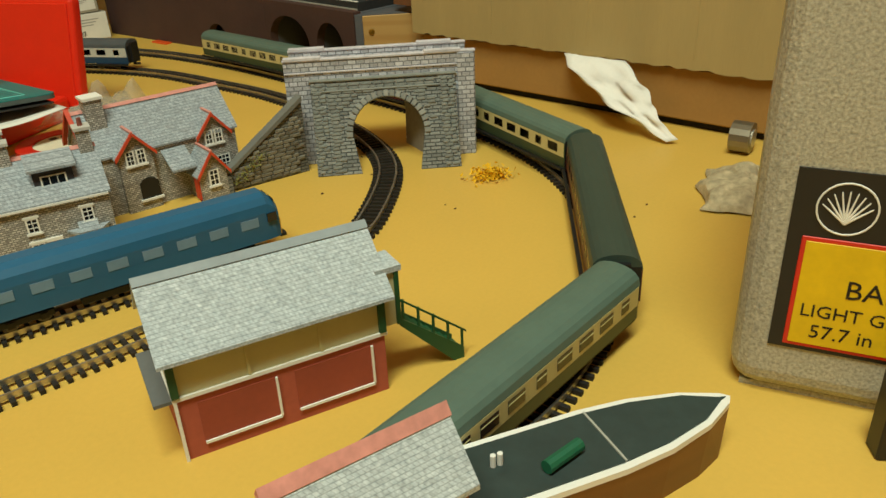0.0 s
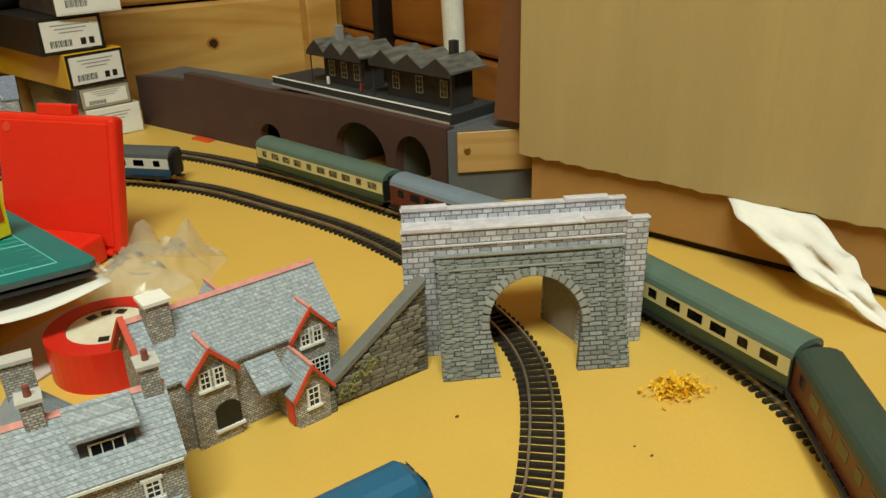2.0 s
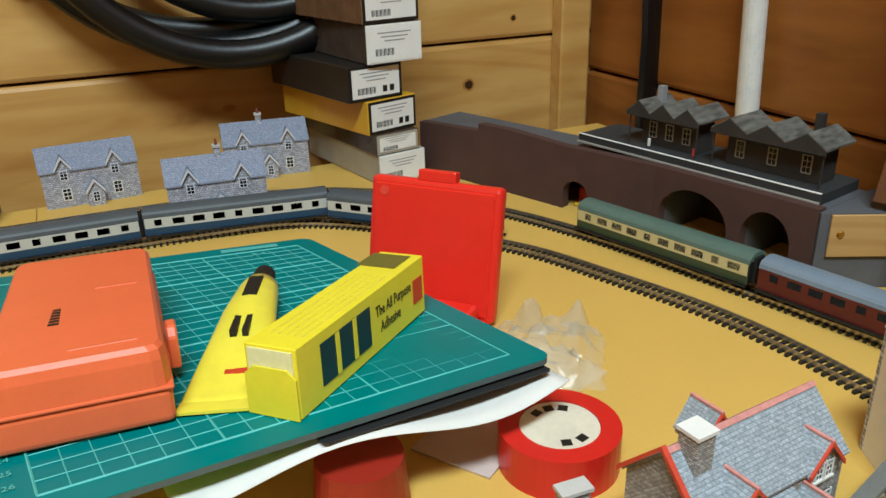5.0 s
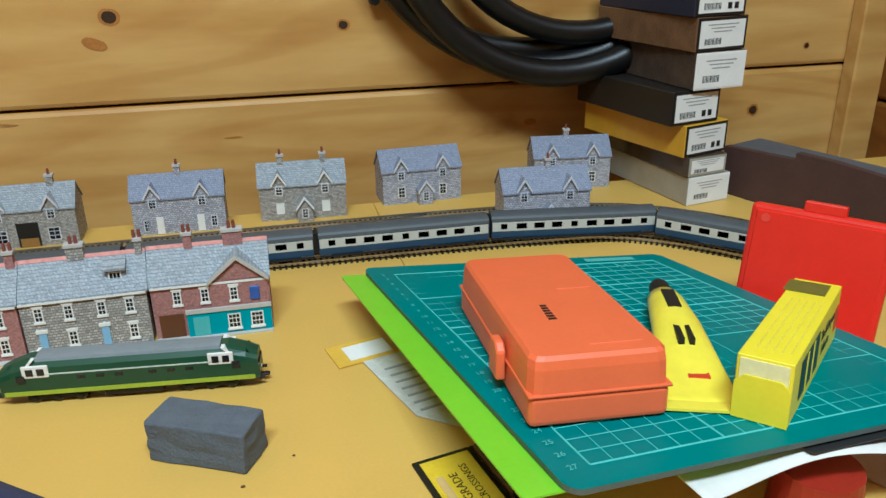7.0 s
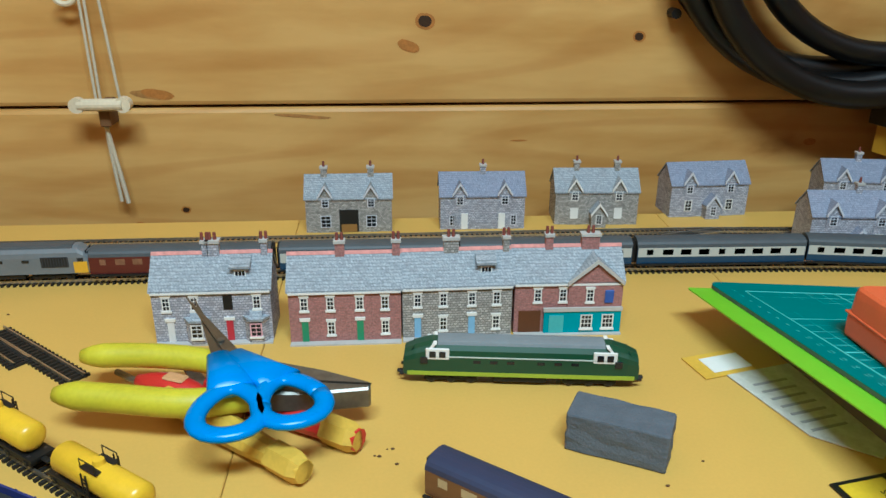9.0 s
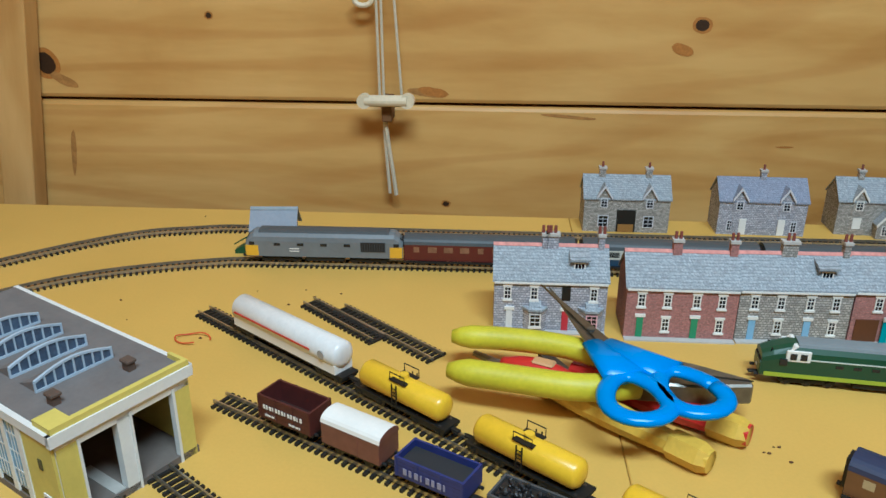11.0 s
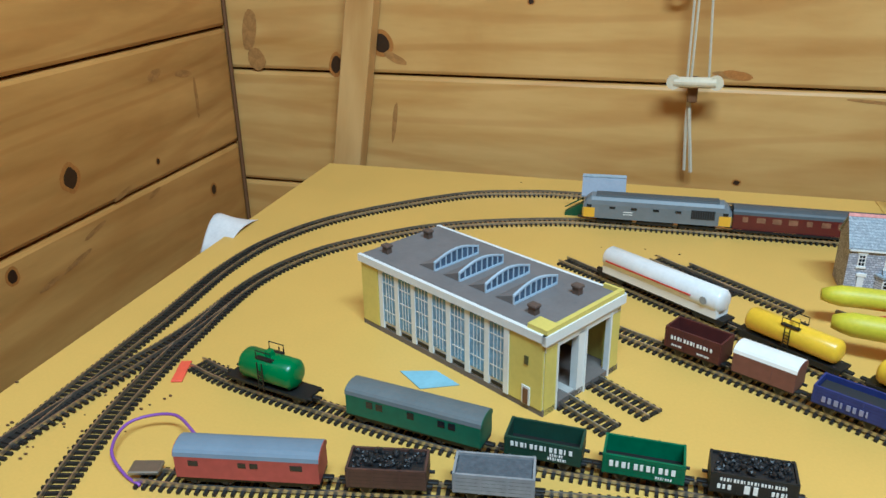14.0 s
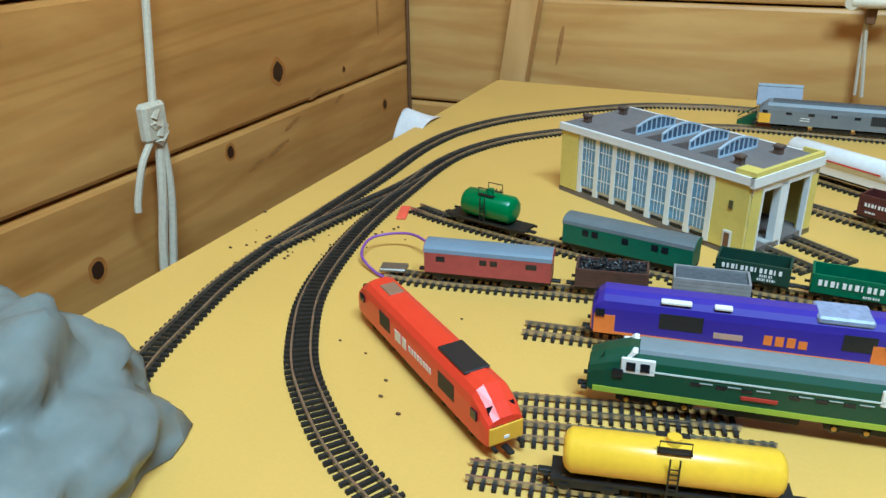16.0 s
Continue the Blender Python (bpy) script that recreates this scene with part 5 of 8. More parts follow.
MAROON = mat("maroon_paint", "561f1c", 0.4, vary=0.1)
CREAMP = mat("coach_cream", "c2b884", 0.45, vary=0.06)
# maroon as it looks under bright light, the light put into the colour
MAROON_LIT = mat("maroon_lit", "8a5226", 0.45, vary=0.2)
GREENP = mat("brunswick_green", "1f4630", 0.35, vary=0.08)
BRBLUE = mat("rail_blue", "1f3f5c", 0.4, vary=0.06)
GREYL = mat("coach_pale_grey", "b9bcb6", 0.45, vary=0.05)
YELP = mat("warning_yellow", "d8a81e", 0.4, vary=0.06)
RGREY = mat("railfreight_grey", "6f7478", 0.45, vary=0.1)

# the train on the inner loop, its locomotive leading along the back
s0 = nearest_s(INNER_LINE, -0.335, 1.2145)
k56 = loco("diesel_locomotive", "grey diesel locomotive with yellow cab ends and dark roof", RGREY, 0.128, end=YELP, roof=ROOF_DK, n_win=5, grille=((-0.050, -0.030),))
for s in (-1, 1):
    part("yellow_cab_side", cuboid(s * 0.0585 - 0.005, s * 0.0585 + 0.005, -0.0093, 0.0093, 0.0075, 0.0165), YELP, k56)
    for dz, t in ((0.0, 1), (0.0022, 1)):
        part("white_arrow_mark", cuboid(0.020, 0.028, s * 0.0092 - 0.0002, s * 0.0092 + 0.0002, 0.0115 + dz, 0.0122 + dz), WHITE, k56)
on_line(k56, INNER_LINE, s0, 0.036, True)
s0 += 0.137
mk1 = coach("maroon carriage with dark grey roof", MAROON, ROOF_DK, n=10, wide=0.0036, window_mat=mat("warm_glazing", "7d5a44", 0.3, vary=0.4, scale=300))
on_line(mk1, INNER_LINE, s0, 0.042)
bg = None
for k in range(5):
    s0 += 0.1405
    if bg is None:
        bg = coach("blue and pale grey carriage with dark grey roof", BRBLUE, ROOF_DK, GREYL)
        on_line(bg, INNER_LINE, s0, 0.042)
    else:
        on_line(copy_thing(bg, pose(0, 0, 0)), INNER_LINE, s0, 0.042)

# the train on the outer loop, running down the curve past the tunnel
s1 = nearest_s(OUTER_LINE, 0.650, 0.75) - 0.035
cream = coach("green and cream carriage with grey-green roof", mat("dull_green_side", "38452f", 0.45), ROOF_GREEN, CREAMP, n=10)
mar_b = coach("maroon carriage with blue-grey roof", MAROON, ROOF_BLUE, n=10)
mar_g = coach("maroon carriage with dark green roof", MAROON, mat("roof_dark_green", "34433c", 0.5, vary=0.1), n=10)
# another maroon carriage, its sides in the brightly lit tone
mar_lit = coach("maroon carriage coloured brown as if brightly lit, blue-grey roof", MAROON_LIT, ROOF_BLUE, n=10)
sc = s1 + 0.062
on_line(cream, OUTER_LINE, sc, 0.042)
on_line(mar_b, OUTER_LINE, sc - 0.1405, 0.042)
on_line(copy_thing(cream, pose(0, 0, 0)), OUTER_LINE, sc - 0.281, 0.042)
on_line(mar_g, OUTER_LINE, sc + 0.1405, 0.042)
on_line(copy_thing(cream, pose(0, 0, 0)), OUTER_LINE, sc + 0.281, 0.042)
on_line(mar_lit, OUTER_LINE, sc + 0.4215, 0.042)
fl = loco("diesel_locomotive", "dark green diesel locomotive with yellow ends", mat("freight_green", "11533a", 0.35), 0.136, end=YELP, n_win=0, cut=0.006)
for s in (-1, 1):
    part("yellow_cab_side", cuboid(s * 0.062 - 0.0055, s * 0.062 + 0.0045, -0.0093, 0.0093, 0.0065, 0.0172), YELP, fl)
    part("yellow_lettering_bar", cuboid(-0.016, 0.016, s * 0.0092 - 0.0003, s * 0.0092 + 0.0002, 0.0125, 0.0155), mat("yellow_bar", "c8c030", 0.5), fl)
on_line(fl, OUTER_LINE, sc + 0.561, 0.036)

# deltics
def deltic(label, m):
    d = loco("diesel_locomotive", label, GREENP, 0.139, end=GREENP, roof=mat("deltic_roof_grey", "7d858a", 0.5, vary=0.1), stripe=mat("lime_stripe", "9fb02a", 0.4), cut=0.016, drop=0.0065, n_win=0, band=mat("pale_line", "c8d0c8", 0.5))
    for s in (-1, 1):
        for xx in (-0.026, -0.016, -0.006, 0.012, 0.022, 0.032):
            part("side_window", cuboid(xx - 0.0022, xx + 0.0022, s * 0.0091 - 0.0002, s * 0.0091 + 0.0004, 0.0158, 0.0177), GLASS_DARK, d)
        for q in (-1, 1):
            cw = part("cab_surround", cuboid(q * 0.0495 - 0.0070, q * 0.0495 + 0.0070, s * 0.0088 - 0.0006, s * 0.0088 + 0.0008, 0.0178, 0.0252, 0.0004), WHITE, d, "white cab window surround")
            for j in (-1, 1):
                part("cab_side_window", cuboid(q * 0.0495 + j * 0.0029 - 0.0019, q * 0.0495 + j * 0.0029 + 0.0019, s * 0.0095 - 0.0002, s * 0.0095 + 0.0006, 0.0194, 0.0234), GLASS_DARK, cw)
    for q in (-1, 1):
        part("cab_front_surround", prism([(q * 0.0575, 0.0200), (q * 0.0575, 0.0212), (q * 0.0520, 0.0276), (q * 0.050, 0.0276)], -0.0082, 0.0082, "Y"), WHITE, d)
        part("nose_line", cuboid(q * 0.0698 - 0.0004, q * 0.0698 + 0.0004, -0.006, 0.006, 0.0135, 0.0142), WHITE, d)
    d.matrix_basis = m
    return d


deltic("green diesel locomotive with lime stripe and grey roof", pose(0.033, 1.0545, 0, 0, 0, -6.5))
dl = deltic("green diesel locomotive with lime stripe, standing on a siding", pose(-0.371, 0.733, RAILTOP, 0, 0, 8.5))
part("nameplate", cuboid(-0.008, 0.006, -0.0097, -0.0091, 0.0128, 0.0143), mat("plate_red", "a83428", 0.4), dl, "red nameplate without readable letters")
for xx in (-0.053, -0.041, -0.029, 0.029, 0.041, 0.053):
    part("axlebox_cover", tube((xx, -0.0074, 0.0034), (xx, -0.0066, 0.0034), 0.0011, seg=10), YELP, dl)
for xx in (-0.022, -0.011, 0.0, 0.016, 0.027, 0.038):
    part("window_rim", cuboid(xx - 0.0026, xx + 0.0026, -0.0096, -0.0094, 0.0176, 0.0181), mat("rim_grey", "a8b0ac", 0.4), dl)

red = loco("diesel_locomotive", "bright red diesel locomotive with yellow front, off the rails", mat("bright_red", "d0381c", 0.3, vary=0.06), 0.132, end=YELP, n_win=0, cut=0.012, drop=0.009, grille=((-0.036, -0.024), (0.026, 0.040)))
part("roof_grille", cuboid(0.020, 0.044, -0.0062, 0.0062, 0.0271, 0.0284, 0.0005), mat("roof_grille_dark", "202226", 0.4), red)
part("roof_patch", cuboid(-0.046, -0.034, -0.004, 0.004, 0.0272, 0.0282, 0.0003), mat("roof_patch", "8a6a50", 0.6), red)
for s in (-1, 1):
    for x0, x1, z0, z1 in ((-0.018, -0.012, 0.013, 0.0185), (-0.010, -0.006, 0.013, 0.0185)) + tuple((-0.003 + 0.0029 * q, -0.0012 + 0.0029 * q, 0.0142, 0.0172) for q in range(8)):
        part("white_mark", cuboid(x0, x1, s * 0.0091 - 0.0002, s * 0.0091 + 0.0003, z0, z1), WHITE, red)
place(red, -0.5125, 0.7120, -38.0, 0.0)

PURP = mat("purple_blue", "3a2c96", 0.35, vary=0.07)
c66 = loco("diesel_locomotive", "purple diesel locomotive with orange cab and lettering", PURP, 0.135, end=mat("loco_orange", "d87a2a", 0.4), n_win=0, cut=0.005, drop=0.006, grille=((-0.036, -0.016), (0.044, 0.058)))
OR = mat("loco_orange", "d87a2a")
part("orange_band", cuboid(-0.066, 0.066, -0.0093, 0.0093, 0.0064, 0.0078), OR, c66)
for s in (-1, 1):
    for q in (-1, 1):
        part("orange_cab_side", cuboid(q * 0.0615 - 0.005, q * 0.0615 + 0.005, s * 0.0091 - 0.0003, s * 0.0091 + 0.0003, 0.0064, 0.0165), OR, c66)
    for q in range(4):
        part("orange_lettering_bar", cuboid(0.011 + 0.005 * q, 0.0147 + 0.005 * q, s * 0.0091 - 0.0002, s * 0.0091 + 0.0003, 0.0105, 0.0155 if q < 3 else 0.0145), OR, c66)
    part("number_bar", cuboid(-0.011, 0.002, s * 0.0091 - 0.0002, s * 0.0091 + 0.0003, 0.0108, 0.0138), mat("tan_bar", "b89a8a", 0.5), c66)
for x0, x1 in ((-0.036, -0.022), (-0.012, -0.004)):
    part("roof_patch", cuboid(x0, x1, -0.009, -0.0035, 0.0254, 0.0268, 0.0003), WHITE, c66)
part("roof_patch", cuboid(0.032, 0.056, -0.0086, 0.0086, 0.0241, 0.0279, 0.001), mat("roof_fan_grey", "8f98b4", 0.4, vary=0.2, scale=300), c66)
place(c66, -0.384, 0.783, 8.4, RAILTOP)

bl = loco("diesel_locomotive", "rail blue diesel railcar with yellow end", mat("bright_rail_blue", "2a5d80", 0.35, vary=0.06), 0.140, end=YELP, n_win=0, cut=0.005, drop=0.005)
for k in range(9):
    for s in (-1, 1):
        part("side_window", cuboid(-0.056 + 0.014 * k - 0.004, -0.056 + 0.014 * k + 0.004, s * 0.0091 - 0.0002, s * 0.0091 + 0.0004, 0.0145, 0.0187), mat("pale_blue_glazing", "6d8ba4", 0.3), bl)
place(bl, 0.408, 0.6835, 1.0, RAILTOP)
straight(0.30, 0.682, 0.48, 0.684)
nav = coach("navy-roofed brown carriage standing on the board", mat("brown_side", "6a4a2c", 0.5), mat("navy_roof", "2b3350", 0.5), n=9, window_mat=mat("pale_glazing", "a89a78", 0.4))
place(nav, 0.0295, 0.9135, -38, 0.0)


# ---- wagons ----
def chassis(c, L, w=0.015):
    part("underframe", cuboid(-L / 2, L / 2, -w / 2, w / 2, 0.0048, 0.0065), BLACK, c)
    for s in (-1, 1):
        xx = s * (L / 2 - 0.009)
        for q in (-1, 1):
            part("wheel", tube((xx, q * 0.0037, 0.0032), (xx, q * 0.0052, 0.0032), 0.0032, seg=14), STEEL, c)
            part("axleguard", prism([(xx - 0.0026, 0.0052), (xx + 0.0026, 0.0052), (xx + 0.001, 0.0018), (xx - 0.001, 0.0018)], q * 0.0062 - 0.0004, q * 0.0062 + 0.0004, "Y"), BLACK, c)
            part("buffer", tube((s * L / 2, q * 0.0055, 0.0062), (s * (L / 2 + 0.0026), q * 0.0055, 0.0062), 0.0009, seg=8), BLACK, c)
    couplings(c, L)


def heap(L, w, z, rng, size=0.0016, n=90):
    bm = bmesh.new()
    for _ in range(n):
        r = size * rng.uniform(0.6, 1.3)
        x, y = rng.uniform(-L / 2, L / 2), rng.uniform(-w / 2, w / 2)
        bmesh.ops.create_icosphere(bm, subdivisions=1, radius=r, matrix=Matrix.Translation((x, y, z + 0.002 * (1 - (2 * x / L) ** 2) * rng.random())) @ Euler((rng.random() * 6, rng.random() * 6, 0)).to_matrix().to_4x4() @ Matrix.Diagonal((1, 0.8, 0.65, 1)))
    return bm


def open_wagon(label, colour, load=None, L=0.039, w=0.0165, text=None, text_mat=None, m=None, inner=None, zt=0.0172, fill=0.0):
    c = thing("open_wagon", label, "model wagon", pose(0, 0, 0), group="wagons")
    chassis(c, L)
    col = mat("wagon_" + colour, colour, 0.6, vary=0.18, scale=150)
    z0, z1 = 0.0066, zt
    for s in (-1, 1):
        sd_ = part("side", cuboid(-L / 2, L / 2, s * w / 2 - 0.0006, s * w / 2 + 0.0006, z0, z1), col, c)
        for xx in (-L / 2 + 0.001, -L / 6, L / 6, L / 2 - 0.001):
            part("strapping", cuboid(xx - 0.0006, xx + 0.0006, s * (w / 2 + 0.0006) - 0.0003, s * (w / 2 + 0.0006) + 0.0004, z0, z1), col, sd_)
        for k in range(1, 5):
            zz = z0 + (z1 - z0) * k / 5
            part("plank_joint", cuboid(-L / 2, L / 2, s * (w / 2 + 0.0005) - 0.0001, s * (w / 2 + 0.0005) + 0.0002, zz - 0.0001, zz + 0.0001), BLACK, sd_)
        part("end", cuboid(s * (L / 2 - 0.0006) - 0.0006, s * (L / 2 - 0.0006) + 0.0006, -w / 2 + 0.0006, w / 2 - 0.0006, z0, z1), col, c)
    part("wagon_floor", cuboid(-L / 2 + 0.0012, L / 2 - 0.0012, -w / 2 + 0.0006, w / 2 - 0.0006, z0, z0 + 0.001), inner or BLACK, c)
    if fill:
        part("load_bed", cuboid(-L / 2 + 0.0013, L / 2 - 0.0013, -w / 2 + 0.0007, w / 2 - 0.0007, z0 + 0.001, fill, 0.0006), inner, c)
    if load:
        part("load_bed", cuboid(-L / 2 + 0.0013, L / 2 - 0.0013, -w / 2 + 0.0007, w / 2 - 0.0007, z0 + 0.001, z1 - 0.0012), load, c)
        tagged(part("coal", heap(L - 0.005, w - 0.004, z1 - 0.0006, random.Random(len(label))), load, c, "rough heaped load"), kind="stuff")
    if text:
        for bar in text:
            x0, x1, za, zb = bar
            n_ = max(1, round((x1 - x0) / ((zb - za) * 0.9)))
            for q in range(n_):
                a, b = x0 + (x1 - x0) * q / n_, x0 + (x1 - x0) * (q + (0.62, 0.5, 0.66, 0.3)[q % 4]) / n_
                part("lettering_bar", cuboid(a, b, -w / 2 - 0.0012, -w / 2 - 0.0009, za, zb), text_mat or WHITE, c)
    c.matrix_basis = m
    return c


def line_pose(x0, y0, x1, y1, z=RAILTOP):
    return pose((x0 + x1) / 2, (y0 + y1) / 2, z, 0, 0, math.degrees(math.atan2(y1 - y0, x1 - x0)))


COAL = mat("coal", "1e1e20", 0.45, vary=0.5, scale=700, bump=0.4)
open_wagon("dark green open wagon with white lettering", "1c3a2c", inner=BLACK, text=[(-0.016, 0.016, 0.0125, 0.0152), (0.004, 0.011, 0.0102, 0.0116), (0.003, 0.013, 0.008, 0.0094)], m=line_pose(-0.401, 0.861, -0.362, 0.8595))
open_wagon("mid green open wagon with white lettering", "1d5f3c", text=[(-0.016, 0.016, 0.0112, 0.0145), (0.006, 0.014, 0.0078, 0.009)], m=line_pose(-0.352, 0.8592, -0.313, 0.8585))
open_wagon("black coal wagon heaped with coal and white marks", "1b1b1b", COAL, text=[(-0.015, 0.015, 0.0135, 0.0152), (-0.016, -0.009, 0.009, 0.0115), (-0.004, 0.004, 0.008, 0.0125), (0.008, 0.016, 0.009, 0.0115)], m=line_pose(-0.302, 0.8585, -0.263, 0.8582))
open_wagon("weathered brown coal wagon heaped with coal", "4a332a", COAL, m=line_pose(-0.471, 0.8165, -0.433, 0.8235))
open_wagon("grey open wagon with a smooth grey load", "8b8b8c", None, inner=mat("grey_load", "50545a", 0.9, vary=0.3, scale=300, bump=0.6, bump_scale=700), fill=0.0163, m=line_pose(-0.420, 0.826, -0.382, 0.831))
open_wagon("dark blue open wagon with worn lettering", "27306e", None, text=[(-0.014, 0.012, 0.009, 0.0125)], text_mat=mat("worn_white", "8a8aa8", 0.7), inner=mat("dark_load", "26272b", 0.8), fill=0.014, m=line_pose(-0.241, 0.9488, -0.206, 0.930))
open_wagon("dark grey coal wagon with white letters", "4a4b4d", COAL, text=[(-0.012, -0.005, 0.009, 0.013), (-0.003, 0.004, 0.009, 0.013), (0.006, 0.012, 0.009, 0.013)], m=line_pose(-0.196, 0.9246, -0.161, 0.9055))


def van(label, colour, roof, m, L=0.034, w=0.0165, zt=0.0235, doors=True, bars=(), name="covered_van", wins=()):
    c = thing(name, label, "model wagon", pose(0, 0, 0), group="wagons")
    if L > 0.06:
        for s in (-1, 1):
            bogie(c, s * (L / 2 - 0.016))
        part("solebar", cuboid(-L / 2, L / 2, -w / 2 + 0.001, w / 2 - 0.001, 0.0044, 0.0062), BLACK, c)
        couplings(c, L)
    else:
        chassis(c, L)
    col = mat("van_" + colour, colour, 0.55, vary=0.14, scale=150)
    body, rf = side_and_roof(w, 0.0063, 0.0185, zt)
    part("body", prism(body, -L / 2, L / 2), col, c)
    part("roof", prism(rf, -L / 2 - 0.0003, L / 2 + 0.0003), roof, c)
    for s in (-1, 1):
        part("end_gable", prism([(y * 0.98, zz - 0.0001) for y, zz in rf], s * (L / 2 + 0.0002) - 0.0004, s * (L / 2 + 0.0002) + 0.0004), col, c)
        if doors:
            dr = part("sliding_door", cuboid(-0.005, 0.005, s * w / 2 - 0.0002, s * w / 2 + 0.0006, 0.0068, 0.018), col, c)
            part("door_joint", cuboid(-0.0003, 0.0003, s * w / 2, s * w / 2 + 0.0008, 0.0068, 0.018), BLACK, dr)
        for x0, x1, za, zb in wins:
            part("side_window", cuboid(x0, x1, s * w / 2 - 0.0002, s * w / 2 + 0.0004, za, zb), GLASS_DARK, c)
        for x0, x1, za, zb in bars:
            n_ = max(1, round((x1 - x0) / ((zb - za) * 1.1)))
            for q in range(n_):
                part("lettering_bar", cuboid(x0 + (x1 - x0) * q / n_, x0 + (x1 - x0) * (q + 0.7) / n_, s * w / 2 - 0.0002, s * w / 2 + 0.0008, za, zb), WHITE, c)
    c.matrix_basis = m
    return c


open_wagon("dark maroon open wagon with white lettering", "4a1f1c", inner=mat("maroon_inside", "2c1614", 0.8), text=[(-0.0140, 0.0140, 0.0132, 0.0156), (-0.013, -0.006, 0.0088, 0.0100), (0.004, 0.012, 0.0084, 0.0096)], m=line_pose(-0.322, 0.993, -0.287, 0.9745), L=0.037, zt=0.0205)
van("brown covered van with a clean white roof", "6b443a", WHITE, line_pose(-0.283, 0.972, -0.248, 0.953), L=0.037)
van("pinkish red parcels van with blue-grey roof", "96443e", ROOF_BLUE, line_pose(-0.556, 0.8015, -0.483, 0.8145), L=0.072, name="parcels_van", wins=((-0.029, -0.024, 0.0135, 0.0165), (-0.004, 0.000, 0.0135, 0.0165), (0.002, 0.006, 0.0135, 0.0165), (0.022, 0.028, 0.0135, 0.0165)), doors=False)
van("green parcels van with dark grey roof", "1f5a44", mat("van_grey_roof", "62686a", 0.55), line_pose(-0.493, 0.8735, -0.411, 0.8605), L=0.080, name="parcels_van", wins=((-0.027, -0.023, 0.0132, 0.0172), (-0.021, -0.017, 0.0132, 0.0172), (-0.002, 0.002, 0.0132, 0.0172), (0.016, 0.020, 0.0132, 0.0172), (0.022, 0.026, 0.0132, 0.0172)), doors=False)


def tank(label, colour, L, r, m, long_body=True, zc=None, walkway=True, base=None):
    c = thing("tank_wagon", label, "model wagon", pose(0, 0, 0), group="tank wagons")
    if L > 0.06:
        for s in (-1, 1):
            bogie(c, s * (L / 2 - 0.013))
        part("underframe", cuboid(-L / 2, L / 2, -0.0065, 0.0065, 0.0046, 0.0062), BLACK, c)
        couplings(c, L)
    else:
        chassis(c, L)
    zc = zc or 0.0066 + r
    bl_ = L - 0.008 if long_body else L * 0.66
    secs = []
    for x, k in ((-bl_ / 2, 0.55), (-bl_ / 2 + 0.001, 0.82), (-bl_ / 2 + 0.003, 1), (bl_ / 2 - 0.003, 1), (bl_ / 2 - 0.001, 0.82), (bl_ / 2, 0.55)):
        secs.append([(x, r * k * math.cos(2 * math.pi * i / 20), zc + r * k * math.sin(2 * math.pi * i / 20)) for i in range(20)])
    part("barrel", loft(secs), mat("tank_" + colour, colour, 0.3, vary=0.07, scale=100), c, smooth=True)
    if walkway:
        top = zc + r
        part("dome", tube((0, 0, top - 0.001), (0, 0, top + 0.0022), 0.0032, 0.0026, 12), mat("tank_" + colour, colour), c)
        part("walkway", cuboid(-0.006, 0.006, -0.0062, 0.0062, top - 0.0012, top - 0.0006), BLACK, c)
        for s in (-1, 1):
            part("rail", sweep([(-0.0055, s * 0.006, top - 0.001), (-0.0055, s * 0.006, top + 0.004), (0.0055, s * 0.006, top + 0.004), (0.0055, s * 0.006, top - 0.001)], 0.00035, 6), BLACK, c)
            bm = bmesh.new()
            for q in (-1, 1):
                cuboid(q * 0.0017 - 0.0003, q * 0.0017 + 0.0003, s * (r + 0.0008) - 0.0003, s * (r + 0.0008) + 0.0003, 0.006, top - 0.001, bm=bm)
            for k in range(6):
                cuboid(-0.0017, 0.0017, s * (r + 0.0008) - 0.0002, s * (r + 0.0008) + 0.0002, 0.0072 + 0.0022 * k, 0.0076 + 0.0022 * k, bm=bm)
            part("ladder", bm, BLACK, c)
    if base:
        part("cradle", cuboid(-bl_ / 2 + 0.002, bl_ / 2 - 0.002, -0.0072, 0.0072, 0.0062, zc - r * 0.55), base, c)
    c.matrix_basis = m
    return c


def on_tank_siding(x0, x1):
    k = (0.895 - 1.123) / (-0.10 + 0.407)
    return line_pose(x0, 1.123 + k * (x0 + 0.407), x1, 1.123 + k * (x1 + 0.407))


wt = tank("long white gas tank wagon with a red stripe", "dcdbd8", 0.112, 0.0088, on_tank_siding(-0.374, -0.282), walkway=False, base=WHITE, zc=0.0172)
for s in (-1, 1):
    part("red_stripe", cuboid(-0.046, 0.030, s * 0.0088 - 0.0006, s * 0.0088 + 0.00025, 0.0168, 0.0178), mat("tank_red", "b03020", 0.4), wt)
    part("round_badge", tube((0.040, s * 0.0084, 0.0172), (0.040, s * 0.0091, 0.0172), 0.0028, seg=16), mat("badge_grey", "9a9a98", 0.5), wt)
YT = "e0b81c"
for x0, x1 in ((-0.276, -0.2185), (-0.2085, -0.151), (-0.141, -0.0835)):
    tank("yellow tank wagon with black ladder and walkway", YT, 0.070, 0.0078, on_tank_siding(x0, x1))
tank("green tank wagon with black chassis and rails", "1f6a34", 0.060, 0.0092, line_pose(-0.577, 0.8905, -0.518, 0.8775), long_body=False)
tank("yellow tank wagon with black ladder and walkway", YT, 0.085, 0.0085, pose(-0.397, 0.670, RAILTOP, 0, 0, 12.5))

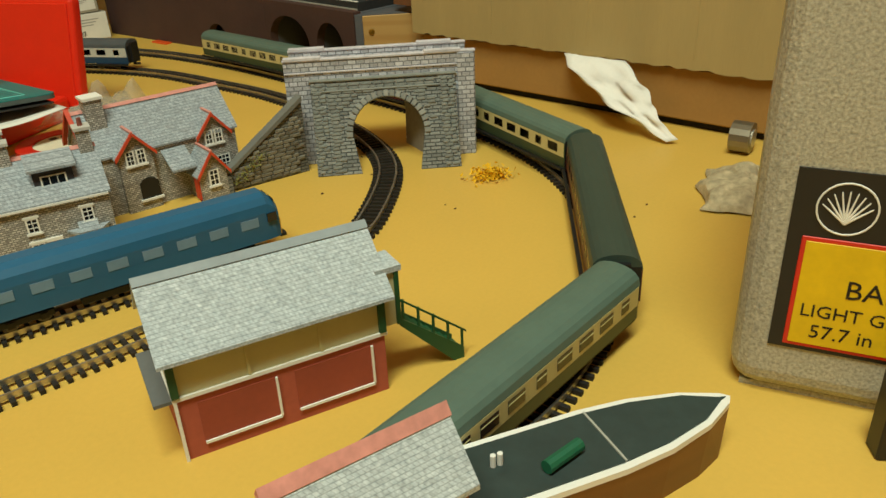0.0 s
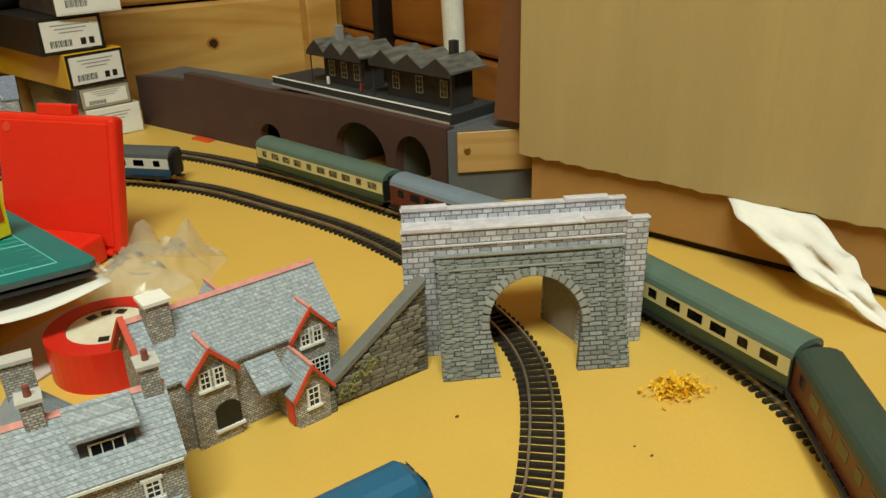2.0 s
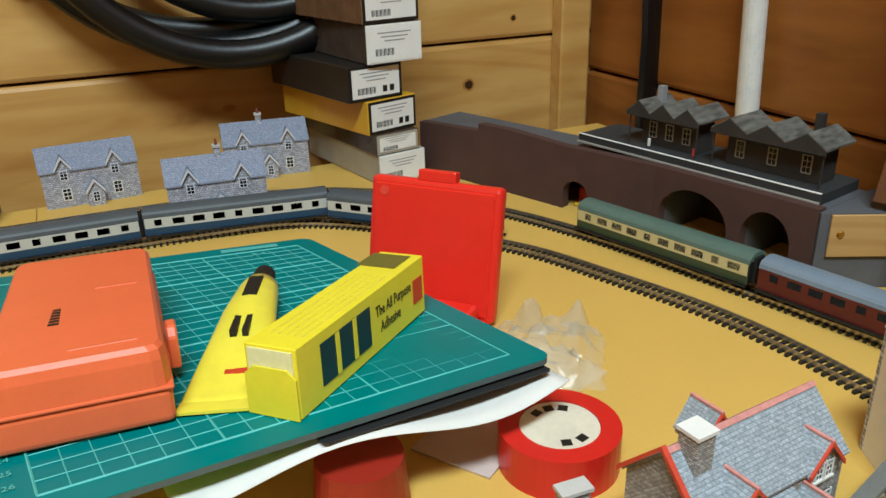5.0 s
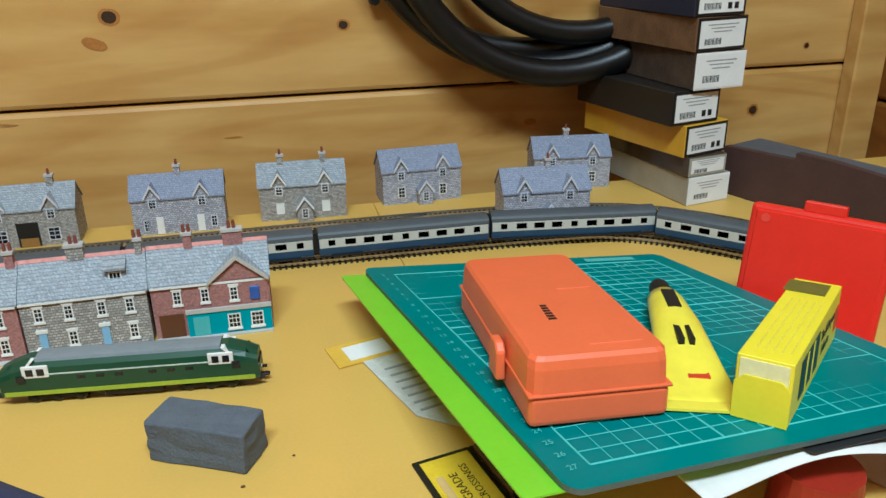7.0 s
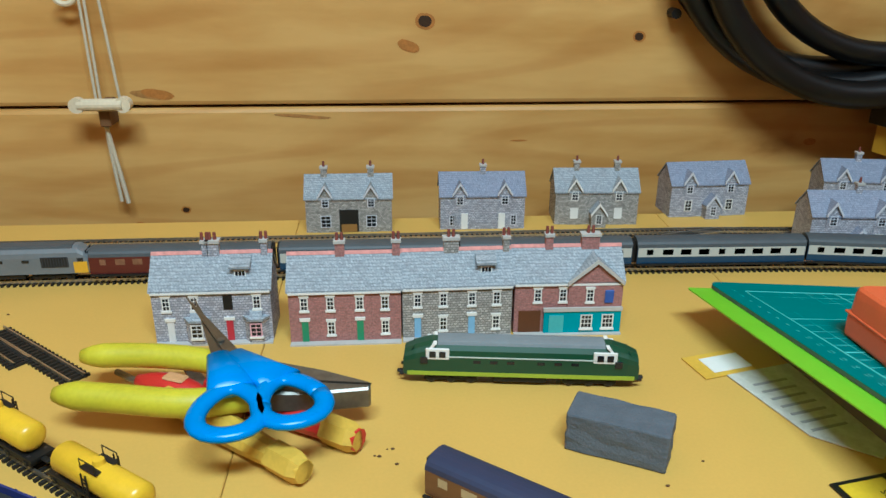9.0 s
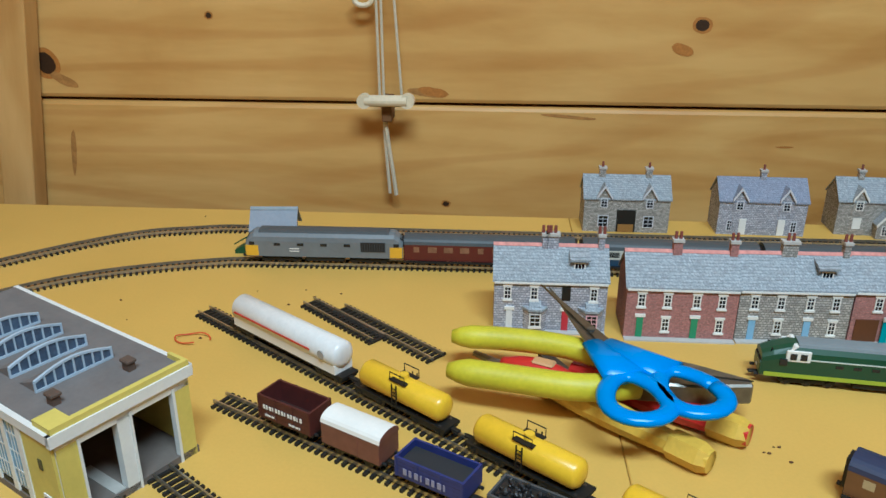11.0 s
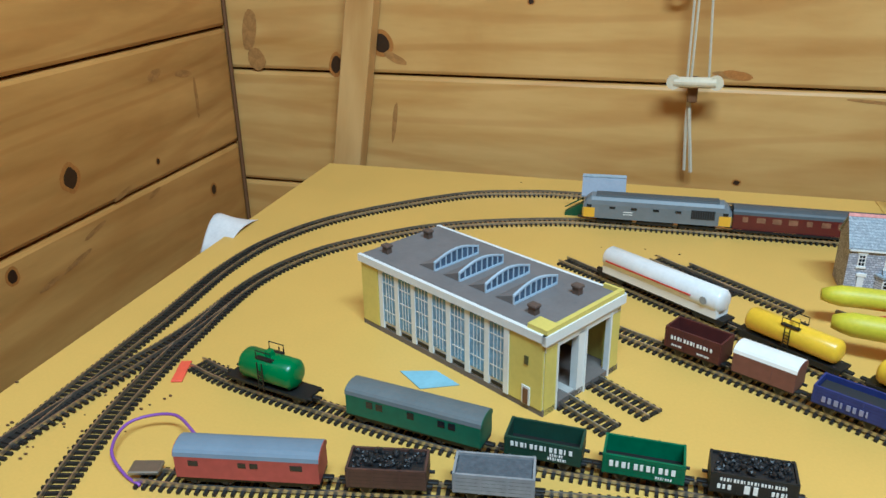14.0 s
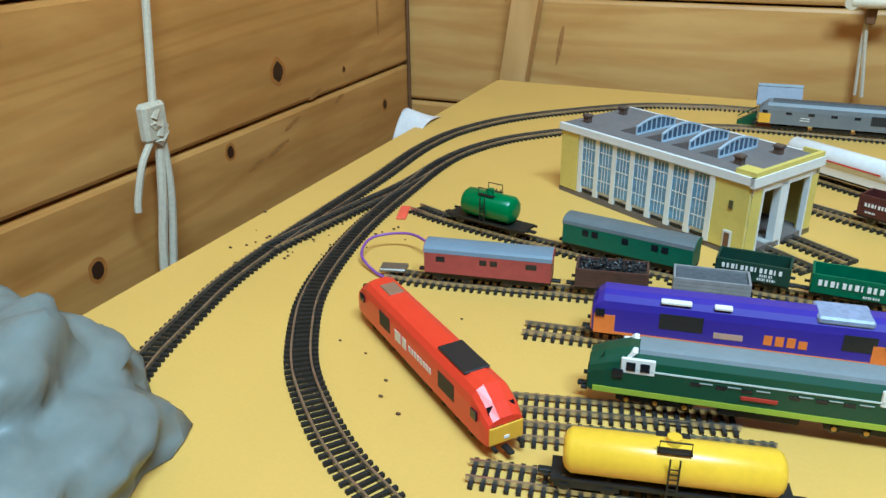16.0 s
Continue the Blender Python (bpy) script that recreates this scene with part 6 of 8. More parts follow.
# ---- cardboard boxes, tissue and jar at the east side ----
CARD = mat("cardboard", "ab9562", 0.85, vary=0.07, scale=14, bump=0.12, bump_scale=300, stretch=(4, 1, 0.3))
# darker brown card for the base panel and the side flap
CARD_DARK = mat("dark_cardboard", "6b4526", 0.9, vary=0.1)
MB = pose(0.687, 0.890, 0, 0, 0, -74.2)
cb = thing("cardboard_box", "large plain brown cardboard box with torn lower edge", "box", MB)
face = bmesh.new()
rng = random.Random(9)
edge = [(0.30 * k / 60, 0.0385 + rng.uniform(-0.0009, 0.0009)) for k in range(61)]
prism(edge + [(0.30, 0.36), (0.0, 0.36)], 0.0, 0.003, "Y", bm=face)
part("front_panel", face, CARD, cb)
part("side_panel", cuboid(-0.0001, 0.003, 0.0031, 0.058, 0.040, 0.36), CARD, cb)
part("back_panel", cuboid(0.003, 0.30, 0.055, 0.058, 0.040, 0.36), CARD, cb)
part("base_panel", cuboid(0.003, 0.30, 0.003, 0.055, 0.040, 0.043), CARD_DARK, cb)
part("side_panel", cuboid(0.297, 0.30, 0.0031, 0.055, 0.043, 0.36), CARD, cb)
part("side_flap", prism([(-0.002, 0.056), (-0.001, 0.30), (-0.0035, 0.30), (-0.026, 0.056)], 0.008, 0.0105, "Y"), CARD_DARK, cb, "dark folded side flap")
for xx in (0.075, 0.152, 0.225):
    part("crease", cuboid(xx - 0.0006, xx + 0.0006, -0.0003, 0.0, 0.045, 0.36), CARD, cb)
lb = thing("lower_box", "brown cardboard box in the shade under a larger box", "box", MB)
# card colour includes the shade and warm bounce under the larger box
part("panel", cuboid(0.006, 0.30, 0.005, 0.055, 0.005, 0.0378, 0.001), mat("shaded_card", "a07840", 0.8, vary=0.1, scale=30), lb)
# set-back black strip drawn for the shadow gap, not a real foot
part("foot", cuboid(0.010, 0.298, 0.010, 0.052, 0.0, 0.005), mat("shadow_gap_black", "17130f", 0.8), lb)


def sheet(nx, ny, f, material, name, label, category, m, thick=0.0003, smooth=True):
    """A thin crumpled sheet: f(u, v) gives its points."""
    bm = bmesh.new()
    g = [[bm.verts.new(f(i / nx, j / ny)) for j in range(ny + 1)] for i in range(nx + 1)]
    for i in range(nx):
        for j in range(ny):
            bm.faces.new((g[i][j], g[i + 1][j], g[i + 1][j + 1], g[i][j + 1]))
    bmesh.ops.recalc_face_normals(bm, faces=bm.faces[:])
    bmesh.ops.solidify(bm, geom=bm.faces[:], thickness=thick)
    return solid(name, bm, material, label, category, m, smooth=smooth)


def tissue_point(u, v):
    a = Vector((0.136, -0.001, 0.0385)).lerp(Vector((0.180, -0.001, 0.0385)), v)
    b = Vector((0.226, -0.030, 0.002)).lerp(Vector((0.231, -0.025, 0.003)), v)
    p = a.lerp(b, u)
    w = 1 + 0.25 * math.sin(u * 7)
    p.x += (v - 0.5) * 0.02 * (1 - u) * w * math.sin(math.pi * u)
    p.y -= 0.008 * math.sin(math.pi * u) + 0.007 * noise.noise((u * 6, v * 5, 1.7)) * math.sin(math.pi * min(1, u + 0.1))
    p.z += 0.003 * noise.noise((u * 6, v * 5, 4.2)) * (1 - u) * u * 4
    p.z = max(p.z, 0.0012)
    return p


sheet(24, 10, tissue_point, mat("tissue_white", "e6e2dc", 0.9, vary=0.05), "paper_tissue", "crumpled white paper tissue hanging from the box", "tissue", MB)

jar = thing("ballast_jar", "clear plastic jar full of speckled light grey ballast", "jar", pose(0.5545, 0.4960, 0, 0, 0, -58.5))
SPECK = mat("grey_ballast", "a8a496", 0.35, vary=0.45, scale=900, bump=0.25, bump_scale=1200)
part("jar_body", cuboid(0, 0.115, 0, 0.085, 0.0005, 0.21, 0.009, 4), SPECK, jar)
part("jar_foot", cuboid(0.004, 0.111, 0.004, 0.081, 0.0, 0.002), SPECK, jar)
lb_ = part("black_label", cuboid(0.0105, 0.104, -0.0006, 0.0002, 0.020, 0.079), mat("label_black", "1c1b1d", 0.5), jar, "black printed label")
part("red_panel", cuboid(0.0145, 0.100, -0.0011, -0.0006, 0.0215, 0.0585, 0.0002), mat("label_red", "c8281c", 0.5), lb_)
part("yellow_panel", cuboid(0.0158, 0.0988, -0.0015, -0.0011, 0.0228, 0.0572, 0.0001), mat("label_yellow", "dcb81e", 0.5), lb_)
TX = mat("print_black", "17140f", 0.6)
FR = Matrix.Rotation(radians(90), 4, "X")
words("FINE", 0.0075, TX, lb_, Matrix.Translation((0.045, -0.0016, 0.051)) @ FR)
words("BALLAST", 0.0085, TX, lb_, Matrix.Translation((0.045, -0.0016, 0.043)) @ FR)
words("LIGHT GRAY", 0.0060, TX, lb_, Matrix.Translation((0.0175, -0.0016, 0.0345)) @ FR, align="LEFT")
words("57.7 in", 0.0065, TX, lb_, Matrix.Translation((0.021, -0.0016, 0.0275)) @ FR, align="LEFT")
ring = bmesh.new()
for i in range(24):
    a, b = 2 * math.pi * i / 24, 2 * math.pi * (i + 1) / 24
    tube((0.0245 + 0.0078 * math.cos(a), -0.0008, 0.068 + 0.0078 * math.sin(a)), (0.0245 + 0.0078 * math.cos(b), -0.0008, 0.068 + 0.0078 * math.sin(b)), 0.0003, seg=5, bm=ring)
for k in range(9):
    a = radians(20 + 17.5 * k)
    tube((0.0245, -0.0008, 0.0635), (0.0245 + 0.0068 * math.cos(a), -0.0008, 0.0665 + 0.0068 * math.sin(a)), 0.0004, 0.0002, 5, bm=ring)
part("round_emblem", ring, WHITE, lb_, "white round tree emblem")
for z_ in (0.0715, 0.065):
    part("white_bar", cuboid(0.036, 0.085, -0.0011, -0.0006, z_ - 0.002, z_ + 0.002), WHITE, lb_)
solid("black_block", cuboid(-0.006, 0.006, -0.004, 0.004, 0.0, 0.030, 0.0006), mat("black_plastic", "17171a", 0.4), "small upright black plastic block beside the jar", "block", pose(0.5665, 0.4470, 0, 0, 0, -40))

cell = thing("metal_nut", "small silver metal nut lying on its side", "nut", pose(0.742, 0.629, 0.0093, 0, 0, 20) @ Matrix.Diagonal((1.5, 1.4, 1.5, 1)))
part("shell", tube((0, -0.004, 0), (0, 0.004, 0), 0.006, seg=16), mat("zinc", "8f8878", 0.35, 0.8), cell)
part("bore", tube((0, -0.0046, 0), (0, -0.0038, 0), 0.0035, seg=14), mat("bore_bright", "c8c4b8", 0.3, 0.7), cell)


def crag(u, v):
    x, y = -0.028 + 0.056 * u, -0.018 + 0.036 * v
    e = math.sin(math.pi * u) * math.sin(math.pi * v)
    return Vector((x + 0.006 * noise.noise((u * 3, v * 3, 8)), y + 0.006 * noise.noise((u * 3, v * 3, 3)), 0.0012 + 0.012 * e ** 0.6 * (0.7 + 0.6 * abs(noise.noise((u * 5, v * 3, 2))))))


sheet(26, 18, crag, mat("plaster_rock", "b0a284", 0.9, vary=0.45, scale=160, bump=0.5), "plaster_rock", "pale layered plaster rock piece", "rock", pose(0.692, 0.592, 0, 0, 0, 35), 0.0008, smooth=False)

# ---- model boat ----
boat = thing("model_boat", "model barge with dark green deck and white gunwale", "boat", pose(0.4865, 0.486, 0, 0, 0, -12.5))
half = [(-0.06, 0.0125), (0.0, 0.0122), (0.015, 0.0108), (0.030, 0.0072), (0.0405, 0.0022), (0.0425, 0.0)]


def hull(k, inset=0.0):
    up = [(x - (inset if x > 0.03 else 0), max(0.0, y * k - inset)) for x, y in half]
    return up + [(x, -y) for x, y in up[::-1][1:]]


part("hull", loft([[(x * 0.985, y, 0.0) for x, y in hull(0.8)], [(x, y, 0.0185) for x, y in hull(1.0)]]), wood("hull_wood", "8a5a30", "5f3a1c", "X", knots=False), boat)
part("gunwale", prism(hull(1.04), 0.0186, 0.0205, "Z"), WHITE, boat)
part("deck", prism(hull(1.0, 0.0016), 0.0205, 0.0209, "Z"), mat("deck_green", "2b3836", 0.7, vary=0.2, scale=150), boat)
part("deck_joint", cuboid(0.0005, 0.0011, -0.0105, 0.0105, 0.0209, 0.0213), mat("joint_grey", "a8a8a0", 0.6), boat)
part("winch", tube((-0.020, -0.006, 0.023), (-0.008, -0.002, 0.023), 0.0019, seg=10), mat("winch_green", "1f5a40", 0.5), boat)
for q in (-1, 1):
    part("bollard", tube((-0.030 + q * 0.001, 0.002, 0.0209), (-0.030 + q * 0.001, 0.002, 0.0245), 0.0008, seg=8), WHITE, boat)

# ---- stacked model boxes ----
def stack_box(label, dx, z0, z1, w, side, frontm, d=0.14, rz=10, inset=0.0020, bars=2, dy=0.0):
    b = thing("model_box", label, "box", pose(0.4955 + dx, 1.2535 + dy, z0, 0, 0, rz), group="stacked model boxes")
    h = z1 - z0
    part("carton", cuboid(0, w, 0, d, 0.0002, h, 0.0006), side, b)
    f = part("end_panel", cuboid(inset * 0.5, w - inset * 0.5, -0.0004, 0.0001, inset * 0.4, h - inset * 0.4), frontm, b)
    part("label", cuboid(inset * 1.8, w - inset * 1.8, -0.0008, -0.0004, inset * 1.6, h - inset * 1.6), WHITE, f, "white printed label")
    for k in range(3):
        part("print_line", cuboid(w * (0.2 + 0.06 * k), w * (0.8 - 0.06 * k), -0.001, -0.0008, h * (0.76 - 0.1 * k), h * (0.79 - 0.1 * k)), mat("print_grey", "9a9a9a", 0.7), f)
    for k in range(14):
        x0 = w * 0.16 + k * w * 0.024
        part("barcode_bar", cuboid(x0, x0 + w * (0.009 + 0.006 * (k % 3 == 0)), -0.001, -0.0008, h * 0.2, h * 0.38), TX, f)
    for k in range(bars):
        part("print_block", cuboid(w * (0.62 + 0.13 * k), w * (0.70 + 0.13 * k), -0.001, -0.0008, h * 0.2, h * 0.38), TX, f)
    return b


CLEAR = mat("smoky_clear_plastic", "8f8878", 0.15, vary=0.2, scale=20)
BLKB = mat("black_box", "201d1a", 0.4, vary=0.2)
GREYB2 = mat("pale_grey_box", "a09a8a", 0.5, vary=0.1)
stack_box("pale model box with barcode end, bottom of the stack", 0, 0.0002, 0.0275, 0.049, GREYB2, WHITE, inset=0.0008, bars=0)
stack_box("dark smoky plastic model box in a stack", -0.002, 0.0277, 0.0465, 0.045, mat("smoky_dark", "4a4038", 0.25, vary=0.3), GREYB2, bars=0)
stack_box("yellow and black model box in a stack", -0.008, 0.0467, 0.0765, 0.054, mat("box_yellow", "c89a1c", 0.45, vary=0.08), BLKB, rz=16)
stack_box("black model box with yellow mark in a stack", -0.024, 0.0767, 0.1075, 0.056, BLKB, BLKB, rz=13)
stack_box("clear plastic model box with white label", -0.006, 0.1077, 0.1405, 0.055, mat("smoky_dark", "4a4038"), WHITE, rz=8, inset=0.001, bars=0)
stack_box("clear plastic model box with brown inside", -0.008, 0.1407, 0.170, 0.058, mat("box_brown_clear", "6a5038", 0.25, vary=0.3), BLKB, rz=12, bars=0)
stack_box("dark blue model box on top of the stack", -0.012, 0.1702, 0.200, 0.056, mat("box_navy", "20263a", 0.4), BLKB, rz=10)
stack_box("grey model box on top of the stack", -0.010, 0.2002, 0.228, 0.056, GREYB2, BLKB, rz=6)
part("yellow_mark", cuboid(0.004, 0.012, 0.02, 0.05, 0.0301, 0.0305), mat("box_yellow", "c89a1c"), bpy.data.objects["model_box.003"])

# ---- cutting mat, cases and glue ----
BL, BR, FRC, FL = Vector((0.174, 1.122, 0.031)), Vector((0.388, 1.112, 0.0215)), Vector((0.428, 0.870, 0.045)), Vector((0.213, 0.855, 0.050))


def mat_at(u, v, lift=0.0):
    """A point on the slightly twisted cutting mat: u from left to right, v from front to back."""
    return FL.lerp(FRC, u).lerp(BL.lerp(BR, u), v) + Vector((0, 0, lift))


def on_mat(x, y, rz):
    u, v = 0.5, 0.5
    for _ in range(30):
        p = mat_at(u, v)
        du, dv = mat_at(u + 0.01, v) - p, mat_at(u, v + 0.01) - p
        det = du.x * dv.y - du.y * dv.x
        ex, ey = x - p.x, y - p.y
        u, v = u + 0.01 * (ex * dv.y - ey * dv.x) / det, v + 0.01 * (du.x * ey - du.y * ex) / det
    n = du.cross(dv).normalized()
    ax = Vector((math.cos(radians(rz)), math.sin(radians(rz)), 0))
    ax = (ax - n * ax.dot(n)).normalized()
    m = Matrix((ax, n.cross(ax), n)).transposed().to_4x4()
    return Matrix.Translation(mat_at(u, v, 0.0004)) @ m


def patch(name, material, top, bottom, u0=0.0, u1=1.0, v0=0.0, v1=1.0, n=10, r=0.0):
    """A thin slab that follows the mat, with rounded corners."""
    bm = bmesh.new()
    rim = []
    for cu, cv, a0 in ((u1 - r, v1 - r, 0), (u0 + r, v1 - r, 90), (u0 + r, v0 + r, 180), (u1 - r, v0 + r, 270)):
        rim += [(cu + r * math.cos(radians(a0 + 18 * k)), cv + r * math.sin(radians(a0 + 18 * k))) for k in range(6)]
    t_ = [bm.verts.new(mat_at(u, v, top)) for u, v in rim]
    b_ = [bm.verts.new(mat_at(u, v, bottom)) for u, v in rim]
    ct, cb_ = bm.verts.new(mat_at((u0 + u1) / 2, (v0 + v1) / 2, top)), bm.verts.new(mat_at((u0 + u1) / 2, (v0 + v1) / 2, bottom))
    for i in range(len(rim)):
        bm.faces.new((t_[i - 1], t_[i], ct)), bm.faces.new((b_[i], b_[i - 1], cb_)), bm.faces.new((t_[i - 1], b_[i - 1], b_[i], t_[i]))
    bmesh.ops.recalc_face_normals(bm, faces=bm.faces[:])
    return bm


TEAL = mat("mat_teal", "0c7474", 0.5, vary=0.08, scale=25, bump=0.05)
cm = thing("cutting_mat", "teal cutting mat with pale ruled grid", "cutting mat", pose(0, 0, 0))
part("slab", patch("slab", None, -0.0004, -0.003, r=0.03), mat("mat_grey_core", "55605f", 0.7), cm)
part("surface", patch("surface", None, 0.0, -0.0004, r=0.03), TEAL, cm)
LINE = mat("mat_lines", "66b4ac", 0.6)
U0, U1, V0, V1 = 0.075, 0.935, 0.05, 0.935
for i in range(19):
    u = U0 + (U1 - U0) * i / 18
    part("grid_line", tube(mat_at(u, V0), mat_at(u, V1), 0.0005 if i % 6 == 0 else 0.00026, seg=4), LINE, cm)
for i in range(26):
    v = V0 + (V1 - V0) * i / 25
    part("grid_line", tube(mat_at(U0, v), mat_at(U1, v), 0.0005 if i % 5 == 0 else 0.00026, seg=4), LINE, cm)


def mat_words(text, size, u, v, rz):
    p = mat_at(u, v)
    words(text, size, LINE, cm, on_mat(p.x, p.y, rz))


for i in range(26):
    mat_words(str(27 - i), 0.0045, U0 - 0.035, V0 + (V1 - V0) * i / 25, 8)
mat_words("A4", 0.009, 0.80, 0.90, 2)
part("brand_bar", cuboid(-0.018, 0.018, -0.003, 0.003, 0, 0.0003), LINE, cm, m=on_mat(mat_at(0.80, 0.962).x, mat_at(0.80, 0.962).y, -3))
solid("lime_card", patch("lime_card", None, -0.0034, -0.0044, -0.075, 0.8, 0.02, 0.985, r=0.01), mat("lime", "86c81c", 0.3, vary=0.05), "glossy lime green card under the cutting mat", "card")


def paper(u, v):
    p = mat_at(0.25 + 0.75 * u, -0.035 + 0.02 * math.sin(u * 6) + (0.5 - 0.0) * v)
    return p + Vector((0, 0, -0.0065 - 0.006 * (1 - v) * (0.5 + 0.5 * math.sin(u * 9 + 1))))


sheet(30, 14, paper, mat("white_paper", "dedbd4", 0.8, vary=0.04), "paper_sheet", "creased white paper sheets under the mat", "paper", pose(0, 0, 0))
solid("black_sheet", patch("black_sheet", None, -0.0047, -0.0054, 0.5, 0.985, -0.012, 0.5, r=0.01), mat("black_card", "242424", 0.6), "thin black card sheet under the mat", "card")

OC = mat("orange_plastic", "df6a3c", 0.38, vary=0.05, scale=40, bump=0.06)
oc = thing("orange_case", "closed orange plastic tool case on the cutting mat", "case", on_mat(0.2470, 0.9645, -3.0))
part("case_base", cuboid(-0.0315, 0.0315, -0.0685, 0.0685, 0.0002, 0.0150, 0.0028, 3), OC, oc)
lid = part("case_lid", loft([[(x * kx, y * ky, z) for x, y in ((-0.0315, -0.063), (-0.0295, -0.0675), (-0.026, -0.0685), (0.026, -0.0685), (0.0295, -0.0675), (0.0315, -0.063), (0.0315, 0.063), (0.0295, 0.0675), (0.026, 0.0685), (-0.026, 0.0685), (-0.0295, 0.0675), (-0.0315, 0.063))] for kx, ky, z in ((1.0, 1.0, 0.0152), (0.985, 0.99, 0.0262), (0.97, 0.975, 0.0300), (0.925, 0.95, 0.0317))]), OC, oc)
part("rim", cuboid(-0.0322, 0.0322, -0.0692, 0.0692, 0.0143, 0.0158, 0.0006, 2), OC, oc)
for s in (-1, 1):
    part("latch", prism([(-0.034, 0.006), (-0.034, 0.020), (-0.030, 0.024), (-0.022, 0.024), (-0.020, 0.020), (-0.020, 0.006)], s * 0.0345 - 0.0022, s * 0.0345 + 0.0022, bevel=0.0008), OC, oc)
part("raised_rib", cuboid(-0.002, 0.022, -0.0575, -0.0563, 0.0314, 0.0321, 0.0002), OC, lid)
part("raised_rib", cuboid(0.006, 0.024, 0.0094, 0.0106, 0.0314, 0.0321, 0.0002), OC, lid)
for k in range(6):
    part("print_mark", cuboid(-0.0105 + 0.0002 * k, -0.0065, -0.028 + 0.0032 * k, -0.0262 + 0.0032 * k, 0.0316, 0.0320), TX, lid, "black printed maker's mark as bars")

YG = mat("glue_yellow", "ecdc1e", 0.4, vary=0.05)
YGM = mat("tube_yellow", "ebdd3a", 0.28, vary=0.08, bump=0.1, bump_scale=200)
gt = thing("glue_tube", "squeezed yellow glue tube with black cap", "glue tube", on_mat(0.3180, 0.965, 69.8))
secs = []
for x, w_, h_ in ((-0.072, 0.0180, 0.0006), (-0.066, 0.0180, 0.0008), (-0.03, 0.0150, 0.0055), (0.0, 0.0128, 0.0085), (0.03, 0.0105, 0.0085), (0.040, 0.0092, 0.008)):
    secs.append([(x, w_ * math.cos(2 * math.pi * i / 20), h_ + h_ * math.sin(2 * math.pi * i / 20)) for i in range(20)])
part("tube_body", loft(secs), YGM, gt, smooth=True)
part("crimp", cuboid(-0.078, -0.070, -0.0178, 0.0178, 0.0001, 0.0013), YGM, gt)
part("neck", tube((0.039, 0, 0.0085), (0.044, 0, 0.0085), 0.005, seg=14), TX, gt)
part("cap", tube((0.043, 0, 0.0085), (0.059, 0, 0.0085), 0.0068, 0.0058, 14), TX, gt, "black screw cap")
for x0, x1, y0, y1 in ((0.006, 0.032, -0.0035, 0.0035), (-0.03, -0.004, 0.001, 0.004), (-0.03, -0.008, -0.004, -0.0015)):
    zt = 0.0174 if x0 > 0 else 0.0142
    part("print_bar", cuboid(x0, x1, y0, y1, zt - 0.0075 if x0 < 0 else zt - 0.002, zt), TX, gt)
part("badge", cuboid(-0.054, -0.043, -0.007, 0.003, 0.003, 0.0055), mat("badge_red", "c83c1c", 0.5), gt)
gb = thing("glue_box", "open yellow cardboard glue carton", "carton", on_mat(0.3075, 0.8828, 41.5))
part("carton", cuboid(0.0, 0.112, -0.0145, 0.0085, 0.0, 0.029, 0.0004), YG, gb)
part("end_flap", prism([(-0.0145, 0.0), (0.0085, 0.0), (0.0085, 0.017), (0.0045, 0.0205), (-0.0105, 0.0205), (-0.0145, 0.017)], -0.0016, -0.0008), YG, gb)
part("end_opening", cuboid(-0.0006, 0.0, -0.013, 0.0070, 0.0015, 0.0275), mat("carton_inside", "e8e2a8", 0.7), gb)
part("word_mark", cuboid(0.016, 0.056, -0.0149, -0.0146, 0.006, 0.024), mat("dark_teal_print", "1d3438", 0.5), gb, "dark block where the maker's name is printed")
for x_ in (0.0285, 0.0425):
    part("word_gap", cuboid(x_ - 0.0015, x_ + 0.0015, -0.0151, -0.0149, 0.006, 0.024), YG, gb)
words("The All Purpose", 0.0075, TX, gb, Matrix.Translation((0.079, -0.0148, 0.0185)) @ FR, squash=0.72)
words("Adhesive", 0.0075, TX, gb, Matrix.Translation((0.075, -0.0148, 0.0105)) @ FR, squash=0.72)
part("badge", cuboid(0.099, 0.109, -0.0149, -0.0146, 0.008, 0.020), mat("badge_red", "c83c1c"), gb)
for k in range(5):
    part("side_print", cuboid(0.010, 0.080, -0.011 + 0.0035 * k, -0.0106 + 0.0035 * k, 0.029, 0.0291), mat("faint_print", "cfc04a", 0.6), gb)
part("barcode", cuboid(0.090, 0.108, -0.010, 0.010, 0.0292, 0.0294), mat("barcode_mix", "6a6420", 0.6), gb)

RC = mat("red_plastic", "d82616", 0.35, vary=0.05)
rc = thing("red_case", "open red plastic case with its lid tipped back", "case", pose(0.4133, 1.0464, 0, 0, 0, -49.9))
rl = part("lid", cuboid(0.0, 0.083, 0.0, 0.010, 0.0, 0.0795, 0.003, 3), RC, rc, m=pose(0, -0.0172, 0.0035, -12.5, 0, 0))
part("lid_rim", cuboid(0.004, 0.079, -0.0012, 0.0005, 0.004, 0.0755, 0.0006), RC, rl)
part("lid_latch", cuboid(0.030, 0.054, 0.001, 0.008, 0.0785, 0.0855, 0.001, 2), RC, rl)
part("moulding_dot", tube((0.010, -0.0016, 0.071), (0.010, -0.0008, 0.071), 0.0028, seg=14), mat("red_plastic_pale", "dc4434", 0.35), rl)
part("tray", cuboid(0.0, 0.076, -0.108, -0.018, 0.0, 0.017, 0.003, 2), RC, rc)
part("hinge", tube((0.004, -0.0175, 0.004), (0.079, -0.0175, 0.004), 0.0018, seg=8), RC, rc)
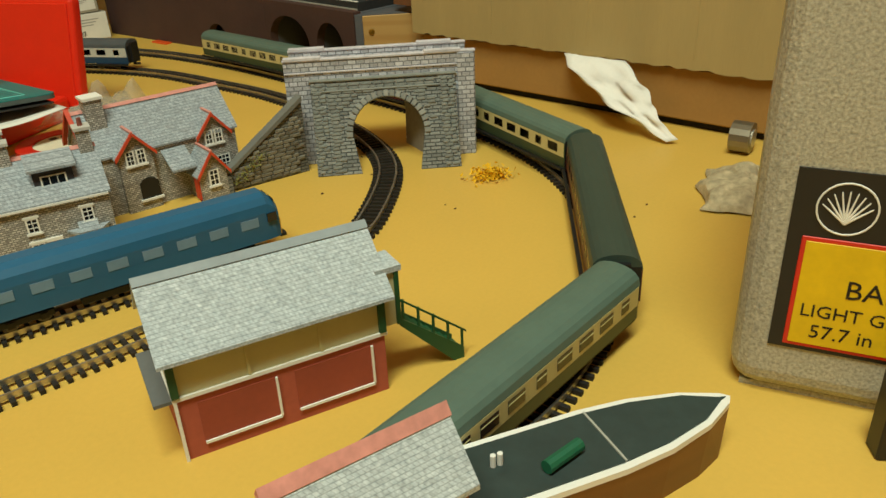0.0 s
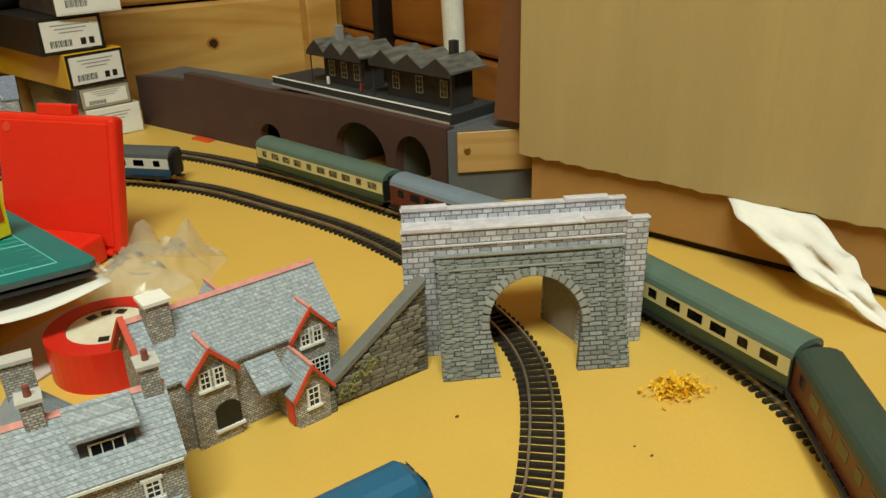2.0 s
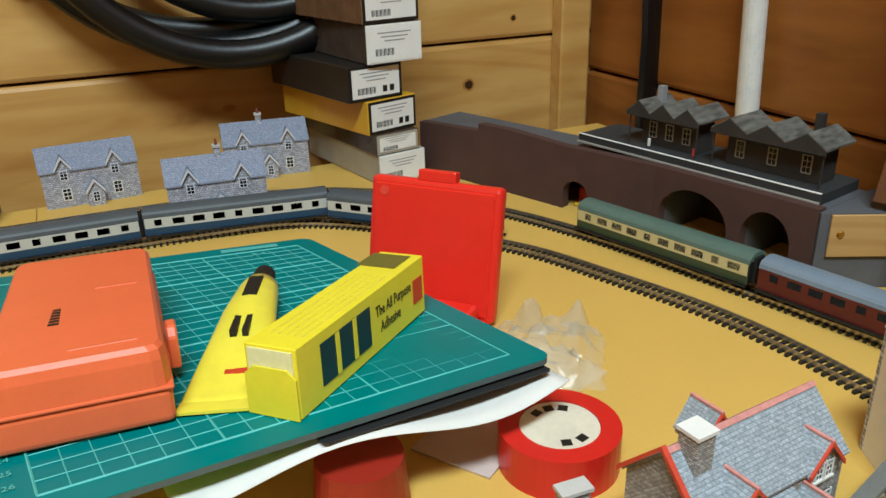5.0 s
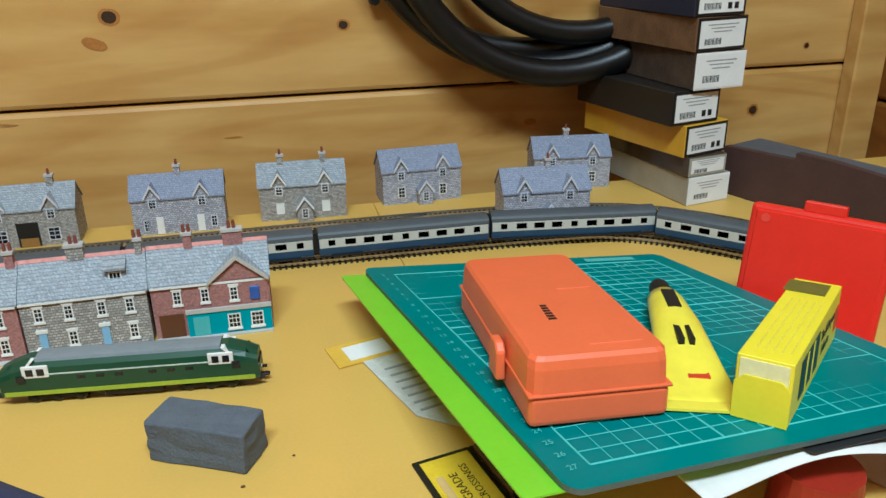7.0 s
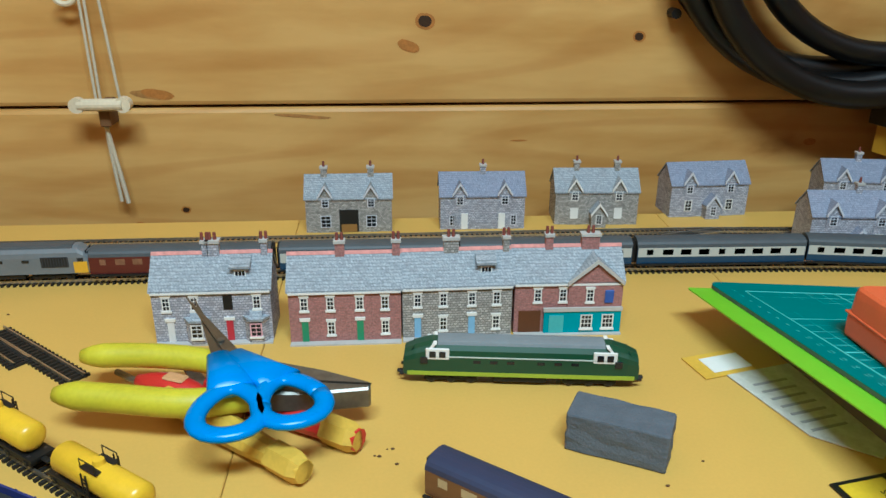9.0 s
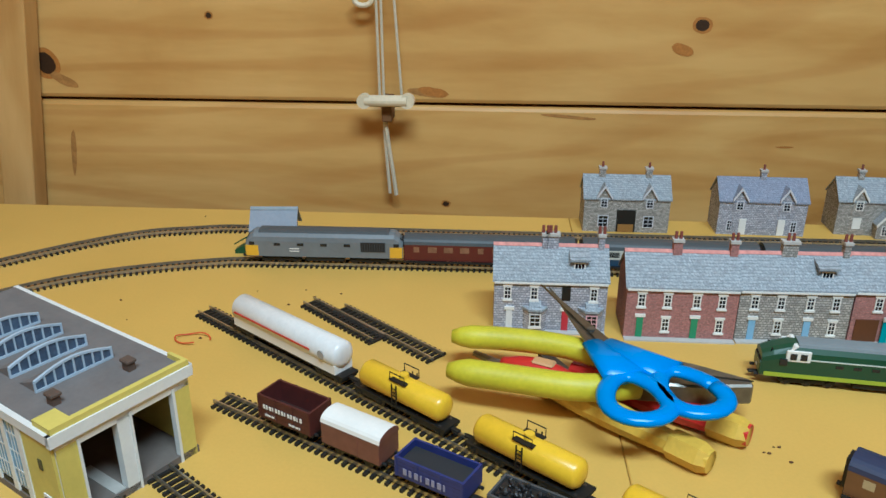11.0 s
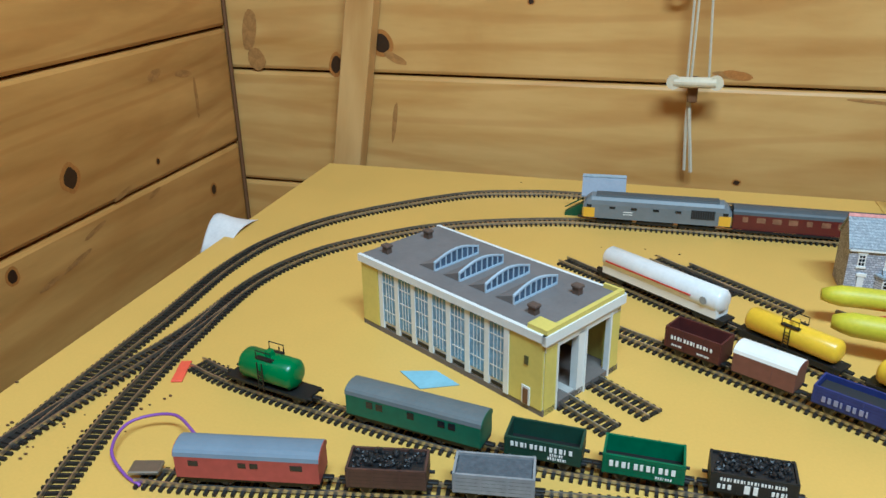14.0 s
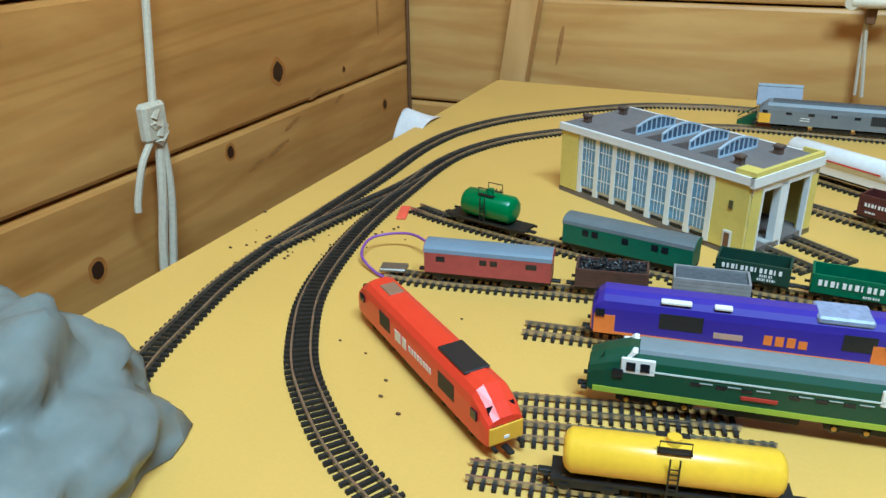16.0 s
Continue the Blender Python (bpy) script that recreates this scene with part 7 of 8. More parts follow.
solid("red_tub", tube((0.338, 0.872, 0), (0.338, 0.872, 0.024), 0.020, 0.018, 24), mat("dull_red_tub", "8f2416", 0.4), "dull red round tub under the mat", "tub")
prop = solid("spare_booklet", cuboid(-0.05, 0.05, -0.05, 0.05, 0, 0.022, 0.001), mat("booklet_grey", "6f6a60", 0.7), "stack of grey booklets under the mat", "booklet", pose(0.262, 1.03, 0, 0, 0, 8))

tape = thing("tape_roll", "roll of red insulating tape with white core", "tape", pose(0.4235, 0.8575, 0))
ro, ri, rk = 0.0265, 0.0175, 0.0155
bm = bmesh.new()
for r0, r1, z0, z1 in ((ro, ri, 0.0, 0.0195),):
    A = [[(r * math.cos(2 * math.pi * i / 40), r * math.sin(2 * math.pi * i / 40), z) for i in range(40)] for r, z in ((r0, z0), (r0, z1), (r1, z1), (r1, z0))]
    V = [[bm.verts.new(p) for p in ringp] for ringp in A]
    for a in range(4):
        for i in range(40):
            bm.faces.new((V[a][i - 1], V[a][i], V[(a + 1) % 4][i], V[(a + 1) % 4][i - 1]))
bmesh.ops.recalc_face_normals(bm, faces=bm.faces[:])
part("tape", bm, mat("tape_red", "c42018", 0.3, vary=0.05), tape)
part("core", tube((0, 0, 0.0002), (0, 0, 0.0188), ri - 0.0002, seg=40), mat("core_white", "d8cfb8", 0.6), tape)
for a0 in (50, 80, 110, 250, 285):
    m = Matrix.Rotation(radians(a0), 4, "Z") @ Matrix.Translation((0.0125, 0, 0.0189))
    part("print_bar", cuboid(-0.002, 0.002, -0.0022, 0.0022, 0, 0.0002), TX, tape, m=m)

FILM = mat("clear_film", "c9c4b8", 0.12, alpha=0.16, vary=0.05)


def crumple(seed, sx, sy, h):
    def f(u, v):
        e = min(1.0, 4 * min(u, 1 - u, v, 1 - v))
        return Vector(((u - 0.5) * sx + 0.004 * noise.noise((u * 4, v * 4, seed)), (v - 0.5) * sy + 0.004 * noise.noise((u * 4, v * 4, seed + 5)), 0.0012 + e * h * (0.35 + 0.9 * abs(noise.noise((u * 3.5, v * 3.5, seed + 9))))))
    return f


def film(seed, sx, sy, h, label, m, name="plastic_bag"):
    ob = sheet(18, 14, crumple(seed, sx, sy, h), FILM, name, label, "plastic bag", m, 0.0002, smooth=False)
    ob.visible_shadow = False
    return ob


film(3, 0.062, 0.055, 0.038, "crumpled clear plastic bag beside the red case", pose(0.464, 0.931, 0, 0, 0, -35))
film(8, 0.045, 0.05, 0.020, "crumpled clear plastic wrapping over the red case", pose(0.444, 0.905, 0.012, 0, 0, 20))
hd = thing("packet", "clear plastic packet with white insert and yellow header card", "packet", pose(0.190, 1.02, 0, 0, 0, 14))
part("header_card", cuboid(-0.035, 0.002, 0.036, 0.062, 0.0005, 0.0012), mat("header_yellow", "d8b03a", 0.5), hd, "yellow header card")
part("header_label", cuboid(-0.026, 0.002, 0.040, 0.057, 0.0013, 0.0016), WHITE, hd)
part("insert", prism([(-0.02, 0.036), (0.03, 0.036), (0.03, -0.045), (0.006, -0.058), (-0.016, -0.03)], 0.0006, 0.0012, "Z"), mat("insert_white", "c9c8bf", 0.6, vary=0.2, scale=120), hd)
for k in range(7):
    part("print_line", cuboid(-0.012, 0.012, 0.02 - 0.008 * k, 0.022 - 0.008 * k, 0.0013, 0.0015), mat("print_grey", "9a9a9a"), hd)
gc = thing("crossing_pack", "black and yellow carded pack of grade crossings", "packet", pose(0.2005, 0.931, 0, 0, 0, 11))
part("blister_card", cuboid(-0.026, 0.034, -0.026, 0.022, 0.0003, 0.0015, 0.0003), mat("pack_black", "1a1917", 0.4), gc)
part("yellow_card", cuboid(-0.023, 0.003, -0.022, 0.019, 0.0016, 0.0019), mat("pack_yellow", "d8b81e", 0.45), gc, "yellow printed card")
part("hang_hole", cuboid(-0.0205, -0.0165, -0.012, 0.006, 0.0019, 0.0021, 0.0001), mat("hole_tan", "c8a868", 0.6), gc)
RZ = Matrix.Rotation(radians(90), 4, "Z")
words("GRADE", 0.0062, TX, gc, Matrix.Translation((-0.0115, -0.004, 0.002)) @ RZ)
words("CROSSINGS", 0.0055, TX, gc, Matrix.Translation((-0.0045, -0.004, 0.002)) @ RZ)
part("blister", cuboid(0.005, 0.031, -0.022, 0.018, 0.0016, 0.006, 0.001), mat("dark_blister", "3a3020", 0.12, vary=0.3), gc)
solid("barcode_card", cuboid(-0.03, 0.03, -0.02, 0.02, 0.0004, 0.0014), mat("pink_card", "c8b8b0", 0.6, vary=0.1), "pale pink printed card with barcode under the mat", "card", pose(0.405, 0.893, 0, 0, 0, 33))

# ---- loose tools ----
foam = thing("foam_block", "dark grey rough foam sanding block", "block", pose(0.0745, 0.9835, 0, 0, 0, -27.5))
fb = cuboid(-0.0265, 0.0265, -0.012, 0.012, 0, 0.0225, 0.0012, 2)
bmesh.ops.subdivide_edges(fb, edges=fb.edges[:], cuts=4, use_grid_fill=True)
for v in fb.verts:
    if v.co.z > 0.001:
        v.co += Vector((noise.noise(v.co * 190), noise.noise(v.co * 170 + Vector((3, 0, 0))), noise.noise(v.co * 150 + Vector((0, 7, 0))))) * 0.0009
part("block_body", fb, mat("grey_foam", "5a6068", 0.95, vary=0.15, scale=120, bump=0.6, bump_scale=700), foam)

YH = mat("yellow_grip", "c4bc1c", 0.5, vary=0.14, scale=60)
YT2 = mat("pale_yellow_grip", "d2b13e", 0.55, vary=0.18, scale=70)
REDG = mat("red_grip", "c02a24", 0.4, vary=0.08)
STL = mat("tool_steel", "77746c", 0.38, 0.75, vary=0.25, scale=120)
pli = thing("pliers", "steel pliers with worn yellow grips", "pliers", pose(0, 0, 0))
part("grip", sweep(curve_through([(-0.224, 1.058, 0.0235), (-0.19, 1.056, 0.024), (-0.155, 1.049, 0.024), (-0.125, 1.036, 0.022)], step=0.006), lambda u: 0.0072 * min(1, 0.55 + u * 5), 12), YH, pli, smooth=True)
part("grip", sweep(curve_through([(-0.224, 1.018, 0.0235), (-0.19, 1.011, 0.024), (-0.15, 1.004, 0.024), (-0.118, 1.012, 0.022)], step=0.006), lambda u: 0.0078 * min(1, 0.55 + u * 5), 12), YH, pli, smooth=True)
part("jaw", prism([(-0.126, 1.043), (-0.112, 1.042), (-0.082, 1.030), (-0.056, 1.016), (-0.056, 1.009), (-0.088, 1.006), (-0.120, 1.008)], 0.014, 0.0265, "Z", bevel=0.0012), STL, pli)
part("jaw_gap", prism([(-0.10, 1.0205), (-0.0555, 1.0135), (-0.0555, 1.0122), (-0.10, 1.0190)], 0.0266, 0.0269, "Z"), DARK, pli)
part("pivot", tube((-0.104, 1.024, 0.026), (-0.104, 1.024, 0.0285), 0.006, 0.0055, 16), STL, pli)
for y0, y1, nm in (((-0.172, 1.036), (-0.088, 0.964), "a"), ((-0.150, 1.048), (-0.062, 0.988), "b")):
    t_ = thing("screwdriver" if nm == "a" else "cutter", "dimpled yellow-handled tool under the pliers" if nm == "a" else "red and yellow handled cutter under the pliers", "hand tool", pose(0, 0, 0))
    p0_, p1_ = Vector((*y0, 0.0085)), Vector((*y1, 0.0085))
    mid = p0_.lerp(p1_, 0.45)
    part("handle", sweep([p0_.lerp(p1_, k / 14) for k in range(15)], lambda u: 0.0062 + 0.0022 * math.sin(math.pi * min(1, u * 1.15)), 10), YT2 if nm == "a" else REDG, t_)
    part("handle_end", sweep([p1_.lerp(p0_, 0.20), p1_.lerp(p0_, 0.05), p1_], lambda u: 0.0083 if u < 0.9 else 0.0062, 6), mat("cream_grip_end", "cdaa3a", 0.6, vary=0.15), t_)
    if nm == "a":
        q = p0_ + (p0_ - p1_).normalized() * 0.05
        part("blade", tube(p0_, (q.x, q.y, 0.006), 0.0026, 0.002, 10), STL, t_)
    else:
        part("blade", prism([(-0.150, 1.046), (-0.162, 1.066), (-0.170, 1.066), (-0.158, 1.043)], 0.007, 0.0095, "Z"), STL, t_)
rt = thing("red_tool", "rounded red plastic tool handle beneath the pliers", "hand tool", pose(-0.178, 1.047, 0, 0, 0, -24))
part("handle", sweep([(-0.016 + 0.004 * k, 0, 0.0085) for k in range(13)], lambda u: 0.0085 * (math.sin(math.pi * min(0.97, max(0.05, u)))) ** 0.4, 14), REDG, rt, smooth=True)
part("inlay", cuboid(0.004, 0.018, -0.004, 0.004, 0.0155, 0.0175, 0.001), mat("tan_inlay", "c89a6a", 0.5), rt)

SB = mat("scissor_blue", "1683d8", 0.32, vary=0.05)
sc_ = thing("scissors", "blue-handled scissors lying open across the pliers", "scissors", pose(-0.137, 1.043, 0.0335, 0, 0, 0))
for sx, ex, tip in ((-1, Vector((0.012, -0.061, 0)), Vector((-0.027, 0.044, 0.012))), (1, Vector((0.041, -0.053, 0)), Vector((-0.032, 0.043, 0.014)))):
    loop = []
    for i in range(25):
        a = 2 * math.pi * i / 24
        loop.append(ex + Vector((0.0155 * math.cos(a) * (1 - 0.25 * math.sin(a)), 0.0205 * math.sin(a), 0)))
    rot = Matrix.Rotation(radians(20 if sx > 0 else 6), 3, "Z")
    loop = [ex + rot @ (p - ex) for p in loop]
    bm = sweep(loop, 0.0052, 10, squash=0.62)
    part("finger_loop", bm, SB, sc_, smooth=True)
    root = Vector((0.004 * sx, -0.005, 0))
    top = ex + rot @ Vector((0.0, 0.0185, 0))
    part("shank", sweep([top, top.lerp(root, 0.5), root], lambda u: 0.0128 - 0.0062 * u, 12, squash=0.34), SB, sc_, smooth=True)
    d = (tip - root).normalized()
    nrm = Vector((-d.y, d.x, 0))
    bm = bmesh.new()
    V = [root + nrm * 0.004, root - nrm * 0.004, tip]
    top_ = [bm.verts.new(p + Vector((0, 0, 0.0006))) for p in V]
    bot_ = [bm.verts.new(p - Vector((0, 0, 0.0006))) for p in V]
    bm.faces.new(top_), bm.faces.new(bot_[::-1])
    for i in range(3):
        bm.faces.new((top_[i - 1], bot_[i - 1], bot_[i], top_[i]))
    bmesh.ops.recalc_face_normals(bm, faces=bm.faces[:])
    part("blade", bm, mat("blade_steel", "6f6a60", 0.3, 0.85, vary=0.2), sc_)
part("rivet", tube((-0.004, 0.004, 0.001), (-0.004, 0.004, 0.0045), 0.0022, seg=12), STL, sc_)

# ---- small scraps on the board ----
solid("blue_paper", prism([(0.0, 0.0), (0.022, 0.006), (0.040, -0.006), (0.018, -0.016)], 0.0003, 0.0008, "Z"), mat("pale_blue_paper", "8fb4c0", 0.7), "torn scrap of pale blue paper", "paper scrap", pose(-0.483, 0.928, 0, 0, 0, 0))
solid("purple_wire", sweep(curve_through([(-0.560, 0.823, 0.012), (-0.585, 0.838, 0.011), (-0.606, 0.828, 0.009), (-0.603, 0.808, 0.006), (-0.588, 0.797, 0.002), (-0.575, 0.792, 0.0013)], step=0.003), 0.0009, 8), mat("purple_pvc", "7a4a9a", 0.4), "short curved purple wire", "wire", smooth=True)
solid("power_clip", cuboid(-0.008, 0.008, -0.005, 0.005, 0.0038, 0.0062, 0.0006), mat("clip_metal", "9a958a", 0.35, 0.8), "silver track power clip", "clip", pose(-0.577, 0.801, 0, 0, 0, 15))
solid("red_scrap", cuboid(-0.0035, 0.0035, -0.012, 0.012, 0.0002, 0.0014, 0.0003), mat("scrap_orange_red", "d8583c", 0.5), "thin orange-red paper scrap", "scrap", pose(-0.617, 0.893, 0, 0, 0, 18))
solid("orange_wire", sweep([(-0.400 + 0.012 * math.cos(a / 3), 1.082 + 0.007 * math.sin(a / 3), 0.0012 + 0.0015 * math.sin(a / 2) ** 2) for a in range(16)], 0.0005, 6), mat("orange_pvc", "c8542a", 0.4), "small loop of orange wire", "wire")
sheet(10, 10, lambda u, v: Vector((-0.732 + 0.03 * u + 0.004 * noise.noise((u * 4, v * 3, 1)), 1.095 + 0.06 * v, -0.014 + 0.026 * math.sin(math.pi * v * 0.9) * (1 - u * 0.8) + 0.012 * u)), mat("crumpled_white_paper", "d4d0cc", 0.8), "white_paper_scrap", "crumpled white paper wedged behind the board", "paper scrap", pose(0, 0, 0))
rng = random.Random(21)
crumbs = bmesh.new()
for cx, cy, n, sp in ((-0.655, 0.82, 34, 0.022), (-0.63, 0.86, 16, 0.03), (-0.05, 0.985, 5, 0.006), (-0.40, 1.15, 14, 0.06), (-0.52, 0.72, 12, 0.03), (0.10, 0.95, 4, 0.02), (0.62, 0.62, 6, 0.03), (0.55, 0.72, 4, 0.02)):
    for _ in range(n):
        r = rng.uniform(0.0004, 0.0011)
        bmesh.ops.create_icosphere(crumbs, subdivisions=1, radius=r, matrix=Matrix.Translation((rng.gauss(cx, sp), rng.gauss(cy, sp), r * 0.6)) @ Matrix.Diagonal((1.4, 0.9, 0.7, 1)))
solid("crumbs", crumbs, mat("crumb_brown", "5a4024", 0.9), "dark crumbs of dirt on the baseboard", "debris", kind="stuff")


def lump(u, v):
    a, b = 2 * math.pi * u, math.pi / 2 * v
    d = Vector((math.cos(a) * math.cos(b), math.sin(a) * math.cos(b), math.sin(b)))
    k = 1 + 0.28 * noise.noise(d * 2.2 + Vector((4, 1, 0))) + 0.10 * noise.noise(d * 6) + 0.03 * noise.noise(d * 14)
    return Vector((d.x * 0.105 * k, d.y * 0.085 * k, max(0.001, d.z * 0.062 * k)))


sheet(64, 28, lump, mat("grey_bag", "787e7a", 0.5, vary=0.2, scale=25, bump=0.25, bump_scale=90), "grey_bag", "crumpled grey plastic bag on the baseboard", "bag", pose(-0.665, 0.575, 0, 0, 0, -30), 0.0006)

# ---- things on the walls ----
ROPE = mat("white_cord", "c8bfa6", 0.85, vary=0.12, scale=300, bump=0.4, bump_scale=900)
cl = thing("cord_cleat", "white cord wound on a plastic cleat", "cleat", pose(-0.309, 1.3905, 0.099))
part("cleat_bar", tube((-0.021, 0, 0.002), (0.021, -0.004, 0.003), 0.0058, seg=14), mat("cream_plastic", "d8ccae", 0.5), cl)
part("cleat_end", tube((-0.022, -0.0045, 0.002), (-0.022, 0.004, 0.002), 0.0072, seg=16), mat("cream_plastic", "d8ccae"), cl)
part("cleat_end", tube((0.021, -0.0075, 0.003), (0.021, 0.002, 0.003), 0.0072, seg=16), mat("cream_plastic", "d8ccae"), cl)
part("cleat_stem", cuboid(-0.006, 0.004, 0.004, 0.0293, -0.020, 0.004, 0.001), mat("stem_brown", "6a4a28", 0.7), cl)
for x0, x1 in ((-0.008, -0.010), (-0.004, -0.005), (0.014, 0.004)):
    part("cord", sweep([(x0 + (x1 - x0) * k / 8, 0.010, 0.004 + 0.02 * k + 0.0) for k in range(9)], 0.0014, 6), ROPE, cl)
part("hanging_cord", sweep(curve_through([(-0.004, 0.012, -0.016), (-0.001, 0.014, -0.045), (0.003, 0.014, -0.075), (0.006, 0.014, -0.10)], step=0.006), 0.0022, 6), ROPE, cl)
part("hanging_cord", sweep(curve_through([(-0.005, 0.016, -0.016), (-0.004, 0.016, -0.05), (-0.001, 0.016, -0.098)], step=0.006), 0.0018, 6), ROPE, cl)
part("cord_ring", sweep([(-0.022 + 0.009 * math.cos(2 * math.pi * k / 20), 0.012, 0.098 + 0.007 * math.sin(2 * math.pi * k / 20)) for k in range(21)], 0.0026, 8), mat("cream_plastic", "d8ccae"), cl)

lc = thing("hanging_cord", "knotted white cord hanging down the side wall", "cord", pose(-0.850, 0.906, 0.03))
part("cord", sweep(curve_through([(-0.010, 0.052, 0.36), (-0.008, 0.033, 0.20), (-0.006, 0.017, 0.10), (0.0, 0.0, 0.02)], step=0.008), 0.0034, 8), ROPE, lc)
part("knot", sweep(curve_through([(0, 0.004, 0.025), (0.003, -0.008, 0.012), (0, 0.008, 0.004), (0.003, -0.004, -0.004), (0, 0.006, 0.018)], step=0.003), 0.0055, 8), ROPE, lc)
part("cloth_wrap", cuboid(-0.005, 0.006, -0.016, 0.010, -0.004, 0.028, 0.003), ROPE, lc)
part("cord", sweep(curve_through([(0, 0.002, 0.0), (0.002, -0.007, -0.05), (0, -0.015, -0.10), (0, -0.021, -0.15)], step=0.006), 0.0040, 8), ROPE, lc)
part("cord", sweep(curve_through([(0.001, 0.004, 0.0), (0.003, 0.002, -0.05), (0.001, -0.006, -0.11), (0.0, -0.012, -0.142)], step=0.006), 0.0036, 8), ROPE, lc)
part("cord", sweep(curve_through([(0.001, -0.006, 0.0), (0.003, -0.024, -0.018), (0.002, -0.034, -0.045), (0.002, -0.036, -0.056)], step=0.005), 0.003, 8), ROPE, lc)

bt = thing("wall_batten", "pale planed timber batten leaning against the wall", "batten", pose(0, 0, 0))
part("batten_bar", cuboid(-0.0175, 0.0175, -0.012, 0.012, -0.62, 0.02, 0.001), wood("batten_pine", "cda868", "b58a48", "Z", knots=False), bt, m=pose(-0.7265, 1.405, -0.12, 0, 8.3, 0) @ pose(0, 0, 0.60))

HOSE = mat("black_hose", "0a0a0b", 0.38, vary=0.2, scale=40, bump=0.1)
hc = thing("hose_coil", "coil of black hose hanging on the wall", "hose", pose(0.400, 1.385, 0.296))
for k, (rx, rz_, dy, off, rr) in enumerate(((0.185, 0.180, 0.0, 0.0, 0.0125), (0.172, 0.186, -0.022, 0.010, 0.0135), (0.176, 0.166, 0.012, -0.012, 0.012), (0.150, 0.150, -0.006, 0.036, 0.012))):
    part("coil", sweep([(off + rx * math.cos(2 * math.pi * i / 60), dy + 0.006 * math.sin(4 * math.pi * i / 60), rz_ * math.sin(2 * math.pi * i / 60)) for i in range(61)], rr, 10, squash=1.0), HOSE, hc, smooth=True)
part("hook", tube((-0.165, 0.02, -0.115), (-0.165, 0.0345, -0.115), 0.005, seg=10), BLACK, hc)

st = thing("black_strap", "black rubber strap hanging on the side wall", "strap", pose(0.826, 1.292, 0))
part("strap_band", sweep([(0, 0.0, -0.02), (0, 0.002, 0.1), (-0.001, 0.006, 0.2), (0, 0.012, 0.40)], 0.016, 8, squash=0.35), HOSE, st, m=pose(0, 0, 0, 0, 0, 0))
wp = thing("white_pipe", "white plastic pipe fixed to the side wall", "pipe", pose(0.815, 1.144, 0))
part("pipe_length", tube((0, -0.008, -0.05), (0, 0.020, 0.40), 0.0105, seg=20), mat("white_pvc", "d8d6ce", 0.35), wp, smooth=False)
part("pipe_clip", cuboid(-0.012, 0.0198, 0.010, 0.026, 0.34, 0.352, 0.001), WHITE, wp)
solid("corner_post", cuboid(0.782, 0.822, 1.398, 1.4195, -0.79, 1.8, 0.002), PINE, "vertical pine batten in the shed corner", "post", kind="structure")
# thin dark strip added as the shadow line where the two walls meet
solid("corner_strip", cuboid(X0 + 0.0005, X0 + 0.004, 1.414, 1.4195, -0.79, 1.8, 0.001), mat("corner_shadow_brown", "6b4a28", 0.7), "dark strip drawn for the shadow line in the shed corner", "trim", kind="structure")

# knots in the pine
KN = mat("knot_dark", "33200f", 0.5, vary=0.3, scale=300)
KO = mat("knot_orange", "a8702e", 0.5, vary=0.2, scale=200)


def knot(wall, x, z, rx, rz_, material, tilt=0.0, side=False, lift=0.0004):
    bm = bmesh.new()
    bmesh.ops.create_circle(bm, cap_ends=True, segments=18, radius=1.0)
    for v in bm.verts:
        a = math.atan2(v.co.y, v.co.x)
        k = 1 + 0.18 * noise.noise((math.cos(a) * 1.5 + x * 30, math.sin(a) * 1.5, z * 20))
        v.co = Vector((v.co.x * rx * k, v.co.y * rz_ * k, 0))
    base = pose(X0 + lift, x, z, 90, tilt, 90) if side else pose(x, Y1 - lift, z, 90, tilt, 0)
    part("knot", bm, material, bpy.data.objects[wall], m=base)


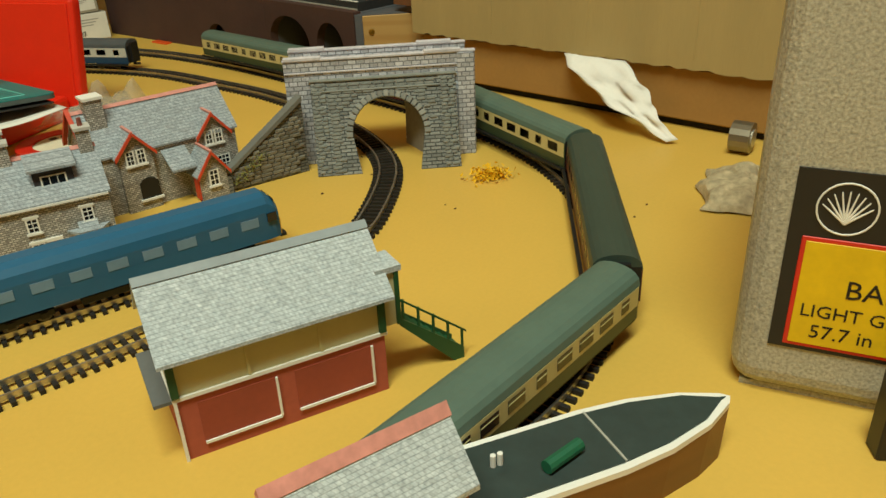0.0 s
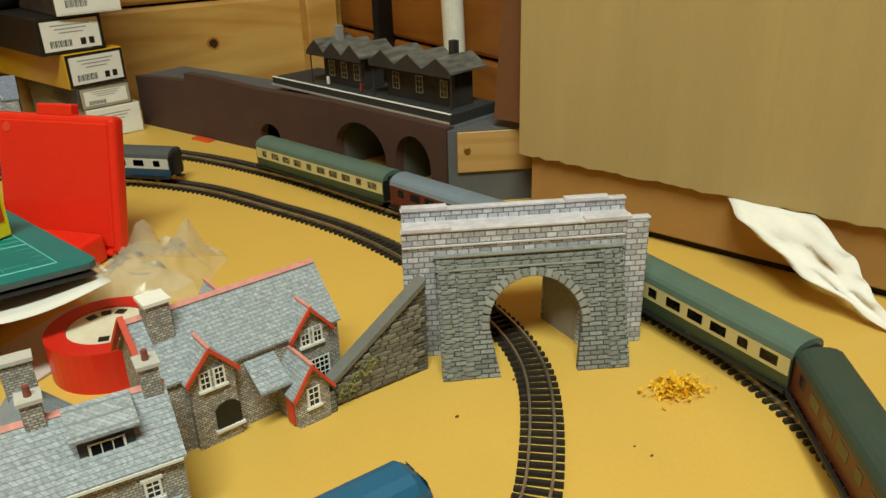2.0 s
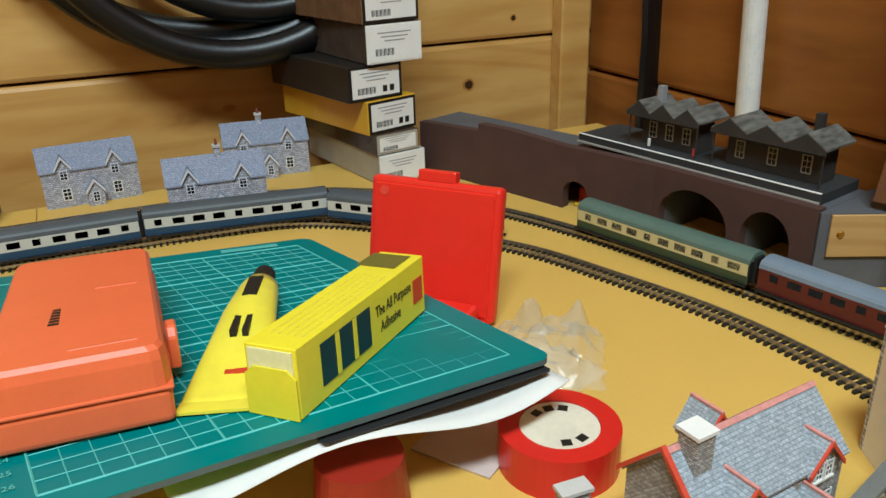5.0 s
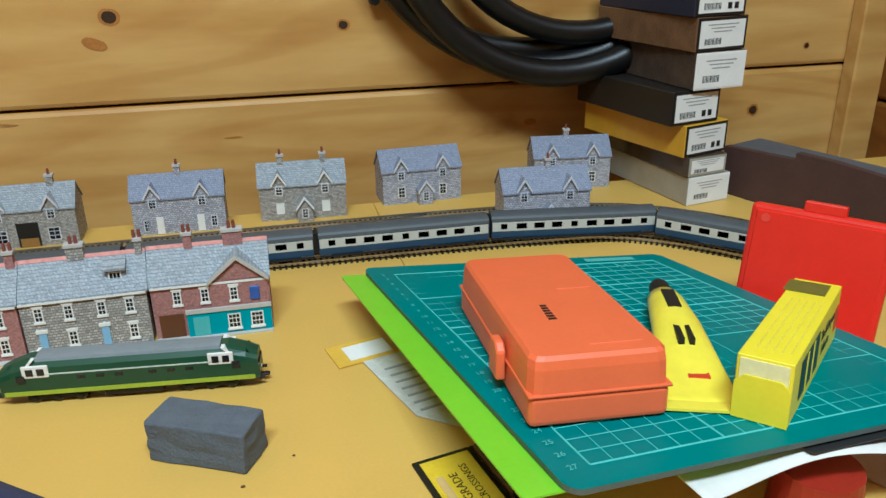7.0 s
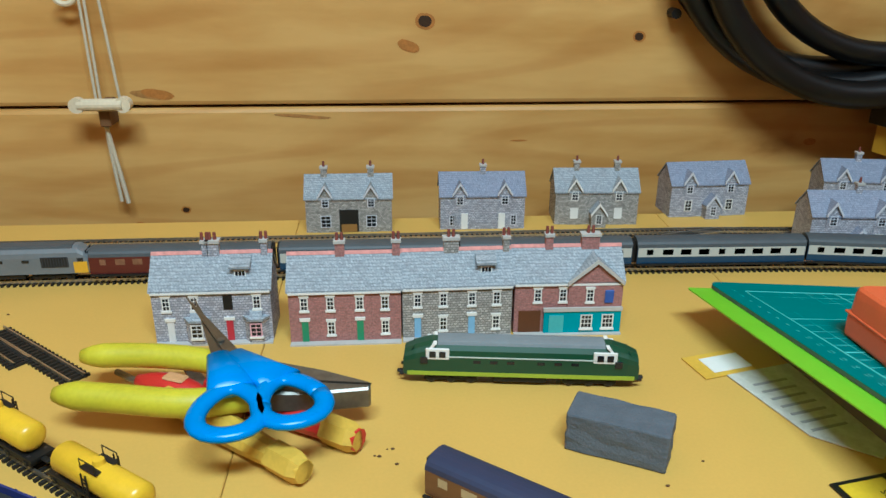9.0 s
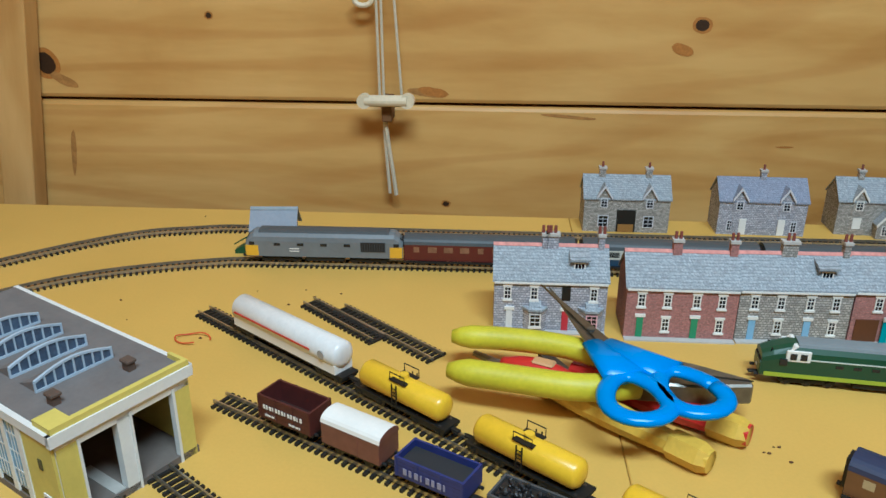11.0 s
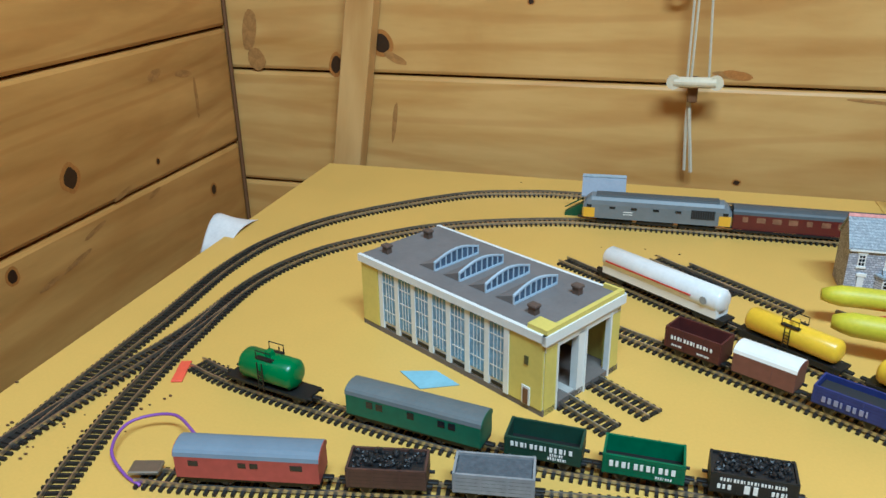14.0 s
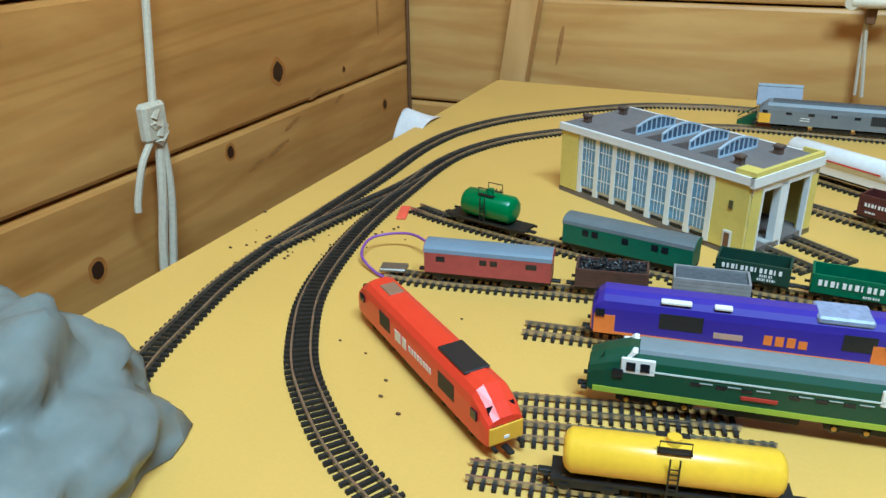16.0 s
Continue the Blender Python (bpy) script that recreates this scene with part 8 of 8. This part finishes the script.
for x, z, rx, rz_, mm, tl in ((-0.006, 0.173, 0.0075, 0.0062, KN, 20), (-0.022, 0.150, 0.0125, 0.0058, KO, 18), (-0.252, -0.014, 0.004, 0.003, KN, 0), (0.205, 0.158, 0.005, 0.0045, KN, 0), (-0.49, 0.178, 0.0035, 0.003, KN, 0), (-0.728, 0.102, 0.007, 0.012, KN, 10),
                          (-0.668, 0.129, 0.011, 0.013, KN, -30), (-0.265, 0.105, 0.018, 0.005, KO, 10), (0.672, 0.045, 0.006, 0.0055, KN, 0), (0.40, 0.05, 0.008, 0.004, KO, 0), (0.73, 0.115, 0.003, 0.003, KN, 0), (0.09, 0.055, 0.010, 0.001, KO, 0), (-0.30, -0.03, 0.006, 0.004, KO, 0)):
    knot("wall_north", x, z, rx * 0.9, rz_ * 0.9, mm, tl)
    if mm is KN:
        knot("wall_north", x, z, rx * 1.35, rz_ * 1.3, KO, tl, lift=0.0002)
STAIN = mat("damp_stain", "a2763a", 0.6, vary=0.35, scale=120)
for x, z, rx, rz_, tl in ((-0.842, 0.140, 0.010, 0.026, 12), (-0.835, 0.105, 0.012, 0.014, -20), (-0.655, 0.035, 0.003, 0.026, 8), (-0.652, 0.112, 0.016, 0.005, 25), (-0.128, 0.082, 0.030, 0.0018, 4), (-0.272, 0.104, 0.020, 0.004, 8)):
    knot("wall_north", x, z, rx, rz_, STAIN, tl, lift=0.0003)
for y, z, rx, rz_, tl in ((1.315, 0.104, 0.020, 0.004, 8), (1.262, 0.112, 0.016, 0.006, -10), (1.335, 0.072, 0.004, 0.026, 0), (1.18, 0.004, 0.020, 0.003, -14), (1.13, -0.018, 0.022, 0.0028, -14), (1.10, -0.038, 0.026, 0.003, -12), (1.06, -0.045, 0.018, 0.003, -10), (1.23, -0.012, 0.014, 0.003, -16)):
    knot("wall_west", y, z, rx * 0.8, rz_, STAIN, tl, True, lift=0.0003)
for y, z, r in ((1.112, 0.042, 0.016), (1.021, -0.020, 0.010), (0.840, -0.069, 0.012), (1.345, -0.045, 0.009), (1.245, 0.020, 0.005)):
    knot("wall_west", y, z, r * 0.55, r * 0.65, KN, 0, True)
    knot("wall_west", y, z, r * 0.85, r * 0.95, KO, 0, True, lift=0.0002)
